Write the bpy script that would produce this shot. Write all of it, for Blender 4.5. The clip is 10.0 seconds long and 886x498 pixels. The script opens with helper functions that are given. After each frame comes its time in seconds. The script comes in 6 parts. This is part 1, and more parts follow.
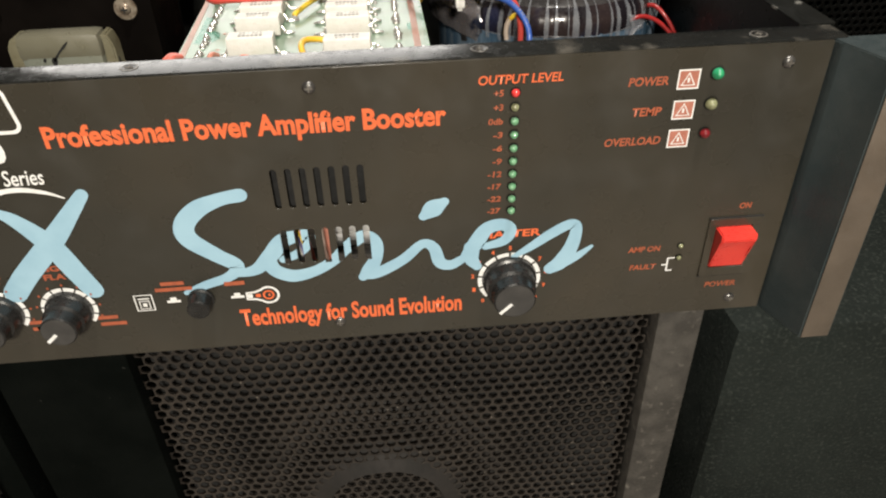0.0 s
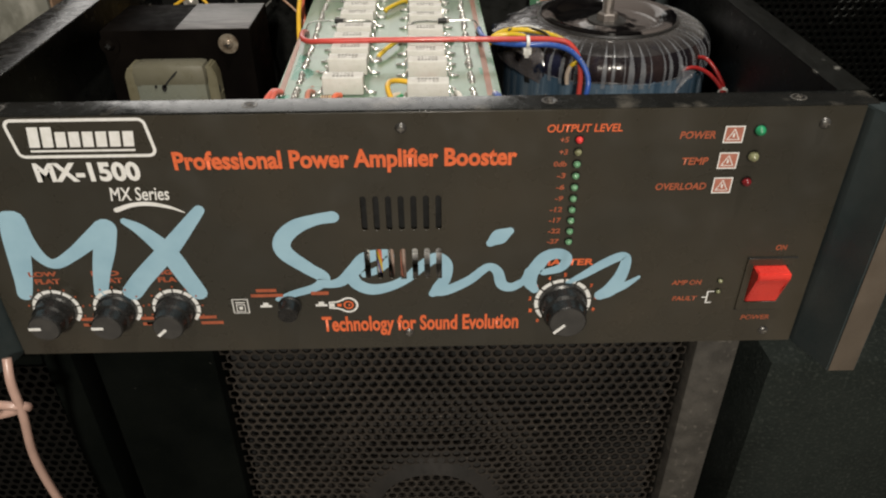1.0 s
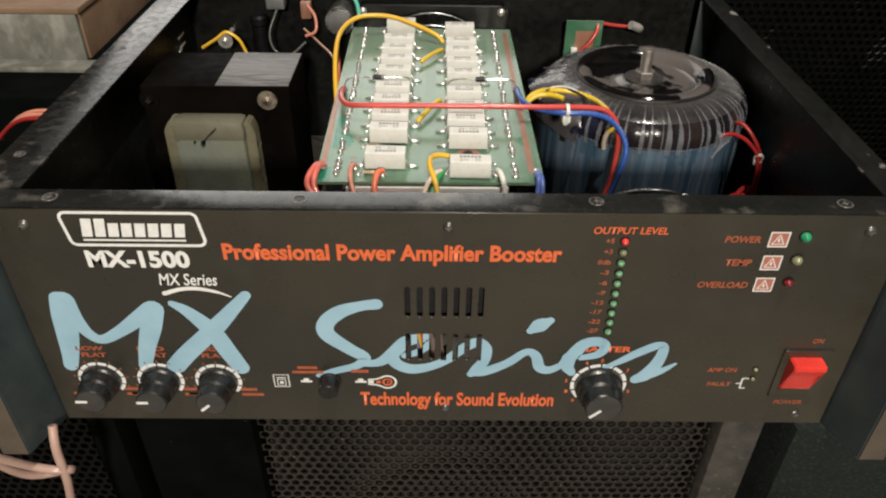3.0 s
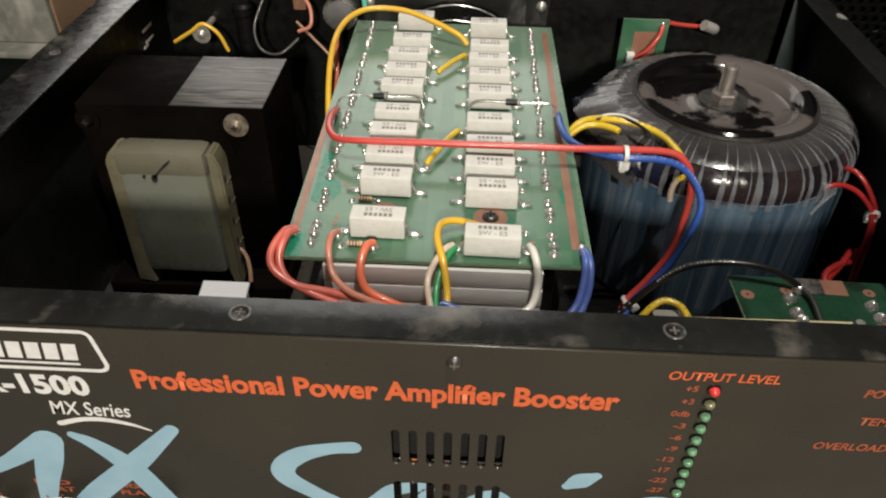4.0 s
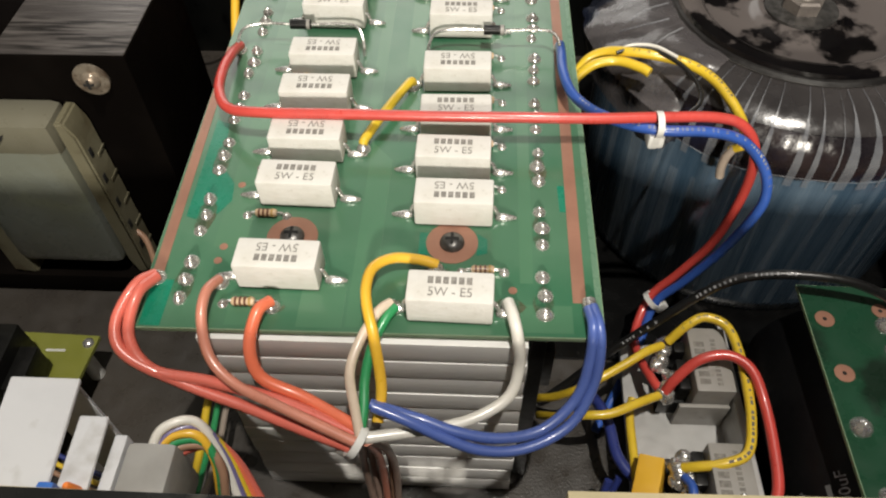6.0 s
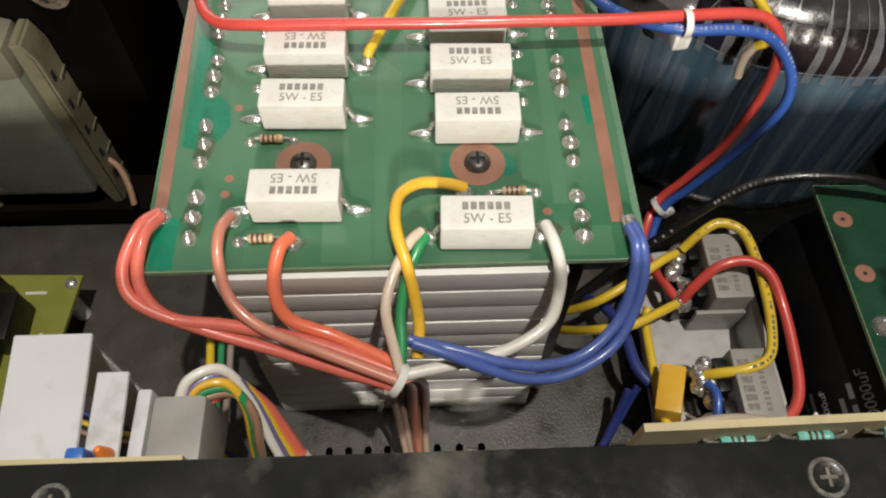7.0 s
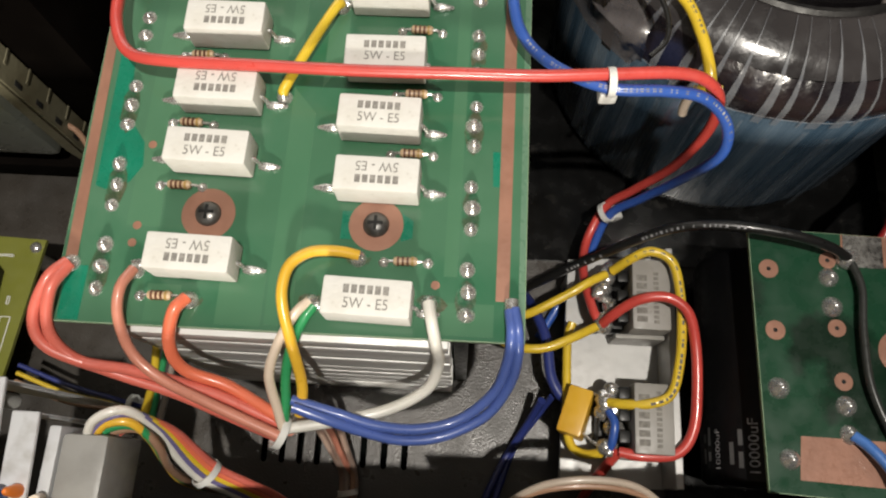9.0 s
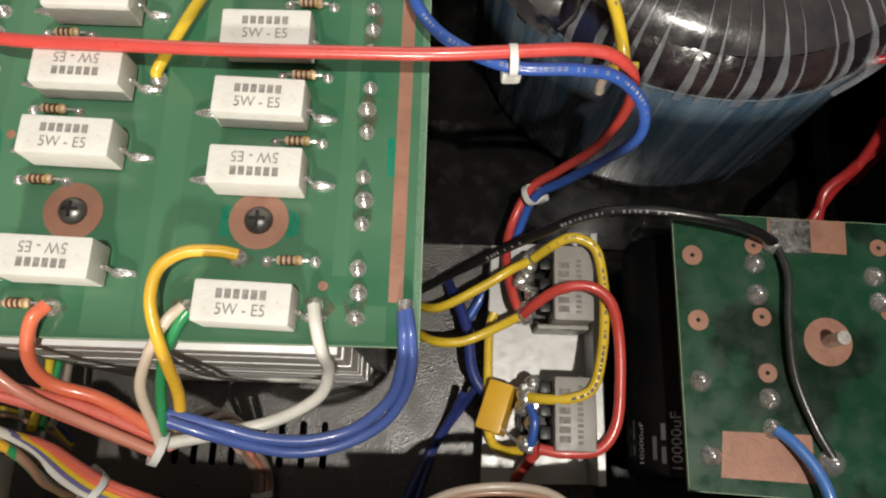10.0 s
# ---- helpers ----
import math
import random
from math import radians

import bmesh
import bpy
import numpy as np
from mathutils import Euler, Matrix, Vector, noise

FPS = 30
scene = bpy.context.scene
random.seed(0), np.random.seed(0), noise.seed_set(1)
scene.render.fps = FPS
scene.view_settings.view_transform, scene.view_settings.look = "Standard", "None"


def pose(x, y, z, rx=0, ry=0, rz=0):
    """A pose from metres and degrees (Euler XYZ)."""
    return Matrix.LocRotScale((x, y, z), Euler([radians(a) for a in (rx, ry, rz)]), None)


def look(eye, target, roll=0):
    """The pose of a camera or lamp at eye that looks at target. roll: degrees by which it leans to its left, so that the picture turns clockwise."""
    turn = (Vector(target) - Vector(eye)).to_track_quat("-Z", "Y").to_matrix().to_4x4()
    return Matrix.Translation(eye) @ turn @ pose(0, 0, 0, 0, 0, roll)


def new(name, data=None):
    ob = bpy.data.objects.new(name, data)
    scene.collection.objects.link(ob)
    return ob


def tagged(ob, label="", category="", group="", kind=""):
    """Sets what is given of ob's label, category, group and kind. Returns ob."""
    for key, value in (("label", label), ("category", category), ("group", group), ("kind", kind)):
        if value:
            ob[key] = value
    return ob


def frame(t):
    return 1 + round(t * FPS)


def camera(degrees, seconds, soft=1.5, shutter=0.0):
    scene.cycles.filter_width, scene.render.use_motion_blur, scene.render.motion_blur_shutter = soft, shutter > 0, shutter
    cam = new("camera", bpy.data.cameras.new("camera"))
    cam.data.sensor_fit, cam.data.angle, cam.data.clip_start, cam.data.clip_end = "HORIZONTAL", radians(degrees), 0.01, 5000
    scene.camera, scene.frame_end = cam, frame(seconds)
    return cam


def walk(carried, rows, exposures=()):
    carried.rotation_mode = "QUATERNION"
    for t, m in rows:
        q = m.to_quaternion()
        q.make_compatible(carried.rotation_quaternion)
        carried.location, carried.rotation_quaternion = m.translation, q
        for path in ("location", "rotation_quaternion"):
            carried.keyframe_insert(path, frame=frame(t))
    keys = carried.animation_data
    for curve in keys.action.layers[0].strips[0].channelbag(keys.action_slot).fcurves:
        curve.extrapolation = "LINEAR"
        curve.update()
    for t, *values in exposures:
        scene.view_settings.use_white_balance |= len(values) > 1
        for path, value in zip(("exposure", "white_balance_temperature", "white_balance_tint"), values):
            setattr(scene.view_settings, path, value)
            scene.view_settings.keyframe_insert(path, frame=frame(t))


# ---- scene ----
cam = camera(62.4, 10.0, soft=2.1)
PATH = [
    (0, (0.03, -0.267, 0.241), (0.151, 1.353, -0.926), -1.5),
    (0.5, (0.022, -0.282, 0.251), (0.107, 1.349, -0.904), -1.4),
    (1, (0.013, -0.299, 0.267), (0.043, 1.355, -0.857), -0.4),
    (1.5, (0.01, -0.301, 0.296), (0.017, 1.39, -0.772), 0.6),
    (2, (0.011, -0.3, 0.3), (-0.01, 1.34, -0.844), 0.1),
    (2.2, (0.01, -0.297, 0.3), (-0.015, 1.337, -0.853), -0.0),
    (3.3, (-0.007, -0.246, 0.317), (0.014, 1.355, -0.881), 0.9),
    (3.5, (-0.003, -0.222, 0.314), (-0.001, 1.365, -0.902), 0.5),
    (4, (0.002, -0.152, 0.297), (-0.06, 1.4, -0.963), 0.9),
    (4.5, (0.01, -0.104, 0.283), (-0.103, 1.38, -1.054), -0.0),
    (5, (0.025, -0.064, 0.276), (-0.16, 1.353, -1.123), -0.5),
    (5.2, (0.026, -0.053, 0.272), (-0.183, 1.318, -1.17), -0.8),
    (6.3, (0.007, -0.019, 0.275), (-0.04, 1.199, -1.311), -1.4),
    (6.5, (-0.002, -0.012, 0.276), (-0.033, 1.212, -1.305), -0.8),
    (7, (-0.003, -0.018, 0.267), (0.052, 0.991, -1.459), 1.3),
    (7.5, (-0.008, -0.017, 0.289), (0.079, 0.891, -1.49), 2.5),
    (8, (0.002, 0.009, 0.298), (0.063, 0.761, -1.555), 4.5),
    (8.5, (0.023, 0.025, 0.298), (-0.028, 0.648, -1.602), -2.7),
    (9, (0.038, 0.036, 0.297), (-0.04, 0.627, -1.612), -4.3),
    (9.5, (0.048, 0.044, 0.287), (-0.004, 0.574, -1.641), -2.3),
    (10, (0.058, 0.048, 0.284), (0.054, 0.559, -1.65), 1.5),
]
walk(cam, [(t, look(eye, target, roll)) for t, eye, target, roll in PATH],
     exposures=[(0, 0.0), (0.5, -0.15), (1.0, -0.64), (1.5, -0.54), (2.0, -0.52), (3.5, -0.38), (4.0, -0.5), (5.0, -0.28), (6.5, -0.28), (7.5, -0.32), (8.5, -0.26), (10, -0.28)])

# ---- light ----
world = bpy.data.worlds.new("world")
scene.world = world
world.use_nodes = True
world.node_tree.nodes["Background"].inputs["Color"].default_value = (0.5, 0.55, 0.62, 1)
world.node_tree.nodes["Background"].inputs["Strength"].default_value = 0.15


def area_lamp(name, eye, target, sx, sy, watts, colour):
    data = bpy.data.lights.new(name, "AREA")
    data.shape, data.size, data.size_y, data.energy, data.color = "RECTANGLE", sx, sy, watts, colour
    ob = new(name, data)
    ob.matrix_world = look(eye, target)
    return ob


# Two added, unseen fills; fixed stand-ins for a light at the camera.
area_lamp("front_fill_light", (0.08, -1.70, 0.92), (0.0, 0.0, 0.07), 0.14, 0.14, 45, (1.0, 0.93, 0.81))
area_lamp("overhead_fill_light", (0.24, -0.29, 1.92), (0.03, 0.05, 0.05), 0.032, 0.032, 37, (1.0, 0.94, 0.85))
area_lamp("window_light", (-0.45, 2.18, 1.15), (-0.4, 0.0, 1.0), 1.5, 1.76, 24, (1.0, 0.96, 0.90))


# ---- materials ----
def rgba(c):
    return (c[0], c[1], c[2], 1.0)


def surf(name, c, rough=0.5, metal=0.0, c2=None, scale=60.0, lo=0.4, hi=0.65, bump=0.0, bscale=400.0,
         coat=0.0, spec=0.5, stretch=None, c3=None, scale3=250.0, lo3=0.55, hi3=0.7, rvar=0.12, glow=0.0, alpha=1.0, crough=0.12, haze=0.0):
    """A surface with a base colour, patches of a second and specks of a third, uneven gloss and fine relief."""
    mat = bpy.data.materials.new(name)
    mat.use_nodes = True
    tree = mat.node_tree
    nodes, links = tree.nodes, tree.links
    bsdf = nodes["Principled BSDF"]
    bsdf.inputs["Metallic"].default_value = metal
    bsdf.inputs["Specular IOR Level"].default_value = spec
    bsdf.inputs["Coat Weight"].default_value = coat
    bsdf.inputs["Coat Roughness"].default_value = crough
    bsdf.inputs["Alpha"].default_value = alpha
    # Sheen gives a pale haze at low angles.
    bsdf.inputs["Sheen Weight"].default_value = haze
    bsdf.inputs["Sheen Roughness"].default_value = 0.4
    bsdf.inputs["Sheen Tint"].default_value = (1.0, 0.96, 0.9, 1.0)
    coords = nodes.new("ShaderNodeTexCoord")
    vec = coords.outputs["Object"]
    if stretch:
        mapping = nodes.new("ShaderNodeMapping")
        mapping.inputs["Scale"].default_value = stretch
        links.new(vec, mapping.inputs["Vector"])
        vec = mapping.outputs["Vector"]

    def noise_tex(sc, detail=5.0):
        n = nodes.new("ShaderNodeTexNoise")
        n.inputs["Scale"].default_value, n.inputs["Detail"].default_value = sc, detail
        links.new(vec, n.inputs["Vector"])
        return n.outputs["Fac"]

    def ramp(fac, a, b):
        r = nodes.new("ShaderNodeMapRange")
        r.inputs["From Min"].default_value, r.inputs["From Max"].default_value = a, b
        links.new(fac, r.inputs["Value"])
        return r.outputs["Result"]

    def mix(fac, a, b):
        m = nodes.new("ShaderNodeMix")
        m.data_type = "RGBA"
        links.new(fac, m.inputs["Factor"])
        for sock, v in ((m.inputs["A"], a), (m.inputs["B"], b)):
            if isinstance(v, tuple):
                sock.default_value = rgba(v)
            else:
                links.new(v, sock)
        return m.outputs["Result"]

    c2 = c2 or tuple(min(1.0, v * 1.35 + 0.004) for v in c)
    big = noise_tex(scale)
    col = mix(ramp(big, lo, hi), tuple(c), tuple(c2))
    if c3:
        col = mix(ramp(noise_tex(scale3, 8.0), lo3, hi3), col, tuple(c3))
    links.new(col, bsdf.inputs["Base Color"])
    fine = noise_tex(scale * 6.3, 6.0)
    rr = nodes.new("ShaderNodeMapRange")
    rr.inputs["To Min"].default_value, rr.inputs["To Max"].default_value = max(0.03, rough - rvar), min(1.0, rough + rvar)
    rr.inputs["From Min"].default_value, rr.inputs["From Max"].default_value = 0.3, 0.7
    links.new(fine, rr.inputs["Value"])
    links.new(rr.outputs["Result"], bsdf.inputs["Roughness"])
    if bump:
        b = nodes.new("ShaderNodeBump")
        b.inputs["Strength"].default_value, b.inputs["Distance"].default_value = bump, 0.0006
        links.new(noise_tex(bscale, 4.0), b.inputs["Height"])
        links.new(b.outputs["Normal"], bsdf.inputs["Normal"])
    if glow:
        bsdf.inputs["Emission Color"].default_value = rgba(c)
        bsdf.inputs["Emission Strength"].default_value = glow
    return mat


PANEL = surf("panel_black_paint", (0.028, 0.0262, 0.0205), 0.34, c2=(0.045, 0.038, 0.027), scale=7, bump=0.06, bscale=2600, c3=(0.035, 0.033, 0.03), lo3=0.66, hi3=0.85, spec=0.6, rvar=0.2)
STEEL_BLACK = surf("black_powder_coat", (0.0045, 0.0048, 0.0045), 0.36, c2=(0.008, 0.0085, 0.0078), scale=30, bump=0.25, bscale=1500, c3=(0.010, 0.010, 0.009), scale3=40, lo3=0.58, hi3=0.8, spec=0.25)
RIM_BLACK = surf("scuffed_black_rim", (0.007, 0.007, 0.007), 0.26, c2=(0.012, 0.0115, 0.011), scale=35, bump=0.12, bscale=900, c3=(0.12, 0.112, 0.098), scale3=70, lo3=0.57, hi3=0.76)
RIM_CHIPPED = surf("chipped_dull_black_rim", (0.0045, 0.0050, 0.0046), 0.5, c2=(0.008, 0.0085, 0.0078), scale=30, bump=0.3, bscale=700, c3=(0.26, 0.255, 0.235), scale3=75, lo3=0.66, hi3=0.72, spec=0.15, stretch=(1, 0.5, 1))
LIP_BLACK = surf("scuffed_black_lip", (0.009, 0.0098, 0.0096), 0.22, c2=(0.018, 0.019, 0.0185), scale=30, bump=0.08, bscale=900, c3=(0.15, 0.138, 0.118), scale3=42, lo3=0.57, hi3=0.76, coat=0.1, spec=0.42)
FLOOR_BLACK = surf("dusty_black_pan", (0.036, 0.032, 0.028), 0.34, c2=(0.052, 0.045, 0.038), scale=18, bump=0.3, bscale=1300, c3=(0.06, 0.053, 0.045), scale3=160, lo3=0.62, hi3=0.85, spec=0.7)
# Slate tint: cool light on the handle paint, put into the colour.
EAR = surf("slate_tinted_paint", (0.022, 0.033, 0.036), 0.5, c2=(0.036, 0.045, 0.046), scale=30, bump=0.2, bscale=900)
# Front face browner and lighter than the handle's sides.
EAR_EDGE = surf("brown_handle_front", (0.085, 0.068, 0.052), 0.5, c2=(0.11, 0.088, 0.068), scale=40, bump=0.2, bscale=900)
ORANGE_INK = surf("orange_ink", (0.76, 0.15, 0.05), 0.5, c2=(0.66, 0.125, 0.042), scale=300)
ORANGE_DIM = surf("orange_ink_fine", (0.40, 0.10, 0.045), 0.5, c2=(0.31, 0.08, 0.04), scale=300)
BLUE_INK = surf("pale_blue_ink", (0.33, 0.52, 0.64), 0.5, c2=(0.28, 0.46, 0.58), scale=60, bump=0.1, bscale=2000)
WORN_INK = surf("worn_white_print", (0.36, 0.36, 0.37), 0.6, c2=(0.16, 0.16, 0.17), scale=500)
WHITE_INK = surf("white_ink", (0.80, 0.80, 0.80), 0.5, c2=(0.72, 0.72, 0.70), scale=300)
BLACK_INK = surf("black_ink", (0.09, 0.08, 0.07), 0.7, c2=(0.15, 0.14, 0.12), scale=400)
PRINT_GREY = surf("worn_grey_print", (0.19, 0.18, 0.165), 0.7, c2=(0.30, 0.285, 0.26), scale=900)
FAINT_INK = surf("faint_black_ink", (0.15, 0.14, 0.125), 0.7, c2=(0.24, 0.225, 0.20), scale=600)
KNOB = surf("black_plastic_knob", (0.010, 0.010, 0.010), 0.32, c2=(0.016, 0.016, 0.016), scale=150, bump=0.05, bscale=900)
KNOB_CAP = surf("grey_black_knob_face", (0.035, 0.034, 0.033), 0.5, c2=(0.05, 0.048, 0.046), scale=120)
STEEL = surf("bright_zinc_steel", (0.66, 0.63, 0.58), 0.36, 0.7, c2=(0.45, 0.43, 0.40), scale=300, bump=0.1, bscale=800)
DARK_STEEL = surf("dark_steel_screw", (0.17, 0.165, 0.16), 0.38, 0.8, c2=(0.09, 0.088, 0.085), scale=300)
WASHER = surf("tarnished_brassy_washer", (0.36, 0.31, 0.25), 0.36, 0.6, c2=(0.17, 0.125, 0.09), scale=220, bump=0.25, bscale=700)
BOLT_STEEL = surf("dusty_zinc_bolt", (0.24, 0.215, 0.195), 0.5, 0.6, c2=(0.17, 0.15, 0.14), scale=200, bump=0.1)
SOLDER = surf("solder", (0.72, 0.71, 0.69), 0.25, 0.8, c2=(0.45, 0.44, 0.42), scale=260, bump=0.15, bscale=500)
RED_ROCKER = surf("red_rocker_plastic", (0.76, 0.05, 0.035), 0.35, c2=(0.66, 0.04, 0.03), scale=80, coat=0.2, bump=0.05)
LED_GREEN = surf("green_led_lens", (0.12, 0.30, 0.16), 0.2, c2=(0.20, 0.38, 0.23), scale=500, coat=0.5)
LED_CLEAR = surf("olive_led_lens", (0.17, 0.175, 0.095), 0.2, c2=(0.27, 0.275, 0.16), scale=500, coat=0.5)
LED_RED = surf("red_led_lens", (0.75, 0.05, 0.05), 0.2, c2=(0.6, 0.04, 0.04), scale=500, coat=0.5)
LED_DARKRED = surf("dark_red_led_lens", (0.14, 0.008, 0.012), 0.2, c2=(0.22, 0.014, 0.018), scale=500, coat=0.5)
LED_DEEPGREEN = surf("deep_green_led_lens", (0.015, 0.21, 0.09), 0.2, c2=(0.03, 0.30, 0.14), scale=500, coat=0.5)
BADGE_RED = surf("salmon_badge_ink", (0.44, 0.17, 0.12), 0.5, c2=(0.36, 0.13, 0.09), scale=300)

# The boards' sheen imitates a bright wall mirrored at low angles.
BOARD = surf("green_solder_mask", (0.046, 0.138, 0.074), 0.2, c2=(0.064, 0.168, 0.096), scale=22, bump=0.03, bscale=600, coat=0.4, c3=(0.018, 0.118, 0.056), scale3=16, lo3=0.52, hi3=0.66, rvar=0.06, crough=0.2, haze=0.75)
BOARD_DARK = surf("dark_green_solder_mask", (0.007, 0.043, 0.020), 0.3, c2=(0.011, 0.058, 0.029), scale=25, coat=0.1, c3=(0.004, 0.018, 0.009), scale3=34, lo3=0.54, hi3=0.60, spec=0.4, haze=0.5)
BOARD_BRIGHT = surf("bright_green_mask", (0.005, 0.18, 0.105), 0.3, c2=(0.007, 0.15, 0.085), scale=60, coat=0.35)
BOARD_TRACE = surf("green_mask_over_copper", (0.052, 0.155, 0.082), 0.2, c2=(0.070, 0.18, 0.10), scale=22, bump=0.03, bscale=600, coat=0.4, rvar=0.06, crough=0.2, haze=0.75)
BOARD_FLUX = surf("flux_stained_mask", (0.040, 0.092, 0.046), 0.3, c2=(0.075, 0.085, 0.045), scale=140, coat=0.8, bump=0.2, bscale=700, c3=(0.03, 0.13, 0.065), scale3=200, lo3=0.5, hi3=0.6)
BOARD_EDGE = surf("pale_board_edge", (0.22, 0.34, 0.20), 0.6, c2=(0.30, 0.40, 0.26), scale=200)
BOARD_MARGIN = surf("pale_green_margin", (0.10, 0.20, 0.13), 0.3, c2=(0.13, 0.23, 0.15), scale=60, coat=0.5)
BOARD_OLIVE = surf("olive_board", (0.165, 0.175, 0.026), 0.42, c2=(0.20, 0.21, 0.04), scale=40, coat=0.2)
BOARD_CREAM = surf("cream_board", (0.55, 0.47, 0.28), 0.6, c2=(0.48, 0.42, 0.25), scale=60, c3=(0.35, 0.27, 0.14), scale3=90, lo3=0.6, hi3=0.8)
COPPER = surf("lacquered_copper", (0.34, 0.17, 0.115), 0.42, 0.2, c2=(0.28, 0.14, 0.095), scale=90, coat=0.2, bump=0.1, bscale=900)
CERAMIC = surf("white_cement_ceramic", (0.68, 0.67, 0.635), 0.6, c2=(0.62, 0.605, 0.56), scale=130, bump=0.28, bscale=900, c3=(0.40, 0.37, 0.32), scale3=260, lo3=0.66, hi3=0.85, spec=0.3)
BEIGE = surf("beige_resistor", (0.55, 0.40, 0.26), 0.4, c2=(0.48, 0.34, 0.21), scale=400)
TEAL_RES = surf("turquoise_resistor", (0.16, 0.52, 0.46), 0.4, c2=(0.22, 0.58, 0.5), scale=400)
BAND_BROWN = surf("brown_band", (0.10, 0.035, 0.015), 0.4)
BAND_GOLD = surf("gold_band", (0.35, 0.22, 0.06), 0.35)
ALU = surf("dull_aluminium", (0.86, 0.85, 0.83), 0.45, 0.1, c2=(0.78, 0.77, 0.75), scale=40, bump=0.1, bscale=900, stretch=(1, 1, 6))
# Dark copy of the aluminium: shade between the fins put into the colour.
ALU_SHADED = surf("shaded_aluminium_root", (0.10, 0.10, 0.10), 0.5, 0.6, c2=(0.07, 0.07, 0.07), scale=60)
ALU_PLATE = surf("pale_aluminium_plate", (0.40, 0.40, 0.39), 0.45, 0.35, c2=(0.46, 0.455, 0.445), scale=50, c3=(0.42, 0.40, 0.37), scale3=120, lo3=0.62, hi3=0.85, bump=0.08)
WHITE_SHEET = surf("white_sheet", (0.60, 0.61, 0.63), 0.5, c2=(0.53, 0.54, 0.56), scale=40, bump=0.08, c3=(0.36, 0.35, 0.33), scale3=90, lo3=0.6, hi3=0.8)
GREY_PART = surf("grey_plastic", (0.30, 0.285, 0.265), 0.45, c2=(0.24, 0.23, 0.21), scale=60, bump=0.1, c3=(0.19, 0.17, 0.15), lo3=0.62, hi3=0.8)
POT_GREY = surf("cloudy_grey_plastic", (0.36, 0.355, 0.34), 0.42, c2=(0.26, 0.255, 0.24), scale=60, bump=0.15, coat=0.1, alpha=0.9)
BLACK_PLASTIC = surf("black_plastic", (0.005, 0.005, 0.005), 0.4, c2=(0.009, 0.009, 0.008), scale=90, bump=0.1, spec=0.3)
BLACK_SLEEVE = surf("black_capacitor_sleeve", (0.003, 0.003, 0.0035), 0.5, c2=(0.005, 0.005, 0.0055), scale=60, spec=0.2)
BLACK_SHEET = surf("scratched_black_sheet", (0.003, 0.003, 0.003), 0.22, c2=(0.005, 0.005, 0.005), scale=20, spec=0.25, bump=0.15, bscale=60, c3=(0.03, 0.028, 0.025), scale3=90, lo3=0.66, hi3=0.8)
CORE_BLACK = surf("black_varnished_core", (0.0030, 0.0024, 0.0021), 0.5, c2=(0.0055, 0.0044, 0.0038), scale=25, bump=0.04, bscale=200, c3=(0.02, 0.016, 0.013), scale3=140, lo3=0.74, hi3=0.85, spec=0.008)
CORE_BRIGHT = surf("brushed_core_laminations", (0.15, 0.137, 0.13), 0.38, 0.5, c2=(0.022, 0.020, 0.019), scale=22, lo=0.40, hi=0.62, stretch=(2.6, 34, 1), bump=0.3, bscale=30, c3=(0.085, 0.076, 0.073), scale3=6, lo3=0.46, hi3=0.62)
TAPE_MILKY = surf("milky_bluish_tape", (0.185, 0.205, 0.19), 0.32, c2=(0.155, 0.165, 0.135), scale=24, bump=0.25, bscale=120, coat=0.45, c3=(0.145, 0.138, 0.092), scale3=22, lo3=0.56, hi3=0.76)
PAPER = surf("yellowed_winding_paper", (0.165, 0.158, 0.122), 0.36, c2=(0.135, 0.128, 0.092), scale=25, bump=0.2, bscale=150, coat=0.35, c3=(0.10, 0.09, 0.056), scale3=40, lo3=0.6, hi3=0.82)
BOBBIN = surf("aged_cream_bobbin", (0.16, 0.148, 0.098), 0.45, c2=(0.125, 0.113, 0.07), scale=40, bump=0.3, c3=(0.075, 0.054, 0.028), scale3=80, lo3=0.58, hi3=0.76)
FOIL_BLUE = surf("blue_winding_film", (0.034, 0.064, 0.100), 0.26, c2=(0.105, 0.15, 0.20), scale=24, lo=0.40, hi=0.72, stretch=(6, 6, 0.3), coat=0.5, bump=0.35, bscale=40, c3=(0.02, 0.04, 0.06), scale3=10, lo3=0.54, hi3=0.66)
WINDING = surf("dark_winding_under_film", (0.0095, 0.0078, 0.010), 0.24, c2=(0.026, 0.018, 0.018), scale=60, coat=0.2, bump=1.0, bscale=110, c3=(0.012, 0.014, 0.032), scale3=40, lo3=0.55, hi3=0.7, spec=0.25)
FILM_STRIP = surf("milky_film_strip", (0.38, 0.40, 0.43), 0.25, c2=(0.20, 0.21, 0.24), scale=70, coat=0.3, bump=0.3, alpha=0.36)
FILM_FAINT = surf("faint_film_fold", (0.30, 0.36, 0.42), 0.3, c2=(0.18, 0.22, 0.27), scale=40, coat=0.3, stretch=(3, 3, 0.4), alpha=0.22)
FILM_CLEAR = surf("crumpled_clear_film", (0.105, 0.096, 0.098), 0.24, c2=(0.075, 0.069, 0.072), scale=22, coat=0.5, bump=0.7, bscale=90, c3=(0.012, 0.016, 0.032), scale3=20, lo3=0.565, hi3=0.585, alpha=0.74)
DISC = surf("dusty_black_dish", (0.0025, 0.0022, 0.0026), 0.14, c2=(0.005, 0.0045, 0.005), scale=30, c3=(0.105, 0.092, 0.088), scale3=19, lo3=0.485, hi3=0.51, spec=0.4, rvar=0.08)
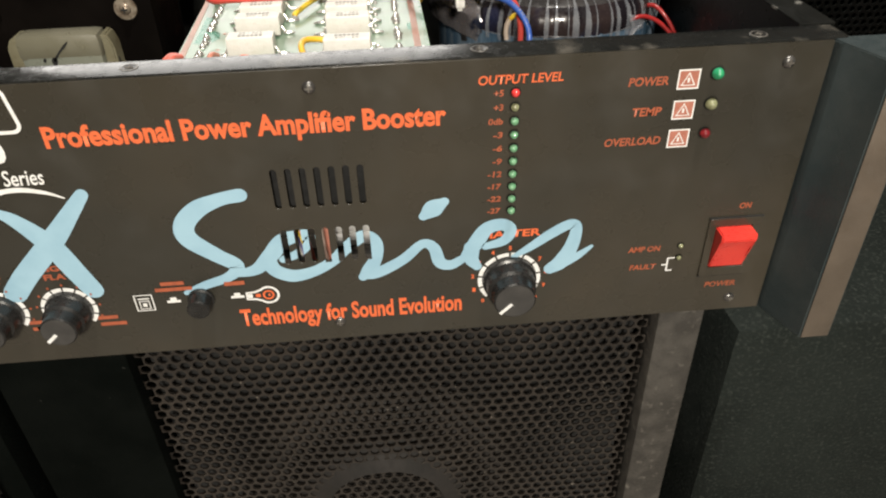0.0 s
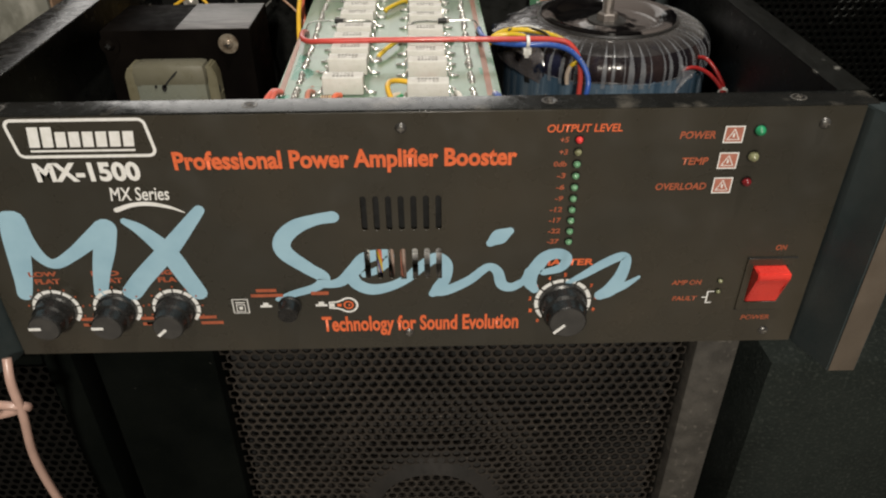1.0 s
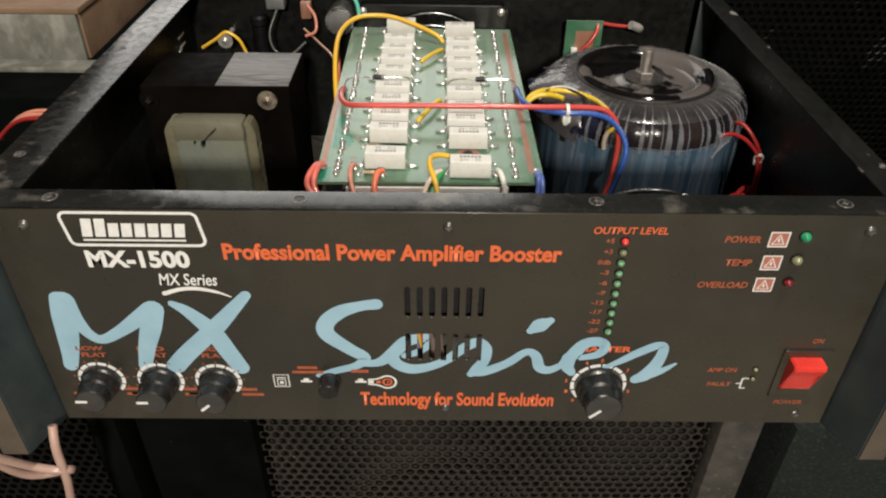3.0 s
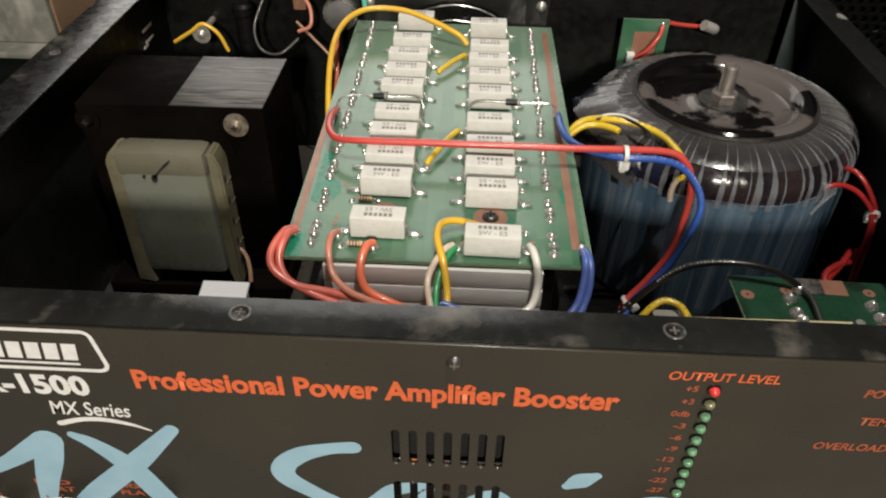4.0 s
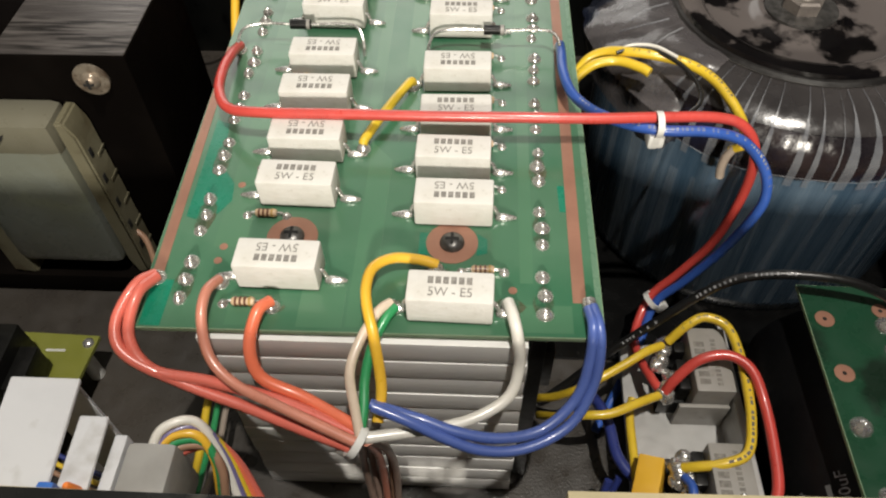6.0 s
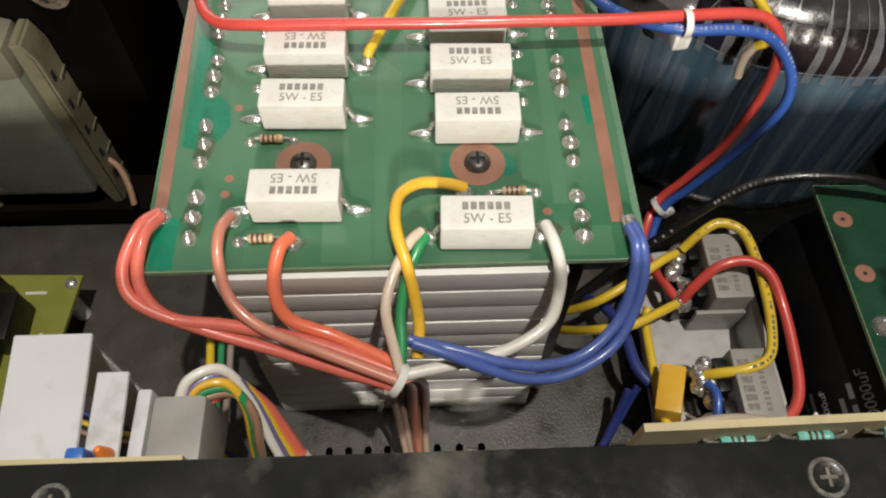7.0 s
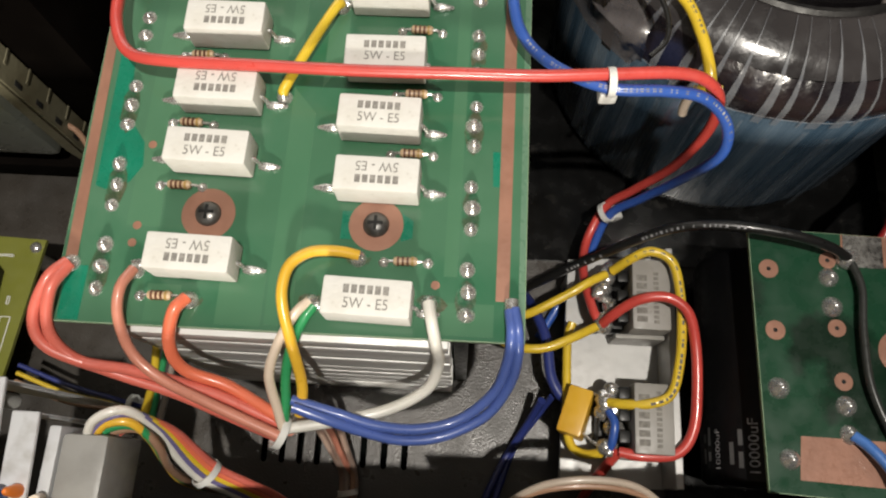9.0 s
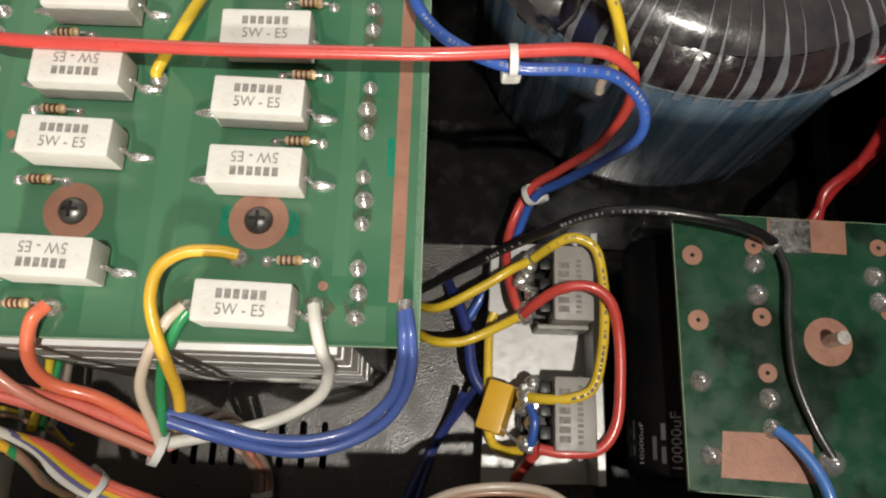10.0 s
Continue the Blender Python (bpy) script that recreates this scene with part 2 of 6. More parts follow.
RUBBER = surf("dusty_rubber_gasket", (0.005, 0.0046, 0.005), 0.45, c2=(0.014, 0.013, 0.0125), scale=45, bump=0.2, haze=0.15)
TAPE_BLACK = surf("black_heatshrink", (0.012, 0.012, 0.012), 0.4)
FILM_GREY = surf("dusty_clear_film", (0.015, 0.0135, 0.0145), 0.24, c2=(0.042, 0.038, 0.039), scale=24, lo=0.36, hi=0.68, coat=0.5, bump=0.8, bscale=90, c3=(0.012, 0.012, 0.022), scale3=45, lo3=0.58, hi3=0.68, haze=0.34)
CHROME_DULL = surf("dull_chrome", (0.45, 0.44, 0.42), 0.3, 0.8, c2=(0.12, 0.115, 0.11), scale=120, bump=0.2)
RING_WORN = surf("half_worn_ring", (0.20, 0.19, 0.175), 0.4, 0.5, c2=(0.08, 0.075, 0.07), scale=500)
GREY_DARK = surf("dark_grey_plastic", (0.13, 0.13, 0.13), 0.5, c2=(0.08, 0.08, 0.08), scale=60, bump=0.1)
NYLON = surf("white_nylon_tie", (0.74, 0.74, 0.71), 0.4, c2=(0.66, 0.66, 0.63), scale=200)


def pvc(name, c):
    return surf(name, c, 0.34, c2=tuple(v * 0.88 for v in c), scale=90, coat=0.25, bump=0.08, bscale=300, rvar=0.08)


W_RED = pvc("red_pvc", (0.58, 0.068, 0.055))
# Darker copy of the red: shade on these wires put into the colour.
W_RED_SHADED = pvc("shaded_red_pvc", (0.30, 0.018, 0.018))
W_CABLE = pvc("worn_black_pvc", (0.03, 0.032, 0.03))
W_DUSTY = pvc("dusty_black_pvc", (0.075, 0.073, 0.068))
W_SALMON = pvc("salmon_red_pvc", (0.66, 0.15, 0.11))
W_PINK = pvc("faded_pink_pvc", (0.58, 0.23, 0.16))
W_ORANGE = pvc("orange_red_pvc", (0.80, 0.185, 0.095))
W_YELLOW = pvc("yellow_pvc", (0.72, 0.50, 0.035))
W_AMBER = pvc("amber_yellow_pvc", (0.78, 0.46, 0.04))
W_WHITE = pvc("white_pvc", (0.76, 0.74, 0.68))
W_CREAM = pvc("cream_pvc", (0.70, 0.58, 0.46))
W_GREEN = pvc("green_pvc", (0.03, 0.28, 0.10))
W_TEAL = pvc("teal_pvc", (0.12, 0.55, 0.42))
W_BLUE = pvc("blue_pvc", (0.035, 0.10, 0.40))
W_LOOMBLUE = pvc("pale_violet_blue_pvc", (0.075, 0.125, 0.39))
W_SKY = pvc("light_blue_pvc", (0.07, 0.19, 0.52))
W_NAVY = pvc("navy_pvc", (0.028, 0.042, 0.19))
W_BEIGE = pvc("beige_pvc", (0.46, 0.38, 0.31))
W_VIOLET = pvc("violet_grey_pvc", (0.16, 0.14, 0.30))
W_BROWN = pvc("brown_pvc", (0.34, 0.20, 0.13))
W_TAUPE = pvc("dusty_taupe_pvc", (0.33, 0.235, 0.19))
W_GREY = pvc("grey_pvc", (0.30, 0.25, 0.21))
W_BLACK = pvc("black_pvc", (0.012, 0.012, 0.012))
W_COPPER = pvc("copper_clear_pvc", (0.46, 0.30, 0.25))

# Carpet set near black: shade below the amplifier put into the colour.
CARPET = surf("black_cabinet_carpet", (0.0022, 0.0030, 0.0026), 0.95, c2=(0.004, 0.005, 0.0044), scale=25, bump=1.0, bscale=700, c3=(0.03, 0.031, 0.028), scale3=330, lo3=0.70, hi3=0.78, spec=0.03)
SIDE_BLACK = surf("greenish_black_carpet", (0.0050, 0.0074, 0.0064), 0.85, c2=(0.0105, 0.0142, 0.0124), scale=11, bump=1.0, bscale=480, c3=(0.026, 0.031, 0.027), scale3=420, lo3=0.52, hi3=0.72, spec=0.2)
# Pale specks are dust and also glints of light put into the colour.
GRILLE = surf("dusty_glinting_grille", (0.014, 0.0115, 0.0095), 0.34, c2=(0.026, 0.021, 0.017), scale=18, c3=(0.20, 0.175, 0.15), scale3=280, lo3=0.66, hi3=0.74, spec=0.6)
# Nearly black: the left cabinet's shade is put into the colour.
GRILLE_BLACK = surf("near_black_grille", (0.0012, 0.0013, 0.0012), 0.4, c2=(0.002, 0.002, 0.002), scale=18, spec=0.12)
# Light caught in the holes, put into the edge colour in bright patches.
HOLE_GLINT = surf("hole_edge_glints", (0.006, 0.0065, 0.006), 0.35, 0.3, c2=(0.014, 0.015, 0.014), scale=40, c3=(0.20, 0.21, 0.20), scale3=16, lo3=0.58, hi3=0.70)
TRIM = surf("worn_grey_edge_trim", (0.036, 0.033, 0.029), 0.7, c2=(0.065, 0.06, 0.053), scale=80, bump=0.7, bscale=500, c3=(0.16, 0.148, 0.13), scale3=170, lo3=0.6, hi3=0.8)
CONE = surf("paper_speaker_cone", (0.010, 0.009, 0.008), 0.7, c2=(0.018, 0.0155, 0.014), scale=50)
# Near black: the shade of holes and recesses as colour; also pen ink.
VOID = surf("flat_near_black", (0.006, 0.006, 0.006), 0.9)
PLYWOOD = surf("brown_hardboard", (0.20, 0.125, 0.075), 0.6, c2=(0.26, 0.17, 0.11), scale=20, bump=0.15, c3=(0.13, 0.08, 0.05), scale3=45, lo3=0.58, hi3=0.8)
GALV = surf("stained_pale_metal", (0.19, 0.188, 0.16), 0.5, c2=(0.13, 0.13, 0.108), scale=40, bump=0.2, c3=(0.33, 0.325, 0.29), scale3=70, lo3=0.48, hi3=0.74, stretch=(1, 1, 0.6))
# Unseen room surfaces, kept dark to hold down bounced light and reflections.
PLASTER = surf("brown_wall_plaster", (0.26, 0.215, 0.165), 0.85, c2=(0.22, 0.18, 0.14), scale=3, bump=0.3, bscale=60)
WHITEWASH = surf("grey_ceiling_paint", (0.36, 0.36, 0.355), 0.85, c2=(0.32, 0.32, 0.31), scale=3, bump=0.2, bscale=60)
DARK_WALL = surf("dark_brown_wall_paint", (0.05, 0.044, 0.038), 0.7, c2=(0.065, 0.057, 0.05), scale=3, bump=0.2, bscale=60)
CEMENT = surf("grey_cement_floor", (0.22, 0.20, 0.18), 0.8, c2=(0.28, 0.25, 0.22), scale=4, bump=0.3, bscale=80)


# ---- mesh helpers ----
MM = 0.001


def mv(p):
    return Vector((p[0] * MM, p[1] * MM, p[2] * MM))


def add_box(bm, lo, hi, bev=0.0, m=None):
    """A box between two corners in millimetres."""
    a, b = mv(lo), mv(hi)
    made = bmesh.ops.create_cube(bm, size=1.0, matrix=Matrix.Translation((a + b) / 2) @ Matrix.Diagonal((*(b - a), 1)))
    verts = made["verts"]
    if bev:
        edges = list({e for v in verts for e in v.link_edges})
        out = bmesh.ops.bevel(bm, geom=edges, offset=bev * MM, segments=2, profile=0.6, affect="EDGES", clamp_overlap=True)
        verts = list({v for f in out["faces"] for v in f.verts} | {v for v in verts if v.is_valid})
    if m is not None:
        bmesh.ops.transform(bm, matrix=m, verts=[v for v in verts if v.is_valid])
    return bm


def add_cyl(bm, p0, p1, r0, r1=None, seg=20):
    """A closed cylinder or cone between two points in millimetres."""
    a, b = mv(p0), mv(p1)
    r1 = r0 if r1 is None else r1
    turn = (b - a).to_track_quat("Z", "Y").to_matrix().to_4x4()
    bmesh.ops.create_cone(bm, cap_ends=True, segments=seg, radius1=r0 * MM, radius2=r1 * MM, depth=(b - a).length,
                          matrix=Matrix.Translation((a + b) / 2) @ turn)
    return bm


def add_dome(bm, p, r, h, seg=12, rings=4, up=(0, 0, 1)):
    """A low dome on a point in millimetres, for solder and screw heads."""
    axis = Vector(up).to_track_quat("Z", "Y").to_matrix().to_4x4()
    prof = [(r * math.cos(k / rings * math.pi / 2), h * math.sin(k / rings * math.pi / 2)) for k in range(rings + 1)]
    return add_lathe(bm, prof, p, seg, axis)


def add_lathe(bm, prof, p, seg=32, axis=None):
    """A profile of (radius, height) turned about the upright through p, all in millimetres."""
    base = Matrix.Translation(mv(p)) @ (axis or Matrix())
    rings = []
    for r, h in prof:
        if r < 1e-6:
            rings.append([bm.verts.new(base @ Vector((0, 0, h * MM)))])
        else:
            rings.append([bm.verts.new(base @ Vector((r * MM * math.cos(2 * math.pi * k / seg), r * MM * math.sin(2 * math.pi * k / seg), h * MM))) for k in range(seg)])
    for a, b in zip(rings, rings[1:]):
        for k in range(seg):
            q = [a[k % len(a)], a[(k + 1) % len(a)], b[(k + 1) % len(b)], b[k % len(b)]]
            q = [v for n, v in enumerate(q) if v not in q[:n]]
            if len(q) > 2:
                bm.faces.new(q)
    return bm


def curve_points(pts, per=7):
    """Points of a smooth line through the given ones."""
    p = [Vector(q) for q in pts]
    p = [p[0] * 2 - p[1]] + p + [p[-1] * 2 - p[-2]]
    out = []
    for k in range(1, len(p) - 2):
        for n in range(per):
            t = n / per
            a, b, c, d = p[k - 1], p[k], p[k + 1], p[k + 2]
            out.append(0.5 * ((2 * b) + (c - a) * t + (2 * a - 5 * b + 4 * c - d) * t * t + (3 * b - a - 3 * c + d) * t ** 3))
    out.append(p[-2])
    return out


def add_tube(bm, pts, r, seg=10, per=7, smooth=True):
    """A round wire along points in millimetres."""
    line = [q * MM for q in (curve_points(pts, per) if smooth else [Vector(q) for q in pts])]
    side, rings = None, []
    for k, q in enumerate(line):
        way = (line[min(k + 1, len(line) - 1)] - line[max(k - 1, 0)]).normalized()
        if side is None:
            side = way.orthogonal().normalized()
        side = (side - way * side.dot(way)).normalized()
        other = way.cross(side)
        rings.append([bm.verts.new(q + (side * math.cos(2 * math.pi * n / seg) + other * math.sin(2 * math.pi * n / seg)) * r * MM) for n in range(seg)])
    for a, b in zip(rings, rings[1:]):
        for n in range(seg):
            bm.faces.new((a[n], a[(n + 1) % seg], b[(n + 1) % seg], b[n]))
    bm.faces.new(rings[0][::-1]), bm.faces.new(rings[-1])
    return bm


def to_mesh(name, bm, material, sharp=38):
    me = bpy.data.meshes.new(name)
    bmesh.ops.recalc_face_normals(bm, faces=bm.faces[:])
    bm.to_mesh(me)
    bm.free()
    me.materials.append(material)
    for poly in me.polygons:
        poly.use_smooth = True
    me.set_sharp_from_angle(angle=radians(sharp))
    return me


def part(name, bm, material, parent, label=""):
    """Links a bmesh, or a mesh, as one object under a thing or under a part."""
    me = to_mesh(name, bm, material) if isinstance(bm, bmesh.types.BMesh) else bm
    ob = new(name, me)
    ob.parent = parent
    if parent.parent is None:
        ob.matrix_parent_inverse = Matrix.Translation(-parent.location)
    if label:
        tagged(ob, label)
    return ob


def thing(name, label, category, group="", kind="", bm=None, material=None, at=(0, 0, 0)):
    """A top-level thing: one mesh, or an Empty at its base (millimetres) that takes parts."""
    ob = new(name, to_mesh(name, bm, material)) if bm is not None else new(name)
    ob.location = mv(at)
    return tagged(ob, label, category, group, kind)


def B():
    return bmesh.new()


def text_mesh(name, s, origin, u, v, x0, x1, z0, z1, material, bold=0.0, lift=0.15, shear=0.0, caps=True):
    """Letters that fill a box x0..x1 by z0..z1 (millimetres) along the axes u and v from an origin, lifted off the surface."""
    cu = bpy.data.curves.new(name, "FONT")
    cu.body, cu.size, cu.offset, cu.shear, cu.resolution_u = s, 1.0, bold, shear, 3
    tmp = bpy.data.objects.new(name, cu)
    scene.collection.objects.link(tmp)
    dg = bpy.context.evaluated_depsgraph_get()
    me = bpy.data.meshes.new_from_object(tmp.evaluated_get(dg))
    bpy.data.objects.remove(tmp)
    bpy.data.curves.remove(cu)
    xs, ys = [p.co.x for p in me.vertices], [p.co.y for p in me.vertices]
    a, b, c, d = min(xs), max(xs), min(ys), max(ys)
    o, u, v = Vector(origin), Vector(u), Vector(v)
    w = u.cross(v).normalized()
    for p in me.vertices:
        x = x0 + (p.co.x - a) / (b - a) * (x1 - x0)
        z = z0 + (p.co.y - c) / (d - c) * (z1 - z0)
        p.co = (o + u * x + v * z + w * lift) * MM
    me.materials.clear()
    me.materials.append(material)
    return me


def add_stroke(bm, pts, y, per=6, flat=True):
    """A brush stroke on the panel: x, z and width in millimetres along a smooth line, with round ends."""
    line = curve_points(pts, per)
    left, right = [], []
    for k, q in enumerate(line):
        way = line[min(k + 1, len(line) - 1)] - line[max(k - 1, 0)]
        n = Vector((-way.y, way.x, 0)).normalized()
        left.append((q.x + n.x * q.z / 2, q.y + n.y * q.z / 2))
        right.append((q.x - n.x * q.z / 2, q.y - n.y * q.z / 2))

    def cap(q, way, rad):
        ang = math.atan2(way.y, way.x)
        return [(q.x + rad * math.cos(ang + math.pi / 2 - math.pi * k / 6), q.y + rad * math.sin(ang + math.pi / 2 - math.pi * k / 6)) for k in range(1, 6)]

    def vert(p):
        return bm.verts.new((p[0] * MM, y * MM, p[1] * MM))
    lv, rv = [vert(p) for p in left], [vert(p) for p in right]
    for k in range(len(lv) - 1):
        bm.faces.new((lv[k], rv[k], rv[k + 1], lv[k + 1]))
    end = [vert(p) for p in cap(line[-1], line[-1] - line[-2], line[-1].z / 2)]
    bm.faces.new([lv[-1]] + end + [rv[-1]])
    start = [vert(p) for p in cap(line[0], line[0] - line[1], line[0].z / 2)]
    bm.faces.new([rv[0]] + start + [lv[0]])
    return bm


def holed_plate(name, outer, holes, thick, place, material):
    """A sheet with holes through it: outlines in millimetres in its own plane, thickened and then placed."""
    cu = bpy.data.curves.new(name, "CURVE")
    cu.dimensions, cu.fill_mode, cu.extrude = "2D", "BOTH", thick * MM / 2
    for loop in [outer] + holes:
        sp = cu.splines.new("POLY")
        sp.points.add(len(loop) - 1)
        for q, p in zip(sp.points, loop):
            q.co = (p[0] * MM, p[1] * MM, 0, 1)
        sp.use_cyclic_u = True
    tmp = bpy.data.objects.new(name, cu)
    scene.collection.objects.link(tmp)
    me = bpy.data.meshes.new_from_object(tmp.evaluated_get(bpy.context.evaluated_depsgraph_get()))
    bpy.data.objects.remove(tmp)
    bpy.data.curves.remove(cu)
    me.transform(place)
    bm = bmesh.new()
    bm.from_mesh(me)
    bmesh.ops.remove_doubles(bm, verts=bm.verts[:], dist=1e-5)
    bmesh.ops.recalc_face_normals(bm, faces=bm.faces[:])
    bm.to_mesh(me)
    bm.free()
    me.materials.clear()
    me.materials.append(material)
    return me


def rect(x0, y0, x1, y1):
    return [(x0, y0), (x1, y0), (x1, y1), (x0, y1)]


def slot(x, y0, y1, w, n=5):
    """A slot with round ends, upright in its sheet."""
    r = w / 2
    top = [(x + r * math.cos(math.pi * k / n), y1 - r + r * math.sin(math.pi * k / n)) for k in range(n + 1)]
    low = [(x - r * math.cos(math.pi * k / n), y0 + r - r * math.sin(math.pi * k / n)) for k in range(n + 1)]
    return top + low


def ring(x, y, r, n=16):
    return [(x + r * math.cos(2 * math.pi * k / n), y + r * math.sin(2 * math.pi * k / n)) for k in range(n)]


UPRIGHT = Euler((radians(90), 0, 0)).to_matrix().to_4x4()


# ---- the unseen room, added to close the place ----
def room_wall(name, lo, hi, material, label, category):
    return thing(name, label, category, kind="structure", bm=add_box(B(), lo, hi), material=material)


room_wall("floor", (-2000, -2000, -600), (2000, 2300, -560), CEMENT, "grey cement floor of a dim room", "floor")
room_wall("ceiling", (-2000, -2000, 2100), (2000, 2300, 2140), WHITEWASH, "dull grey painted ceiling of the room", "ceiling")
room_wall("wall_south", (-2000, -2040, -600), (2000, -2000, 2140), PLASTER, "brown plaster wall of the dim room", "wall")
room_wall("wall_west", (-2040, -2040, -600), (-2000, 2340, 2140), PLASTER, "brown plaster side wall of the room", "wall")
room_wall("wall_east", (2000, -2040, -600), (2040, 2340, 2140), PLASTER, "brown plaster side wall of the room", "wall")
wall_north = thing("wall_north", "dark painted wall with a window opening", "wall", kind="structure", material=DARK_WALL,
                   bm=add_box(add_box(add_box(add_box(B(), (-2000, 2200, -600), (-1200, 2300, 2140)), (300, 2200, -600), (2000, 2300, 2140)),
                                      (-1200, 2200, -600), (300, 2300, 250)), (-1200, 2200, 2050), (300, 2300, 2140)))


# ---- speaker cabinets under and round the amplifier ----
def perforated(x0, x1, z0, z1, pitch, r, thick, material, edge=None):
    """A sheet of staggered round holes as one mesh, upright, facing -y at y = 0 (millimetres)."""
    verts, faces, n = [], [], 8
    rows = int((z1 - z0) / (pitch * 0.866))
    cols = int((x1 - x0) / pitch)
    for j in range(rows):
        for i in range(cols):
            cx, cz = x0 + (i + 0.5 + 0.5 * (j % 2)) * pitch, z0 + (j + 0.5) * pitch * 0.866
            hw, hh = pitch / 2, pitch * 0.433
            k = len(verts)
            for y in (0, thick):
                for q in range(n):
                    a = math.pi / 8 + 2 * math.pi * q / n
                    verts.append((cx + r * math.cos(a), y, cz + r * math.sin(a)))
            for q in range(n):
                a = math.pi / 8 + 2 * math.pi * q / n
                c, s = math.cos(a), math.sin(a)
                verts.append((cx + hw * (1 if c > 0.3 else -1 if c < -0.3 else 0) if abs(c) > 0.5 else cx + (hw if c > 0 else -hw), 0,
                              cz + (hh if s > 0 else -hh) * (1 if abs(s) > 0.5 else 0.414)))
            for q in range(n):
                p = (q + 1) % n
                faces.append((k + q, k + p, k + 2 * n + p, k + 2 * n + q))
                faces.append((k + q, k + n + q, k + n + p, k + p))
    me = bpy.data.meshes.new("perforated_sheet")
    me.from_pydata([(a * MM, b * MM, c * MM) for a, b, c in verts], [], faces)
    me.materials.append(material)
    if edge:
        me.materials.append(edge)
        for k, poly in enumerate(me.polygons):
            poly.material_index = k % 2
    return me


def speaker(name, label, x0, x1, y0, y1, z0, z1, trim, inset, pitch=7.1, left=None, edge=None, mesh=None, rims=None):
    """A carpeted cabinet with a perforated grille on its front and worn edge trims."""
    box = thing(name, label, "speaker", at=((x0 + x1) / 2, (y0 + y1) / 2, z0))
    part("body", add_box(B(), (x0, y0 + 30, z0), (x1, y1, z1), 6), CARPET, box)
    left = left or trim
    gx0, gx1, gz0, gz1 = x0 + left, x1 - trim, z0 + trim, z1 - 12
    # Left trim near black too: a shadow there is part of its colour.
    part("edge_trim", add_box(B(), (x0, y0, z0), (x0 + left, y0 + 30, z1), 7), CARPET, box)
    part("edge_trim", add_box(B(), (x1 - trim, y0, z0), (x1, y0 + 30, z1), 7), edge or TRIM, box, "" if edge else "grey edge trim with worn dusty paint")
    part("bottom_rail", add_box(B(), (gx0, y0, z0), (gx1, y0 + 30, z0 + trim), 5), CARPET, box)
    part("top_rail", add_box(B(), (gx0, y0 + 2, z1 - 12), (gx1, y0 + 30, z1), 3), CARPET, box)
    g = part("grille", perforated(gx0, gx1, gz0, gz1, pitch, pitch * (0.37 if mesh else 0.415), 2.2 if mesh else 1.2, mesh or GRILLE, rims), GRILLE, box, "black perforated steel grille" if mesh else "dusty black perforated steel grille")
    g.location = mv((0, y0 + inset, 0))
    return box


main_cab = speaker("speaker_cabinet", "black carpeted speaker cabinet with dusty perforated grille under the amplifier", -192, 199.5, 30, 330, -558, -14, 28.5, 8, 7.1, 74)
cone = B()
add_lathe(cone, [(118, 0), (112, -4), (104, -2), (40, 22), (34, 14), (0, 6)], (10, 56.8, -190), 40, Euler((radians(90), 0, 0)).to_matrix().to_4x4())
part("speaker_cone", cone, CONE, main_cab, "dark paper loudspeaker cone behind the grille")
# Near-black board seen through the grille holes.
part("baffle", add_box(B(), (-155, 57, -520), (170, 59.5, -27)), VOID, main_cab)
side_cab = thing("speaker_cabinet", "black carpeted speaker cabinet standing beside the amplifier", "speaker", at=(430, 180, -558),)
part("body", add_box(B(), (229, 45, -558), (640, 350, -60), 16), SIDE_BLACK, side_cab)
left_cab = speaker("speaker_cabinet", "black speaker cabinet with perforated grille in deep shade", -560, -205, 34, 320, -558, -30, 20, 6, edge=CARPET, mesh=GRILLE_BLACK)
back_cab = speaker("speaker_cabinet", "tall black speaker cabinet with perforated steel grille behind the amplifier", 150, 640, 372, 600, -558, 172, 26, 6, 7.6, edge=CARPET, mesh=GRILLE_BLACK, rims=HOLE_GLINT)
dark_cab = thing("speaker_cabinet", "plain black carpeted cabinet behind the amplifier", "speaker", bm=add_box(B(), (-330, 420, -558), (140, 640, 40), 8), material=CARPET)

# ---- the amplifier's case ----
case = thing("amplifier_case", "black steel amplifier case without its lid, on a speaker cabinet", "amplifier", at=(0, 160, -12))

slots = [slot(-19.3 + 5.95 * k, 75, 94.5, 2.9) for k in range(7)] + [slot(-19.3 + 5.95 * k, 46, 64.5, 2.9) for k in range(7)]
panel = part("front_panel", holed_plate("front_panel", rect(-207, 0, 207, 136.4), slots, 1.6, Matrix.Translation((0, 0.8 * MM, 0)) @ UPRIGHT, PANEL), PANEL, case,
             "semi-gloss black front panel with orange, white and pale blue printing")
part("panel_lip", add_box(B(), (-206, 1.7, 135.6), (213.4, 16.6, 137.0), 0.5), LIP_BLACK, case, "scuffed folded top lip of the front panel")
floor_slots = [slot(-38.0 + 6.9 * k, 37, 54, 2.6) for k in range(4)] + [slot(0.4 + 7.9 * k, 37, 54, 2.6) for k in range(3)] + [slot(-10, 37, 54, 2.4)]
part("floor_pan", holed_plate("floor_pan", rect(-208, 2, 214, 325), floor_slots, 1.2, Matrix.Translation((0, 0, 5.4 * MM)), FLOOR_BLACK), FLOOR_BLACK, case, "dusty black floor pan with vent slots")
# Added, unseen sheet: stands for the shade behind the upper slots.
part("slot_shade_sheet", add_box(B(), (-26, 6.0, 70), (24, 7.2, 99), 0.2), VOID, case, "near-black sheet that darkens the upper vent slots")
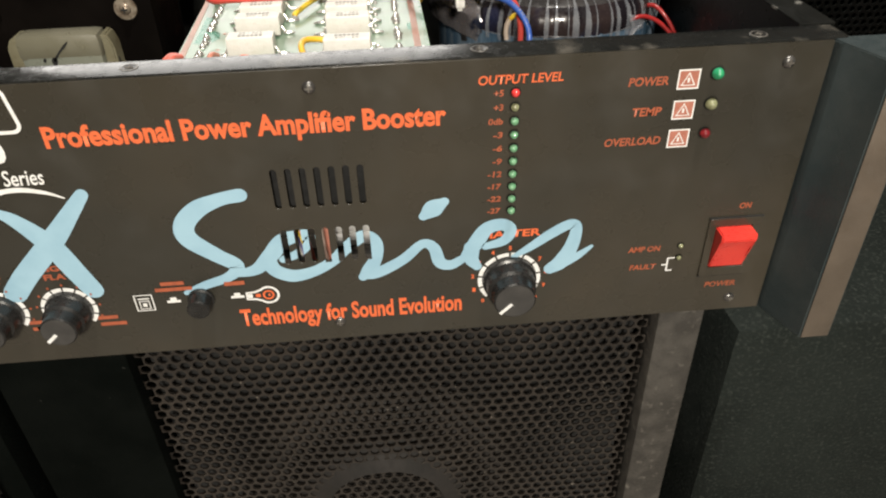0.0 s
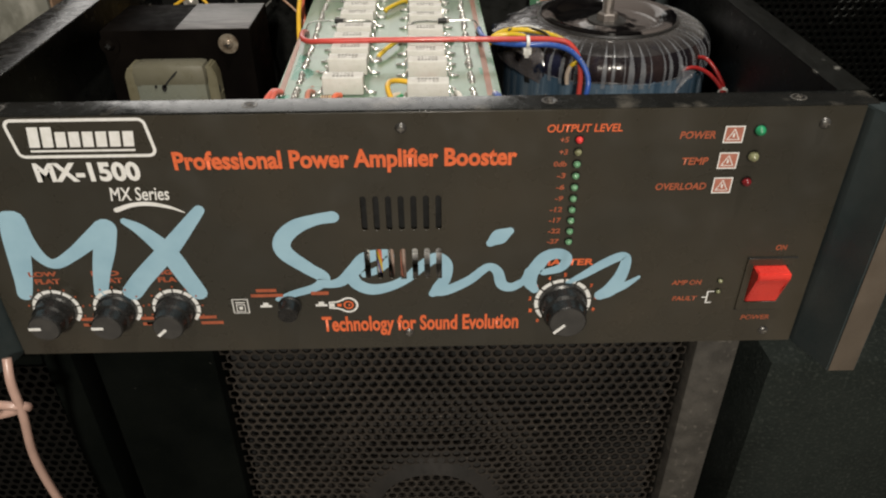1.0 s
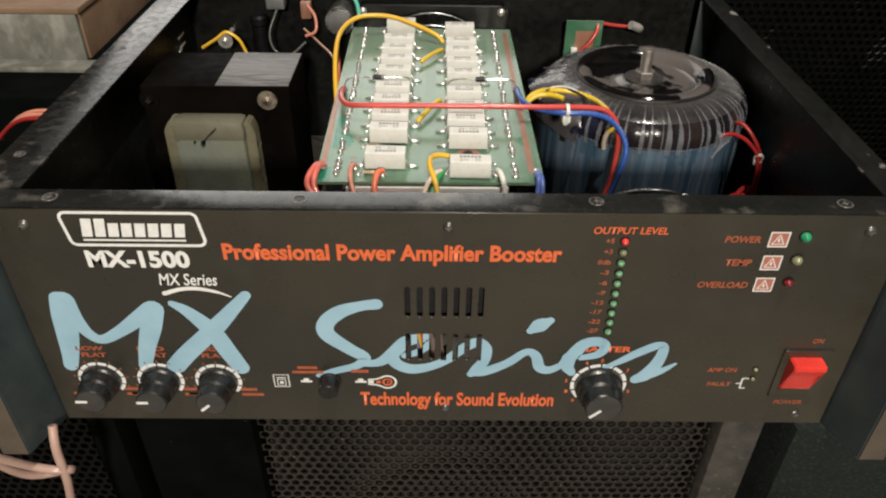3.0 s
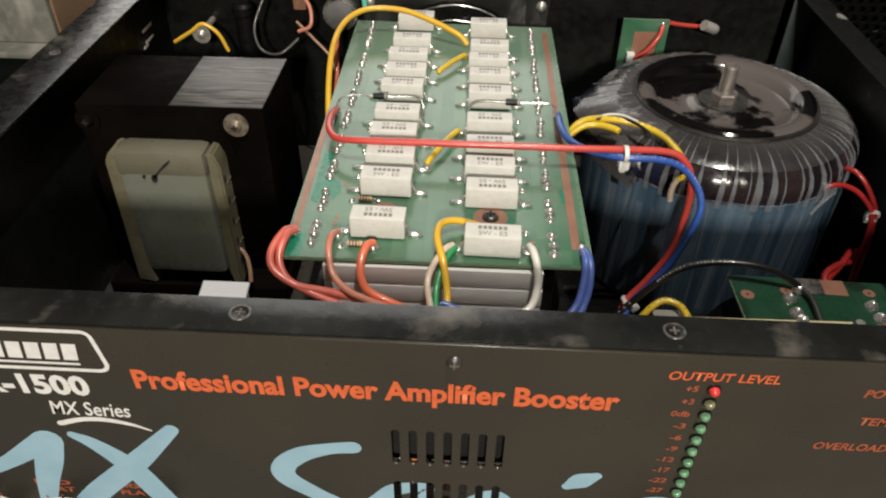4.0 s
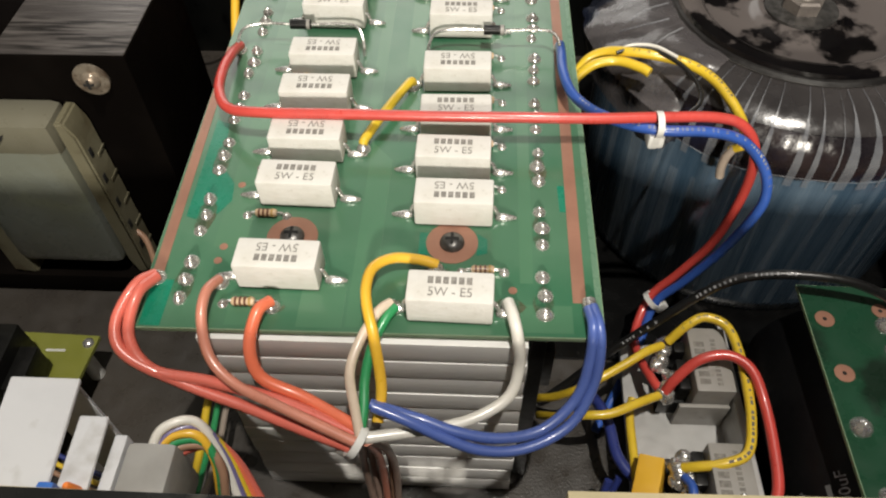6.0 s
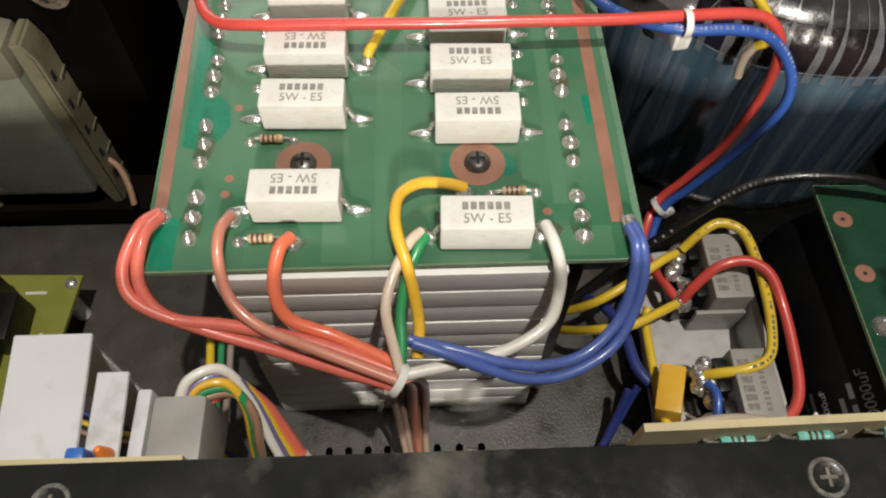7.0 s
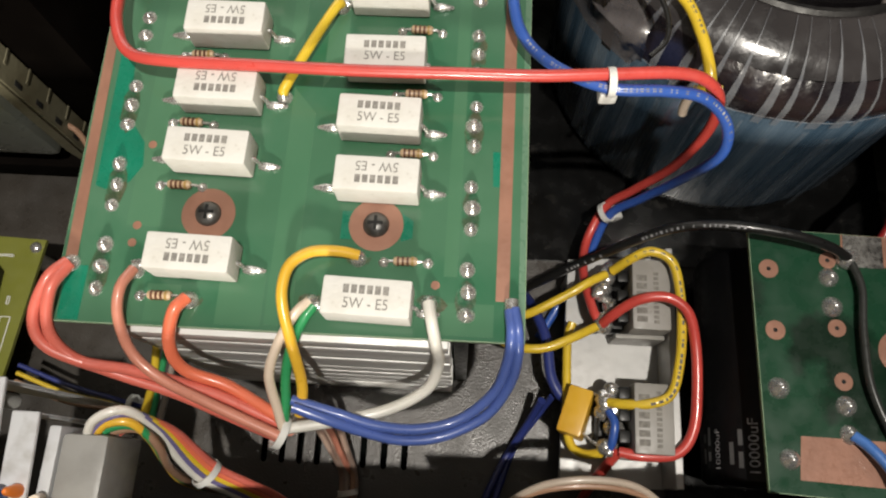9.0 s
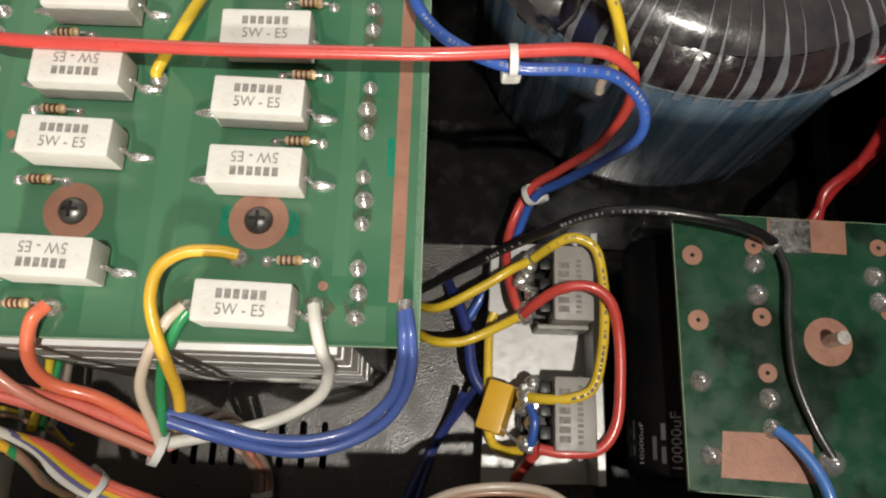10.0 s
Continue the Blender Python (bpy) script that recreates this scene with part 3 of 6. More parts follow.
part("side_wall", add_box(B(), (-209.4, 2, 0), (-208, 326, 136.2), 0.3), STEEL_BLACK, case)
part("side_wall", add_box(B(), (214, 4.2, 0), (215.4, 326, 136.2), 0.3), STEEL_BLACK, case)
part("side_rim", add_box(B(), (-220, 17.2, 136.3), (-196.5, 326, 137.6), 0.4), RIM_BLACK, case, "broad scratched and chipped black side rim")
part("side_rim", add_box(B(), (201, 17.2, 136.3), (216.2, 326, 137.6), 0.4), RIM_CHIPPED, case, "dull black side rim with chipped paint")
back_holes = [ring(-12 + 45 * math.cos(a) * s, 70 + 45 * math.sin(a) * s, 3.2, 10) for s in (0.35, 0.65, 0.95) for a in np.linspace(0, 2 * math.pi, 8 + int(s * 12))[:-1]]
part("back_wall", holed_plate("back_wall", rect(-208, 0, 214, 136), back_holes, 1.4, Matrix.Translation((0, 326 * MM, 0)) @ UPRIGHT, STEEL_BLACK), STEEL_BLACK, case)
part("back_rim", add_box(B(), (-196, 313, 136.0), (196, 327, 137.3), 0.4), RIM_BLACK, case)
part("corner_bracket", add_box(B(), (200.5, 309, 60), (213.9, 311, 135), 0.4), EAR, case, "grey folded corner of the case")
for fx in (-180, 180):
    for fy in (30, 300):
        part("rubber_foot", add_cyl(B(), (fx, fy, -13.6), (fx, fy, 4.6), 10, 9), BLACK_PLASTIC, case)

for sx in (-1, 1):
    ear = B()
    prof = [(207.6, 0.2), (209.0, -3.0), (216.6, -25.0), (231, -25.0), (240.5, -2.0), (240.5, 4.0), (207.6, 4.0)]
    lo = [ear.verts.new(mv((sx * x, y, 0))) for x, y in prof]
    hi = [ear.verts.new(mv((sx * x, y, 136.5))) for x, y in prof]
    for k in range(len(prof)):
        n = (k + 1) % len(prof)
        ear.faces.new((lo[k], lo[n], hi[n], hi[k]))
    ear.faces.new(lo), ear.faces.new(hi)
    bmesh.ops.bevel(ear, geom=[e for e in ear.edges], offset=0.6 * MM, segments=2, affect="EDGES", clamp_overlap=True)
    handle = part("rack_handle", ear, EAR, case, "slate grey rack ear that stands proud of the panel")
    part("front_strip", add_box(B(), (min(sx * 217.2, sx * 230.4), -25.3, 0.6), (max(sx * 217.2, sx * 230.4), -24.6, 135.9), 0.2), EAR_EDGE, handle, "brownish front face")


def cross_screw(x, z, r=2.7, y=0.0):
    """A cross-head screw in the front panel."""
    head = add_dome(B(), (x, y, z), r, 1.6, 16, 4, (0, -1, 0))
    ob = part("panel_screw", head, DARK_STEEL, case, "dull zinc cross-head screw")
    part("drive_cross", add_box(add_box(B(), (x - 1.5, y - 1.68, z - 0.3), (x + 1.5, y - 1.3, z + 0.3)), (x - 0.3, y - 1.7, z - 1.5), (x + 0.3, y - 1.32, z + 1.5)), BLACK_INK, ob)


for x, z in ((0, 129), (0, 10.5), (190, 128.5), (191, 7.5), (-190, 128.5)):
    cross_screw(x, z)


def lip_screw(x, y, z=137.2, r=2.7):
    """A countersunk screw in the top lip, bright where the paint has gone."""
    ob = part("lip_screw", add_lathe(B(), [(r, 0.28), (r * 0.8, 0.12), (0, 0.15)], (x, y, z), 20), KNOB, case, "dark countersunk screw")
    part("worn_ring", add_lathe(B(), [(r + 0.9, 0.02), (r + 0.75, 0.25), (r + 0.1, 0.25), (r, 0.1)], (x, y, z), 24), RING_WORN, ob, "ring of bare steel where paint wore off")
    part("drive_cross", add_box(add_box(B(), (x - 1.6, y - 0.3, z + 0.1), (x + 1.6, y + 0.3, z + 0.36)), (x - 0.3, y - 1.6, z + 0.1), (x + 0.3, y + 1.6, z + 0.38)), BLACK_INK, ob)


for x, y in ((-67.5, 9.6), (67, 9.8), (-180, 9.6), (180, 9.6), (-211, 48), (-211, 190), (110, 320)):
    lip_screw(x, y, 137.0 if y < 17 or y > 300 else 137.6, 2.7 if y < 17 else 2.0)

# ---- printing on the panel ----
PX, PZ = (1, 0, 0), (0, 0, 1)


def ink(s, x0, x1, z0, z1, material, bold=0.02, shear=0.0, name="lettering"):
    return part(name, text_mesh(name, s, (0, 0, 0), PX, PZ, x0, x1, z0, z1, material, bold, 0.12, shear), material, panel)


def bars(rects, material, y=-0.12, name="print_bar"):
    for x0, x1, z0, z1 in rects:
        bm = B()
        bm.faces.new([bm.verts.new(mv(p)) for p in ((x0, y, z0), (x1, y, z0), (x1, y, z1), (x0, y, z1))])
        part(name, bm, material, panel)


def outline(pts, w, material, y=-0.12, name="print_outline"):
    """A closed printed line of width w round points on the panel."""
    bm = B()
    n = len(pts)
    c = Vector((sum(p[0] for p in pts) / n, sum(p[1] for p in pts) / n))
    outer, inner = [], []
    for k in range(n):
        a, b, d = Vector(pts[k - 1]), Vector(pts[k]), Vector(pts[(k + 1) % n])
        t = ((d - a)).normalized()
        nrm = Vector((-t.y, t.x))
        if nrm.dot(b - c) < 0:
            nrm = -nrm
        outer.append(bm.verts.new(mv((b.x + nrm.x * w / 2, y, b.y + nrm.y * w / 2))))
        inner.append(bm.verts.new(mv((b.x - nrm.x * w / 2, y, b.y - nrm.y * w / 2))))
    for k in range(n):
        bm.faces.new((outer[k], outer[(k + 1) % n], inner[(k + 1) % n], inner[k]))
    return part(name, bm, material, panel)


def round_rect(x0, x1, z0, z1, r, skew=0.0, n=4):
    out = []
    for cx, cz, a0 in ((x1 - r, z1 - r, 0), (x0 + r, z1 - r, 90), (x0 + r, z0 + r, 180), (x1 - r, z0 + r, 270)):
        for k in range(n + 1):
            a = radians(a0 + 90 * k / n)
            out.append((cx + r * math.cos(a) + skew * (z1 - cz) / (z1 - z0), cz + r * math.sin(a)))
    return out


# badge: a rounded frame with plain slanted bars in place of the maker's name
outline(round_rect(-173.5, -112.5, 117.6, 135.2, 3.0, 2.5), 1.5, WHITE_INK, name="badge_frame")
for k in range(8):
    x, wide, hi_z = -165.0 + 5.95 * k, 4.7, (132.0 if k in (0, 1) else 129.6)
    mark = B()
    mark.faces.new([mark.verts.new(mv((px + (pz - 125) * 0.14, -0.12, pz))) for px, pz in ((x, 122.2), (x + wide, 122.2), (x + wide, hi_z), (x, hi_z))])
    part("badge_bar", mark, WHITE_INK, panel)
bars([(-165.5, -119.0, 119.9, 120.9)], WHITE_INK, name="badge_bar")
ink("MX-1500", -167.2, -119.6, 104.6, 114.6, WHITE_INK, 0.042)
ink("MX Series", -136.5, -109.0, 94.2, 101.4, WHITE_INK, 0.012, 0.18)
ink("Professional Power Amplifier Booster", -103.6, 52.6, 107.0, 119.2, ORANGE_INK, 0.036)
ink("Technology for Sound Evolution", -45.6, 58.2, 8.8, 22.3, ORANGE_INK, 0.032)
ink("OUTPUT LEVEL", 65.4, 99.2, 125.9, 129.8, ORANGE_INK, 0.02, 0.12)
LEVELS = ("+5", "+3", "0db", "-3", "-6", "-9", "-12", "-17", "-22", "-27")
led_z = [122.2 - 6.1 * k for k in range(10)]
for s, z in zip(LEVELS, led_z):
    w = 2.0 * len(s)
    ink(s, 75.6 - w, 75.6, z - 1.4, z + 1.4, ORANGE_DIM, 0.03, 0.1)
for s, x0, x1, z in (("POWER", 125.6, 142.0, 123.6), ("TEMP", 128.8, 141.0, 110.4), ("OVERLOAD", 118.6, 142.6, 97.2)):
    ink(s, x0, x1, z - 1.9, z + 1.9, ORANGE_DIM, 0.03, 0.12)
for z in (123.6, 110.4, 97.4):
    bars([(145.6, 154.6, z - 4.2, z + 4.2)], BADGE_RED, -0.08, "warning_badge")
    outline(rect(145.9, z - 3.9, 154.3, z + 3.9), 0.9, WHITE_INK, name="badge_frame")
    outline([(147.4, z - 2.5), (152.8, z - 2.5), (150.1, z + 2.6)], 0.8, WHITE_INK, name="warning_triangle")
    bars([(149.7, 150.5, z - 1.4, z + 0.6)], WHITE_INK)
ink("ON", 184.8, 190.4, 59.7, 62.9, ORANGE_DIM, 0.03, 0.1)
ink("POWER", 177.0, 192.4, 15.0, 18.2, ORANGE_DIM, 0.02, 0.1)
ink("AMP ON", 136.0, 151.4, 38.9, 42.1, ORANGE_DIM, 0.03, 0.1)
ink("FAULT", 138.0, 150.8, 28.6, 31.6, ORANGE_DIM, 0.03, 0.1)
bars([(155.6, 156.4, 26.8, 34.6), (156.4, 160.2, 34.0, 34.7), (156.4, 158.8, 26.8, 27.5), (153.4, 155.6, 30.2, 31.0)], WHITE_INK, name="bracket_mark")
ink("MASTER", 67.0, 94.2, 52.6, 56.6, ORANGE_INK, 0.03, 0.05)
for x, s in ((-181, "LOW"), (-150, "MID"), (-119.6, "HIGH")):
    ink(s, x - 7.4, x + 6.6, 51.2, 54.2, ORANGE_DIM, 0.04)
    ink("FLAT", x - 5.6, x + 7.0, 46.6, 49.8, ORANGE_DIM, 0.04)
    bars([(x + 10.4, x + 19.4, 22.4, 24.4), (x + 10.8, x + 22.4, 18.6, 20.6), (x - 17.5, x - 11.2, 19.0, 20.6)], ORANGE_DIM, -0.08)
bars([(-77.2, -66.8, 39.2, 41.2), (-80.2, -63.8, 36.0, 38.0), (-49.4, -40.4, 36.8, 39.0)], ORANGE_DIM, -0.30)
# icons beside the push button
outline(rect(-90.4, 25.8, -82.6, 34.6), 0.7, WHITE_INK, name="print_icon")
outline(rect(-88.6, 26.8, -84.4, 31.2), 0.6, WHITE_INK, name="print_icon")
bars([(-87.4, -85.6, 28.0, 30.0), (-89.0, -84.0, 32.2, 32.9)], WHITE_INK, name="print_icon")
for x in (-73.4, -44.8):
    bars([(x - 3.0, x + 3.0, 29.2, 30.6), (x - 1.4, x + 1.4, 30.6, 32.2)], WHITE_INK, name="print_icon")
bulb = [(-30.8 + 4.5 * math.cos(radians(a)), 29.8 + 4.5 * math.sin(radians(a))) for a in range(-135, 136, 15)]
outline(bulb + [(-36.6, 31.9), (-40.6, 31.6), (-40.6, 28.0), (-36.6, 27.7)], 1.1, WHITE_INK, name="print_icon")
outline(round_rect(-33.0, -28.6, 27.6, 32.0, 2.1), 0.9, ORANGE_INK, name="print_icon")
bars([(-36.6, -34.4, 28.9, 30.7), (-30.9, -30.0, 29.2, 30.4)], ORANGE_INK, name="print_icon")
bars([(-40.4, -38.0, 28.6, 31.0)], WHITE_INK, name="print_icon")

# the big brushed words: strokes of x, z and width
STROKES = [
    [(-187.3, 85.2, 9.3), (-188.0, 75.0, 11.8), (-189.7, 61.8, 11.2), (-192.3, 47.9, 8.7), (-194.2, 40.4, 7.4)],
    [(-184.9, 84.6, 10.5), (-182.7, 72.3, 8.1), (-178.5, 62.2, 6.2), (-172.6, 59.0, 5.9), (-162.7, 64.6, 6.8), (-152.2, 72.6, 8.7), (-143.8, 79.0, 10.5)],
    [(-143.1, 79.3, 10.5), (-146.8, 67.6, 10.5), (-151.7, 54.1, 8.7), (-155.7, 40.2, 6.8)],
    [(-133.4, 82.9, 3.7), (-126.6, 77.7, 6.8), (-117.1, 65.3, 9.9), (-110.6, 49.7, 9.9), (-106.5, 39.8, 9.3)],
    [(-96.9, 88.5, 5.3), (-102.9, 81.4, 6.8), (-115.4, 66.9, 9.3), (-131.7, 50.1, 9.9), (-139.7, 40.6, 9.9)],
    [(-34.4, 83.5, 6.5), (-42.7, 82.1, 6.2), (-52.8, 78.1, 8.1), (-59.8, 70.8, 8.7), (-59.4, 63.1, 8.7), (-49.3, 53.6, 7.4), (-42.0, 47.4, 6.8), (-46.3, 41.8, 5.0), (-58.2, 37.7, 4.3), (-66.8, 34.3, 2.5)],
]
STROKES_LATER = [
    [(-46.1, 42.9, 3.1), (-34.5, 44.4, 5.6), (-26.8, 51.4, 7.4), (-20.7, 58.8, 7.4), (-14.1, 61.1, 6.2), (-8.5, 61.3, 5.0), (-9.3, 56.5, 4.3), (-14.6, 51.8, 4.3), (-21.3, 49.1, 3.7)],
    [(-27.9, 48.6, 6.8), (-25.4, 43.2, 6.8), (-18.2, 39.7, 6.8), (-8.9, 41.3, 5.6), (0.0, 46.2, 5.3), (7.3, 53.4, 5.9), (15.0, 58.8, 6.2), (20.1, 55.2, 5.6), (20.0, 47.5, 5.6), (16.0, 39.7, 6.8), (13.0, 36.2, 4.3)],
    [(13.0, 36.2, 3.1), (20.0, 38.1, 5.6), (31.6, 44.4, 5.3), (40.6, 52.3, 4.7), (45.8, 49.8, 5.3), (48.4, 41.5, 5.9), (53.4, 39.6, 5.3), (59.0, 42.7, 4.3)],
    [(41.8, 67.0, 4.3), (46.1, 70.6, 8.7), (51.0, 73.8, 4.3)],
    [(59.0, 42.7, 3.7), (64.4, 50.1, 7.4), (69.5, 58.0, 6.8), (76.4, 59.9, 6.2), (80.4, 56.7, 5.6), (77.7, 51.2, 5.0), (69.3, 48.6, 3.7)],
    [(63.0, 48.7, 7.4), (62.8, 42.3, 6.8), (65.5, 37.6, 4.3)],
    [(82.3, 41.8, 2.5), (90.5, 47.0, 4.3), (98.5, 52.8, 5.3), (107.0, 57.5, 5.3), (110.4, 55.4, 5.3), (108.9, 45.6, 6.8), (104.7, 37.0, 8.1), (99.8, 33.4, 6.2)],
    [(102.1, 34.1, 5.6), (111.7, 39.4, 4.3), (118.3, 44.6, 1.9)],
]
for k, pts in enumerate(STROKES + STROKES_LATER):
    # strokes that cross the vent slots stop at the holes
    bm = add_stroke(B(), pts, -0.10 - 0.012 * k)
    if k in (6, 7):
        for hole in range(7):
            xh = (-19.3 + 5.95 * hole) * MM
            for side in (-1.45 * MM, 1.45 * MM):
                bmesh.ops.bisect_plane(bm, geom=bm.verts[:] + bm.edges[:] + bm.faces[:], plane_co=(xh + side, 0, 0), plane_no=(1, 0, 0))
        bmesh.ops.bisect_plane(bm, geom=bm.verts[:] + bm.edges[:] + bm.faces[:], plane_co=(0, 0, 46 * MM), plane_no=(0, 0, 1))
        gone = []
        for f in bm.faces:
            c = f.calc_center_median() / MM
            if 46 < c.z < 64.5 and any(abs(c.x - (-19.3 + 5.95 * h)) < 1.45 for h in range(7)):
                gone.append(f)
        bmesh.ops.delete(bm, geom=gone, context="FACES")
    part("brush_letter", bm, BLUE_INK, panel, "pale blue brushed lettering")
part("brush_arc", add_stroke(B(), [(-135.5, 89.2, 2.5), (-127.2, 91.9, 2.2), (-119.1, 92.3, 2.2), (-110.3, 90.3, 1.6), (-104.0, 87.4, 0.6)], -0.1), WHITE_INK, panel)


# ---- controls on the panel ----
def knob(x, z, r, length, turn, label, ringed):
    """A round control knob with a pointer, over a printed scale."""
    axis = Euler((radians(90), 0, 0)).to_matrix().to_4x4()
    ob = part("control_knob", add_lathe(B(), [(0, 0.4), (r * 1.12, 0.4), (r * 1.12, 2.6), (r * 1.02, 3.4), (r * 1.0, length * 0.55), (r * 0.88, length * 0.62), (r * 0.86, length - 0.6), (r * 0.8, length), (0, length + 0.05)], (x, 0, z), 36, axis), KNOB, case, label)
    part("knob_face", add_lathe(B(), [(0, length + 0.16), (r * 0.79, length + 0.12), (r * 0.79, length + 0.02)], (x, 0, z), 30, axis), KNOB_CAP, ob)
    a = radians(turn)
    m = Matrix.Translation(mv((x, -length - 0.3, z))) @ Euler((0, -a, 0)).to_matrix().to_4x4()
    part("pointer_mark", add_box(B(), (r * 0.18, -0.12, -0.75), (r * 0.84, 0.12, 0.75), 0, m), WHITE_INK, ob)
    for k in range(10):
        a0, a1 = radians(225 - 27 * k - 2), radians(225 - 27 * (k + 1) + 2)
        bm = B()
        prev = None
        for n in range(5):
            t = a0 + (a1 - a0) * n / 4
            pair = [bm.verts.new(mv((x + q * math.cos(t), -0.14, z + q * math.sin(t)))) for q in (ringed, ringed + 2.0)]
            if prev:
                bm.faces.new((prev[0], prev[1], pair[1], pair[0]))
            prev = pair
        part("scale_segment", bm, WHITE_INK, panel)
        if ringed > 12:
            continue
        bars([(x + (ringed + 3.6) * math.cos(a0) - 0.45, x + (ringed + 3.6) * math.cos(a0) + 0.45, z + (ringed + 3.6) * math.sin(a0) - 0.55, z + (ringed + 3.6) * math.sin(a0) + 0.55)], ORANGE_DIM, -0.30)
    for k in range(11 if ringed > 12 else 0):
        a, half = radians(225 - 27 * k), 0.75 if k < 10 else 1.4
        cx, cz = x + (ringed + 4.6) * math.cos(a), z + (ringed + 4.6) * math.sin(a)
        ink(str(k), cx - half, cx + half, cz - 1.2, cz + 1.2, ORANGE_INK, 0.03)
    return ob


knob(-180.6, 30.6, 9.0, 16, 180, "black tone control knob with white pointer", 10.2)
knob(-149.8, 30.2, 9.0, 16, 180, "black tone control knob with white pointer", 10.2)
knob(-119.6, 29.8, 9.0, 16, 222, "black tone control knob with white pointer", 10.2)
knob(80.6, 29.2, 11.2, 17, 225, "large black master level knob with white pointer", 12.8)
button = add_lathe(B(), [(0, 0.3), (6.0, 0.3), (6.0, 1.4), (5.2, 1.8), (5.0, 8.4), (4.4, 9.0), (0, 9.0)], (-61.0, 0, 30.4), 28, Euler((radians(90), 0, 0)).to_matrix().to_4x4())
part("push_button", button, KNOB, case, "small round black push button")


def led(x, z, r, material, label):
    ob = part("indicator_lamp", add_dome(B(), (x, -0.5, z), r, r * 1.2, 16, 5, (0, -1, 0)), material, case, label)
    part("lamp_collar", add_lathe(B(), [(r, 0.1), (r + 0.5, 0.1), (r + 0.4, 0.55), (r, 0.6)], (x, 0, z), 16, Euler((radians(90), 0, 0)).to_matrix().to_4x4()), BLACK_PLASTIC, ob)


for k, z in enumerate(led_z):
    led(80.2, z, 1.75, LED_RED if k == 0 else LED_CLEAR if k == 1 else LED_GREEN, "small round output level lamp")
led(161.4, 125.6, 2.5, LED_DEEPGREEN, "green power lamp")
led(161.2, 112.6, 2.5, LED_CLEAR, "olive temperature lamp")
led(161.0, 99.4, 2.2, LED_DARKRED, "dark red overload lamp")
led(160.8, 41.4, 1.2, LED_CLEAR, "tiny clear lamp")
led(160.9, 34.6, 1.2, LED_CLEAR, "tiny clear lamp")

switch = part("power_switch", holed_plate("power_switch", round_rect(172.2, 197.2, 22.8, 55.2, 1.2), [rect(175.6, 27.6, 193.0, 51.2)], 1.2, Matrix.Translation((0, -0.6 * MM, 0)) @ UPRIGHT, PANEL), PANEL, case, "black bezel of the mains switch")
for x0, x1, z0, z1 in ((172.0, 197.4, 55.0, 55.7), (172.0, 194.0, 22.3, 22.9)):
    part("bezel_gap", add_box(B(), (x0, -0.9, z0), (x1, -0.1, z1)), VOID, switch)
rock = B()
rp = [(0.5, 28.2), (-1.6, 28.2), (-4.0, 38.6), (-8.6, 47.6), (-8.0, 50.6), (0.5, 50.8)]
ra = [rock.verts.new(mv((176.0, y, z))) for y, z in rp]
rb = [rock.verts.new(mv((192.6, y, z))) for y, z in rp]
for k in range(len(rp)):
    n = (k + 1) % len(rp)
    rock.faces.new((ra[k], ra[n], rb[n], rb[k]))
rock.faces.new(ra), rock.faces.new(rb)
bmesh.ops.bevel(rock, geom=rock.edges[:], offset=0.6 * MM, segments=2, affect="EDGES", clamp_overlap=True)
part("rocker", rock, RED_ROCKER, switch, "glossy red rocker pressed at the foot")


# ---- main circuit board on its heat sink ----
board = thing("circuit_board", "green amplifier output board with white cement resistors, on the heat sink", "circuit board", at=(-10, 190, 109.4))
BZ = 111.0


def slab(corners, z0, z1, edge=0.0):
    """A flat slab over four or more corners (x, y), in millimetres."""
    bm = B()
    lo = [bm.verts.new(mv((x, y, z0))) for x, y in corners]
    hi = [bm.verts.new(mv((x, y, z1))) for x, y in corners]
    n = len(corners)
    for k in range(n):
        bm.faces.new((lo[k], lo[(k + 1) % n], hi[(k + 1) % n], hi[k]))
    bm.faces.new(lo[::-1]), bm.faces.new(hi)
    if edge:
        bmesh.ops.bevel(bm, geom=bm.edges[:], offset=edge * MM, segments=1, affect="EDGES")
    return bm


part("board_core", slab([(-71.7, 68.6), (52.8, 69.2), (51.4, 308.5), (-74.8, 311.0)], BZ - 1.7, BZ - 0.25), BOARD_EDGE, board, "pale cut edge of the board")
part("solder_mask", slab([(-71.5, 68.8), (52.6, 69.4), (51.2, 308.3), (-74.6, 310.8)], BZ - 0.25, BZ), BOARD, board, "glossy green solder mask")
part("bare_margin", slab([(50.9, 70), (52.5, 70), (51.1, 308), (49.9, 308)], BZ, BZ + 0.05), BOARD_MARGIN, board)
part("copper_strip", slab([(-70.7, 84), (-67.5, 84), (-70.4, 188), (-73.2, 188)], BZ, BZ + 0.12), COPPER, board, "bare copper bus strip")
part("copper_strip", slab([(44.9, 80), (48.4, 80), (48.0, 300), (44.6, 300)], BZ, BZ + 0.12), COPPER, board, "bare copper bus strip")
for pts in (((-67.4, 149), (-63, 147), (-61, 128), (-55.4, 120.5), (-54.6, 113.5), (-57.6, 108.4), (-64, 106), (-66.8, 107)),
            ((42.6, 122.4), (45.4, 122.4), (45.6, 112), (43, 112)), ((-70, 84), (-64, 84), (-64, 69.2), (-69.6, 69.2)), ((2.6, 103), (5.5, 103), (5.5, 95), (2.6, 95)), ((19, 103), (22, 101), (22, 96), (19, 95))):
    part("mask_patch", slab(list(pts), BZ, BZ + 0.06), BOARD_BRIGHT, board)
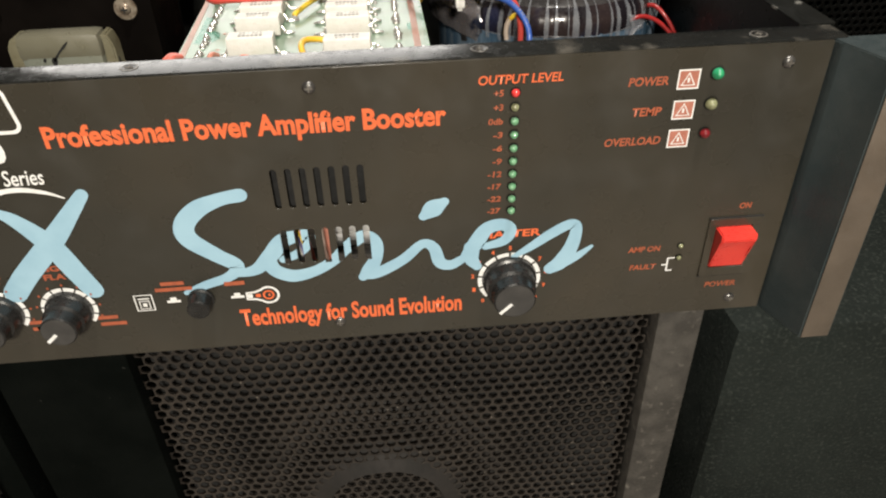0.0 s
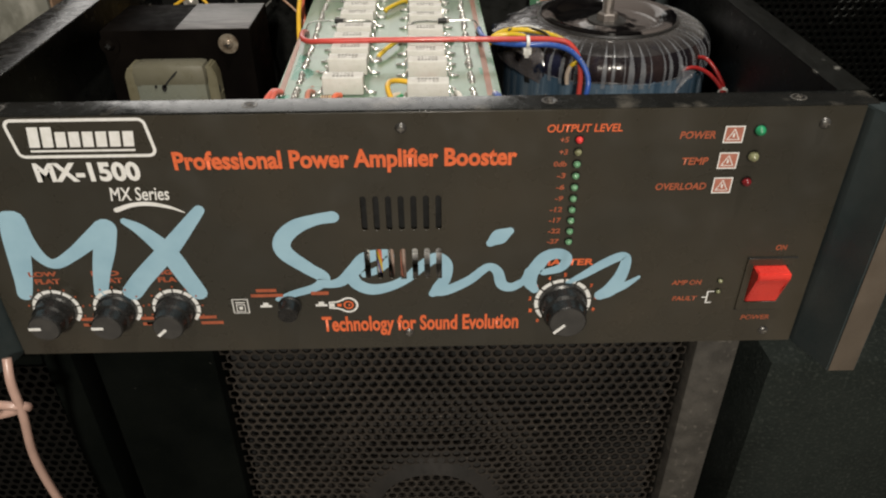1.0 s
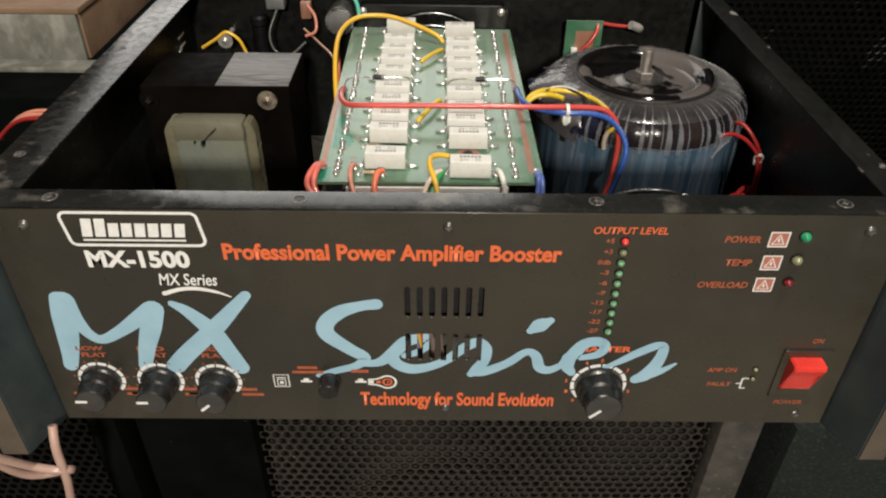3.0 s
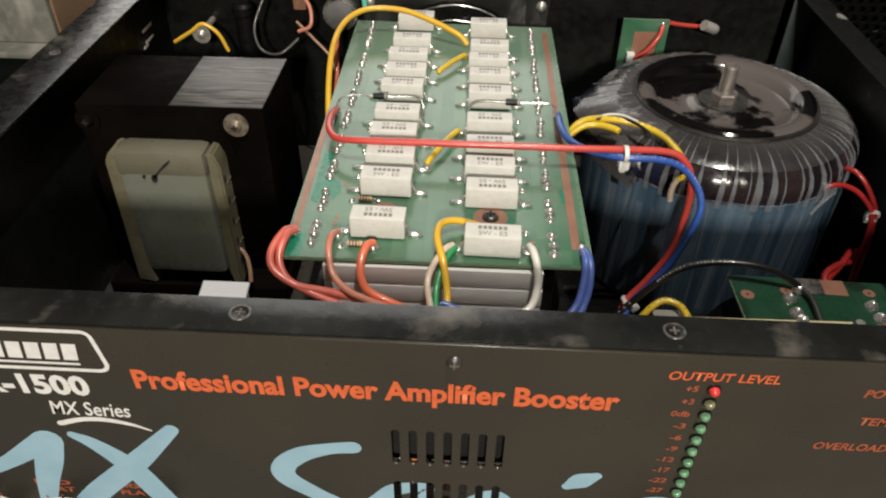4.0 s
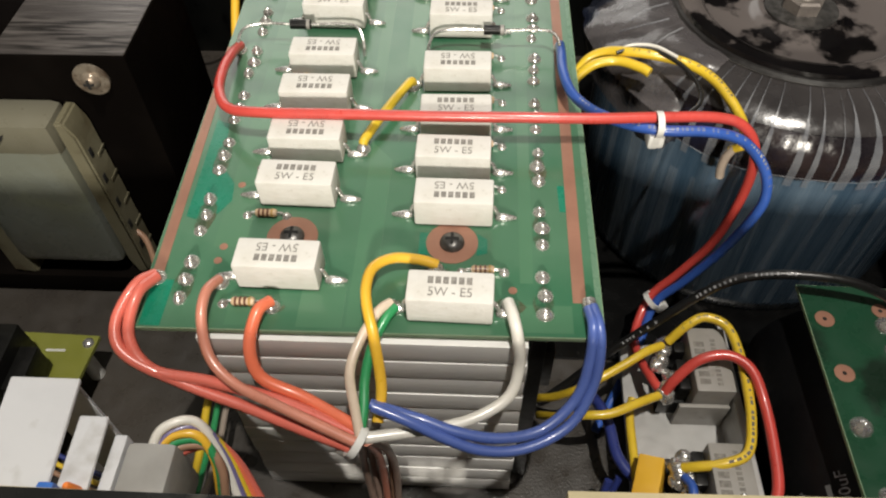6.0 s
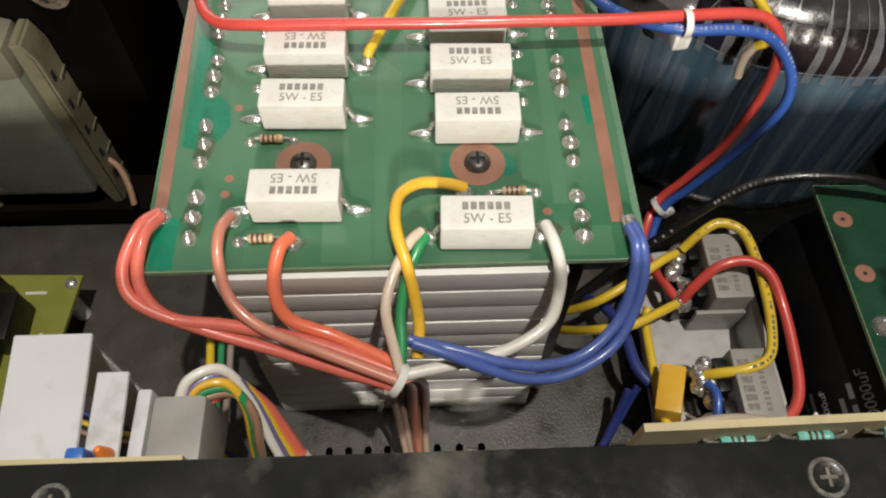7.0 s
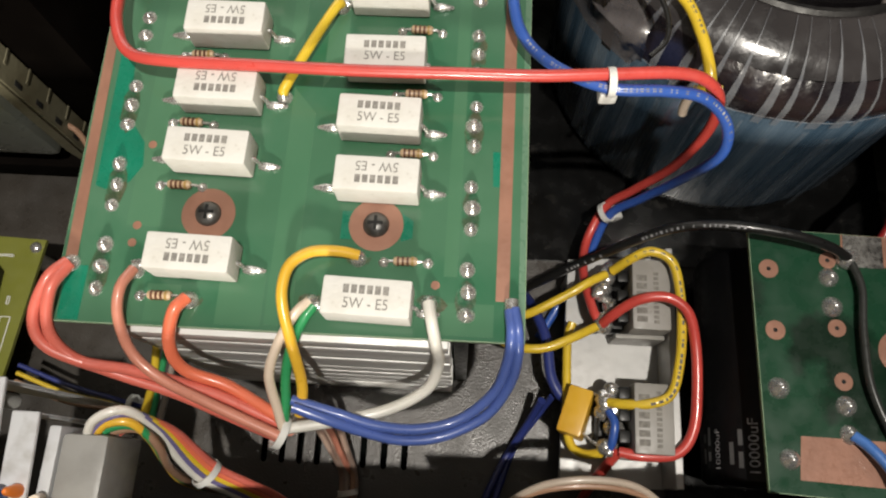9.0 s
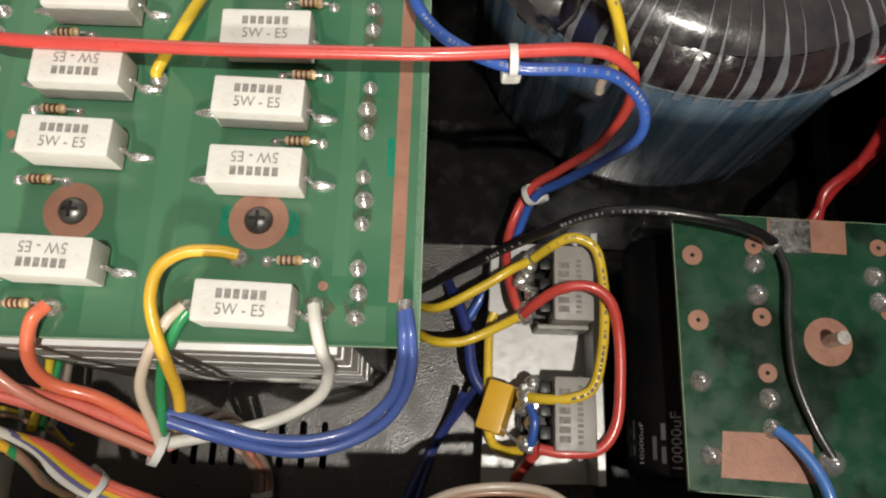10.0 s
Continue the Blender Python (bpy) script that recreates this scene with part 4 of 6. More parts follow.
for pts in (((-56, 96), (-47, 96), (-47, 186), (-56, 186)), ((-15, 70.5), (-8, 70.5), (-8, 132), (-15, 140)), ((-7, 140), (-1, 150), (-1, 300), (-7, 300)), ((29, 70.4), (44.6, 70.4), (44.6, 79), (29, 79)),
            ((31, 86), (34.6, 86), (34.6, 300), (31, 300)), ((-18, 150), (-14, 150), (-14, 296), (-18, 296)), ((-47, 70), (-38, 70), (-38, 80), (-47, 80)), ((-56.5, 190), (-49, 190), (-49, 300), (-56.5, 300)), ((-28, 70), (-16, 70), (-16, 84), (-28, 84))):
    part("conductor_area", slab(list(pts), BZ, BZ + 0.04), BOARD_TRACE, board)

# one cement resistor, shared by all
res_body = to_mesh("cement_resistor", add_box(B(), (-11.2, -4.9, 0.7), (11.2, 4.9, 10.4), 0.7), CERAMIC)
def soldered_lead(s):
    """A resistor lead that leaves the end face and runs into a long tapered solder fillet."""
    bm = add_tube(B(), [(s * 10.8, -0.4, 4.4), (s * 11.8, -0.6, 3.8), (s * 12.7, -1.0, 2.0), (s * 13.6, -1.2, 1.0)], 0.62, 8, 3)
    axis = Euler((0, radians(90 * s), 0)).to_matrix().to_4x4()
    add_lathe(bm, [(0, -1.6), (0.9, -1.2), (1.3, 0.0), (1.25, 1.4), (0.85, 3.2), (0.5, 4.6), (0.0, 5.0)], (s * 13.4, -1.2, 0.75), 12, axis)
    return to_mesh("lead", bm, SOLDER)


lead_l, lead_r = soldered_lead(-1), soldered_lead(1)


def marking(flip):
    """Rating letters with plain bars above them in place of the maker's name."""
    s = -1 if flip else 1
    me = text_mesh("marking", "5W - E5", (0, 0, 10.45), (s, 0, 0), (0, s, 0), -5.6, 5.6, -3.2, -0.5, PRINT_GREY, 0.0, 0.05)
    bm = B()
    bm.from_mesh(me)
    for k in range(6):
        x = -5.9 + 2.0 * k
        bm.faces.new([bm.verts.new(mv((s * px, s * py, 10.5))) for px, py in ((x, 0.6), (x + 1.45, 0.6), (x + 1.45, 2.8), (x, 2.8))])
    out = bpy.data.meshes.new("marking")
    bm.to_mesh(out)
    bm.free()
    out.materials.append(PRINT_GREY)
    return out


MARKS = (marking(False), marking(True))
rng = random.Random(7)
ROW_A = [(91.2, 1), (121.0, 0), (139.6, 1), (161.0, 1), (180.5, 1), (209.0, 0), (228.5, 0), (248.5, 1), (269.5, 0), (305.0, 0)]
ROW_B = [(82.0, 0), (115.0, 1), (133.0, 0), (151.8, 0), (174.0, 1), (204.0, 0), (225.0, 0), (245.0, 0), (263.5, 1), (296.0, 0)]
for col, rows in ((-33.9, ROW_A), (12.0, ROW_B)):
    for y, flip in rows:
        ob = part("cement_resistor", res_body, CERAMIC, board, "white cement power resistor with black print")
        ob.matrix_basis = Matrix.Translation(mv((col + rng.uniform(-0.5, 0.5) - (y - 90) * 0.006, y - 4.9, BZ))) @ pose(0, 0, 0, 0, 0, rng.uniform(-1.6, 1.2))
        for me in (lead_l, lead_r, MARKS[flip]):
            sub = new(me.name.split(".")[0], me)
            sub.parent = ob


def small_resistor(x, y, z=BZ, body=BEIGE, wide=6.2, parent=None, turn=0.0, bands=(BAND_BROWN, BAND_BROWN, BAND_BROWN, BAND_GOLD)):
    """A small banded resistor lying on a board."""
    rot = Matrix.Translation(mv((x, y, z + 1.5))) @ pose(0, 0, 0, 0, 0, turn)
    bm = B()
    add_lathe(bm, [(0, -wide / 2), (0.9, -wide / 2), (1.25, -wide / 2 + 0.7), (1.05, -wide / 2 + 1.7), (1.05, wide / 2 - 1.7), (1.25, wide / 2 - 0.7), (0.9, wide / 2), (0, wide / 2)], (0, 0, 0), 12, Euler((0, radians(90), 0)).to_matrix().to_4x4())
    bmesh.ops.transform(bm, matrix=rot, verts=bm.verts[:])
    ob = part("small_resistor", bm, body, parent, "small banded resistor")
    for k, m in enumerate(bands):
        bx = -wide / 2 + 1.2 + k * (wide - 2.4) / 3
        bm = add_lathe(B(), [(1.15, bx - 0.3), (1.32, bx - 0.28), (1.32, bx + 0.28), (1.15, bx + 0.3)], (0, 0, 0), 12, Euler((0, radians(90), 0)).to_matrix().to_4x4())
        bmesh.ops.transform(bm, matrix=rot, verts=bm.verts[:])
        part("colour_band", bm, m, ob)
    for s in (-1, 1):
        bm = add_tube(B(), [(s * wide / 2, 0, 0), (s * (wide / 2 + 1.5), 0, -0.1), (s * (wide / 2 + 2.6), 0, -1.2)], 0.4, 6, 3)
        add_lathe(bm, [(1.5, -1.5), (1.2, -0.8), (0.5, -0.2), (0, 0)], (s * (wide / 2 + 2.8), 0, 0), 10)
        bmesh.ops.transform(bm, matrix=rot, verts=bm.verts[:])
        part("lead", bm, SOLDER, ob)
    return ob


for x, y in ((-42.8, 107.8), (-42.5, 126.8), (-42.6, 148.6), (-42.8, 76.6), (20.5, 159.6), (20.3, 138.6), (20.2, 120.2), (20.8, 89.2), (20.2, 183), (20.2, 212), (-43, 170), (-43, 215), (-43, 238), (20, 234), (20, 254)):
    small_resistor(x, y, parent=board, turn=rng.uniform(-2, 2))

joint = to_mesh("solder_joint", add_lathe(B(), [(2.0, 0), (1.9, 0.45), (1.5, 1.1), (0.95, 1.75), (0.5, 2.3), (0, 2.5)], (0, 0, 0), 14), SOLDER)
for g, y in enumerate((83, 106.5, 131, 154, 178, 202, 226, 250, 275, 297)):
    for k in (-6.1, 0, 6.1):
        for x in (-60.8 - (y - 80) * 0.012, 37.3):
            ob = part("solder_joint", joint, SOLDER, board)
            ob.location = mv((x + rng.uniform(-0.4, 0.4), y + k + (1.0 if x < 0 else -1.0), BZ))
            ob.scale = (rng.uniform(0.95, 1.3), rng.uniform(0.95, 1.25), rng.uniform(0.8, 1.2))
for x, y, w, h in ((37.3, 79.4, 2.7, 5.6), (37.4, 104, 2.5, 6.4), (37.2, 128, 2.6, 7.0), (-60.9, 83.5, 2.9, 7.6), (-61.0, 107, 2.6, 7.4), (27.8, 78.2, 4.2, 2.8), (-3.2, 77.2, 3.4, 2.6), (-35, 76.2, 3.2, 2.6), (37.3, 153, 2.5, 6.6), (-61.4, 131, 2.6, 7.2), (8.2, 89.8, 3.2, 2.4)):
    part("flux_stain", slab([(x + w * math.cos(0.524 * k) * rng.uniform(0.85, 1.15), y + h * math.sin(0.524 * k) * rng.uniform(0.9, 1.1)) for k in range(12)], BZ + 0.045, BZ + 0.09), BOARD_FLUX, board)
for x, y in ((-68.6, 84.5), (-35.2, 76.0), (-3.0, 77.0), (27.6, 78.4), (8.0, 89.6), (-50.8, 83.4), (-17.5, 136.5), (-4.0, 167), (-67.8, 186), (46.8, 189.5)):
    ob = part("solder_joint", joint, SOLDER, board)
    ob.location, ob.scale = mv((x, y, BZ)), (1.2, 1.2, 1.3)
for x, y in ((-34.0, 100.2), (12.0, 99.4), (-34, 286), (12, 279)):
    part("copper_washer", add_lathe(B(), [(0, 0.02), (7.4, 0.02), (7.4, 0.14), (0, 0.16)], (x, y, BZ), 32), COPPER, board, "bare copper ring round a fixing screw")
    sc = part("fixing_screw", add_dome(B(), (x, y, BZ + 0.2), 3.6, 2.2, 20, 5), DARK_STEEL, board, "dark cross-head fixing screw")
    part("drive_cross", add_box(add_box(B(), (x - 2.0, y - 0.4, BZ + 1.7), (x + 2.0, y + 0.4, BZ + 2.45)), (x - 0.4, y - 2.0, BZ + 1.7), (x + 0.4, y + 2.0, BZ + 2.47)), VOID, sc)
for x, y in ((-53, 96), (-53.5, 91), (29, 83.5), (-53, 120)):
    part("bare_pad", add_lathe(B(), [(0, 0.02), (1.2, 0.02), (1.2, 0.1), (0, 0.12)], (x, y, BZ), 12), COPPER, board)
for x0, x1, xb, y in ((-67.4, -22.5, -45.4, 189.6), (0.5, 46.4, 23.2, 187.6)):
    d = part("diode", add_cyl(B(), (xb - 3.6, y + 1, 119.2), (xb + 3.6, y + 1, 119.2), 1.7), BLACK_PLASTIC, board, "black diode with silver band and long bent leads")
    part("diode_band", add_cyl(B(), (xb + 2.2, y + 1, 119.2), (xb + 3.4, y + 1, 119.2), 1.8), GREY_PART, d)
    part("lead", add_tube(B(), [(x0, y - 6, BZ + 0.4), (x0, y - 5, 116), (x0 + 2, y - 1, 118.6), (x0 + 8, y + 1, 119.3), (xb - 4, y + 1, 119.2)], 0.55, 8), SOLDER, d)
    part("lead", add_tube(B(), [(xb + 4, y + 1, 119.2), (x1 - 6, y + 1, 119.4), (x1 - 1.6, y - 1, 118.4), (x1, y - 5, 115), (x1, y - 6, BZ + 0.4)], 0.55, 8), SOLDER, d)
for p in ([(-17.5, 136.5, 113.2), (-16.6, 138.6, 114.4), (-11, 151.4, 115.2), (-5, 165, 114.6), (-4, 167, 113)], [(-17.5, 232, 113), (-16.4, 234, 114.4), (-10, 244, 115), (-4, 254, 114.4), (-3, 256, 113)]):
    part("jumper_wire", add_tube(B(), p, 1.5, 10), W_YELLOW, board, "short yellow jumper wire")

# heat sink
sink = thing("heat_sink", "silver aluminium heat sink with stacked horizontal fins under the board", "heat sink", at=(-10, 190, 6))
part("core", add_box(B(), (-40, 70.0, 7.4), (20, 300, 108.2)), ALU_SHADED, sink)
for k in range(11):
    z = 6.9 + 9.28 * k
    part("fin", add_box(B(), (-54.5 + rng.uniform(-0.3, 0.3), 67.4 + rng.uniform(-0.15, 0.15), z), (33.2 + rng.uniform(-0.3, 0.3), 302, z + 8.5), 0.25), ALU, sink)
part("side_plate", add_box(B(), (34.2, 72, 10), (38.5, 300, 104), 0.4), BLACK_PLASTIC, sink, "black insulating plate with a row of devices")
for k in range(8):
    part("power_transistor", add_box(B(), (38.7, 82 + 26 * k, 60), (43.5, 98 + 26 * k, 82), 0.6), BLACK_PLASTIC, sink)
    part("power_transistor", add_box(B(), (-63, 82 + 26 * k, 60), (-56, 98 + 26 * k, 82), 0.6), BLACK_PLASTIC, sink)
part("foot", add_box(B(), (-50, 80, 6.1), (30, 296, 8.8)), ALU_SHADED, sink)

# ---- laminated transformer ----
ei = thing("laminated_transformer", "black laminated transformer with paper-wrapped winding and a half-bright top", "transformer", at=(-148, 196, 6))
part("core", add_box(B(), (-196, 166.8, 18), (-100.8, 225, 122.0), 1.2), CORE_BLACK, ei, "black varnished iron core")
# Window reflection on half of the brushed top, put into the colour.
part("bright_top", add_box(B(), (-148, 167.6, 122.02), (-101.4, 224.4, 122.35), 0.1), CORE_BRIGHT, ei, "brushed top's right half with a window reflection in its colour")
part("mounting_foot", add_box(B(), (-200, 150, 6.2), (-98, 240, 17.8), 1.5), CORE_BLACK, ei)
part("winding", add_box(B(), (-175, 150.2, 27), (-129.5, 166.6, 104), 4.5), TAPE_MILKY, ei, "milky bluish tape round the winding")
part("top_wrap", add_box(B(), (-176, 149.95, 88), (-129, 166.65, 105), 5.0), PAPER, ei, "yellowed paper wrap over the winding's top")


def cheek(outline_xz, y0, y1):
    """A bobbin cheek: an upright outline given depth from front to back."""
    bm = B()
    near = [bm.verts.new(mv((x, y0, z))) for x, z in outline_xz]
    far = [bm.verts.new(mv((x, y1, z))) for x, z in outline_xz]
    for k in range(len(near)):
        n = (k + 1) % len(near)
        bm.faces.new((near[k], near[n], far[n], far[k]))
    bm.faces.new(near), bm.faces.new(far)
    bmesh.ops.bevel(bm, geom=bm.edges[:], offset=0.9 * MM, segments=2, affect="EDGES", clamp_overlap=True)
    return bm


part("winding_cheek", cheek([(-182.5, 19.5), (-172, 17.8), (-173.4, 27), (-173.4, 103.4), (-177.5, 103.4), (-180.5, 98)], 151.2, 166.6), BOBBIN, ei, "aged cream bobbin cheek with a foot")
right_cheek = part("winding_cheek", cheek([(-130.5, 26), (-128.5, 16.5), (-123.4, 18), (-123.4, 96), (-126.0, 103.0), (-129.6, 103.0)], 153.8, 166.6), BOBBIN, ei, "aged cream bobbin cheek with slots")
for k in range(5):
    z = 30 + 13.5 * k
    part("cheek_slot", add_box(B(), (-123.8, 156.4, z), (-123.25, 158.6, z + 4.4), 0.2), VOID, right_cheek)
    part("cheek_rib", add_box(B(), (-123.6, 160.4, z - 2.6), (-123.1, 166.2, z - 1.2), 0.2), BOBBIN, right_cheek)
for pts in ([(-146.4, 101.0, 0.6), (-149, 98.4, 1.4), (-152.4, 95.2, 1.0), (-155.2, 92.0, 1.2), (-156.2, 90.6, 1.4)], [(-156.2, 91.0, 3.0), (-156.5, 89.8, 3.2), (-156.6, 88.8, 2.4)], [(-161.4, 91.4, 1.6), (-161.8, 90.6, 1.6)]):
    part("pen_mark", add_stroke(B(), pts, 149.7), VOID, ei)
part("winding_tail", add_tube(B(), [(-126, 160, 40), (-121, 158, 36), (-118, 153, 30), (-117, 148, 24)], 1.2, 8), W_BROWN, ei)
for x in (-115.4, -191.0):
    part("core_washer", add_lathe(B(), [(0, 0), (6.3, 0), (6.3, 1.0), (0, 1.1)], (x, 166.7, 113), 28, Euler((radians(90), 0, 0)).to_matrix().to_4x4()), WASHER if x > -150 else CORE_BLACK, ei)
    sc = part("core_screw", add_dome(B(), (x, 165.6, 113), 3.3, 2.6, 20, 5, (0, -1, 0)), WASHER if x > -150 else CORE_BLACK, ei, "cross-head core screw with washer")
    part("drive_cross", add_box(add_box(B(), (x - 1.7, 162.7, 112.6), (x + 1.7, 163.6, 113.4)), (x - 0.4, 162.68, 111.3), (x + 0.4, 163.6, 114.7)), VOID, sc)

# ---- toroidal transformer ----
TX, TY = 140.0, 219.6
toroid = thing("toroidal_transformer", "toroidal transformer in blue film with a dusty black dish", "transformer", at=(TX, TY, 6))
part("base_pad", slab(round_rect(40, 206.5, 123, 306, 5), 6.1, 8.0), BLACK_SHEET, toroid, "glossy black insulating sheet under the winding")
part("wound_body", add_lathe(B(), [(0, 0), (68, 0), (71, 3), (72.2, 10), (72.4, 80), (71.9, 84.2)], (TX, TY, 6), 72), FOIL_BLUE, toroid, "blue film round the lower winding")
SHOULDER = [(72.0, 83), (72.6, 87), (72.4, 91), (70.8, 95.4), (67.4, 99.6)]
shoulder = add_lathe(B(), SHOULDER, (TX, TY, 6), 216)
for v in shoulder.verts:
    c = Vector((v.co.x - TX * MM, v.co.y - TY * MM, 0))
    a = math.atan2(c.y, c.x)
    v.co += c.normalized() * MM * (0.45 * noise.noise(Vector((math.cos(a) * 14, math.sin(a) * 14, v.co.z * 60))) + 0.35 * abs(math.sin(a * 33 + 1.3 * math.sin(a * 5))))
part("winding_shoulder", shoulder, WINDING, toroid, "dark enamelled turns under shiny film")
part("film_top", add_lathe(B(), [(67.5, 99.5), (65, 101.4), (61, 103.0), (56, 104.4), (50, 105.0), (45, 104.8), (40, 99.0), (0, 98.6)], (TX, TY, 6), 72), FILM_GREY, toroid, "dusty grey film over the top of the winding")
strip = B()
prof = [(72.8, 80), (73.1, 86.5), (72.9, 91), (71.3, 95.8), (67.9, 100.2), (61.6, 103.7), (57, 104.9), (50.5, 105.5)]
rows = []
for r, h in prof:
    w = 0.09 + 1.3 * max(0.0, (r - 49.5) / 23.5) ** 3.4
    rows.append((strip.verts.new(mv((r, -w, h))), strip.verts.new(mv((r, w, h))), strip.verts.new(mv((r - 0.5, -w, h - 0.2))), strip.verts.new(mv((r - 0.5, w, h - 0.2)))))
for a, b in zip(rows, rows[1:]):
    strip.faces.new((a[0], a[1], b[1], b[0]))
    strip.faces.new((a[0], b[0], b[2], a[2]))
    strip.faces.new((a[1], a[3], b[3], b[1]))
strip_me = to_mesh("film_strip", strip, FILM_STRIP)
for k in range(66):
    ob = part("film_strip", strip_me, FILM_STRIP, toroid)
    ang = 360 * k / 66 + rng.uniform(-1.9, 1.9)
    ob.matrix_basis = pose(TX * MM, TY * MM, 6 * MM + rng.uniform(-0.0003, 0.0003), 0, 0, ang) @ Matrix.Diagonal((1, rng.choice((0.3, 0.5, 0.9, 1.2)) * rng.uniform(0.8, 1.2), 1, 1))
for k in range(44):
    ang, wide, top = 360 * k / 44 + rng.uniform(-3, 3), rng.choice((0.6, 1.2, 2.2, 3.4)), rng.uniform(70, 81)
    fold = B()
    ends = [(72.65, rng.uniform(2, 14), wide * 1.2, rng.uniform(-4, 4)), (72.75, top, wide * 0.8, 0.0)]
    quad = [fold.verts.new(mv((math.sqrt(r * r - (o + s * w) ** 2), o + s * w, h))) for r, h, w, o in ends for s in (-1, 1)]
    fold.faces.new((quad[0], quad[1], quad[3], quad[2]))
    bmesh.ops.transform(fold, matrix=Matrix.Translation(mv((TX, TY, 6))) @ pose(0, 0, 0, 0, 0, ang), verts=fold.verts[:])
    part("film_fold", fold, FILM_FAINT, toroid)
part("film_edge", add_tube(B(), [(TX + 72.6 * math.cos(2 * math.pi * k / 60), TY + 72.6 * math.sin(2 * math.pi * k / 60), 89.4 + 0.7 * math.sin(k * 0.9)) for k in range(61)], 0.14, 6, 1, False), FILM_STRIP, toroid, "cut edge of the blue film")
flap = B()
NJ, NI = 64, 17
for j in range(NJ):
    for i in range(NI):
        a = radians(58 + 168 * j / (NJ - 1))
        u, skirt = min(1.0, i / 13), max(0, i - 13)
        n = noise.noise(Vector((i * 0.22, j * 0.42, 3.1))) + 0.6 * abs(noise.noise(Vector((i * 0.5, j * 0.9, 9.7))))
        loose = max(0.0, 1 - ((math.degrees(a) - 190) / 34) ** 2)
        r = 49.5 + (24.0 + 8.5 * loose) * u + 2.2 * n * u - 0.8 * skirt
        flap.verts.new(mv((TX + r * math.cos(a), TY + r * math.sin(a), 112.0 - max(0, u - 0.2) ** 1.5 * 24 * (1 - 0.55 * loose) + 2.2 * n * (0.3 + u) - 5.0 * skirt)))
flap.verts.ensure_lookup_table()
for j in range(NJ - 1):
    for i in range(NI - 1):
        flap.faces.new((flap.verts[j * NI + i], flap.verts[j * NI + i + 1], flap.verts[(j + 1) * NI + i + 1], flap.verts[(j + 1) * NI + i]))
part("film_flap", flap, FILM_CLEAR, toroid, "loose crumpled flap of clear film")
for k, (deg, r0, r1) in enumerate(((172, 54, 71), (180, 56, 74), (186, 52, 70), (196, 55, 73), (203, 53, 70))):
    a0, a1 = radians(deg), radians(deg + (-4, 3, 5)[k % 3])
    line = [(TX + r * math.cos(a), TY + r * math.sin(a), 113.6 - 0.012 * (r - 50) ** 2 + 0.5) for r, a in ((r0, a0), ((r0 + r1) / 2, (a0 * 2 + a1) / 3), (r1, a1))]
    part("film_crease", add_tube(B(), line, 0.22, 5, 4), FILM_STRIP, toroid)
part("rubber_gasket", add_lathe(B(), [(43, 104.6), (48.8, 104.6), (49.8, 105.6), (48.8, 106.8), (43, 106.8)], (TX, TY, 6), 56), RUBBER, toroid)
part("dish", add_lathe(B(), [(46.4, 105.6), (47.6, 107.0), (47.0, 108.3), (43.5, 108.5), (40.0, 107.6), (37.6, 105.8), (35.4, 102.0), (32, 100.7), (20, 100.2), (16.5, 101.6), (14.5, 102.2), (0, 102.4)], (TX, TY, 6), 56), DISC, toroid, "dusty black pressed steel dish")
part("washer", add_lathe(B(), [(0, 102.4), (13.4, 102.4), (13.4, 103.3), (0, 103.4)], (TX, TY, 6), 28), DARK_STEEL, toroid)
part("nut", add_lathe(B(), [(0, 101.6), (7.4, 101.6), (7.4, 107.6), (6.4, 108.4), (0, 108.4)], (TX, TY, 6), 6), BOLT_STEEL, toroid, "zinc hexagon nut")
thread = []
for k in range(14):
    thread += [(3.45, 105.4 + 1.25 * k), (4.1, 105.95 + 1.25 * k)]
part("bolt", add_lathe(B(), [(0, 104)] + thread + [(3.4, 123.4), (0, 123.6)], (TX, TY, 6), 20), BOLT_STEEL, toroid, "threaded zinc bolt end")
part("tape_patch", add_box(B(), (72.4, -2.2, 74), (73.2, 2.2, 92), 0.4, Matrix.Translation(mv((TX, TY, 6))) @ pose(0, 0, 0, 6, 0, 221)), TAPE_BLACK, toroid, "black tape over a transformer lead")
crumple = B()
for k in range(5):
    a = radians(300 + 1.6 * k)
    add_tube(crumple, [(TX + (73.2 + 0.5 * (k % 2)) * math.cos(a), TY + (73.2 + 0.5 * (k % 2)) * math.sin(a), 98 - k), (TX + 74.6 * math.cos(a + 0.03), TY + 74.6 * math.sin(a + 0.03), 90), (TX + 73.4 * math.cos(a - 0.02), TY + 73.4 * math.sin(a - 0.02), 80 + 2 * k)], 0.9, 6, 5)
part("loose_tape_end", crumple, FILM_STRIP, toroid, "crumpled whitish end of film")

# ---- rectifiers on their plate ----
rect_plate = thing("rectifier_plate", "pale aluminium plate that carries two bridge rectifiers", "bracket", at=(95, 80, 6))
part("plate", slab([(72.5, 34.5), (114.5, 36.0), (112.5, 120.5), (75.0, 118.0)], 24.5, 27.0, 0.3), ALU_PLATE, rect_plate)
for x, y in ((78, 40), (109, 41), (78, 112), (108, 114)):
    part("spacer", add_cyl(B(), (x, y, 6.1), (x, y, 24.4), 3.0), ALU_PLATE, rect_plate)
part("plate_fold", slab([(108.6, 36.2), (111.4, 36.3), (110.0, 119.0), (107.4, 118.8)], 27.0, 44.0, 0.3), ALU_PLATE, rect_plate)


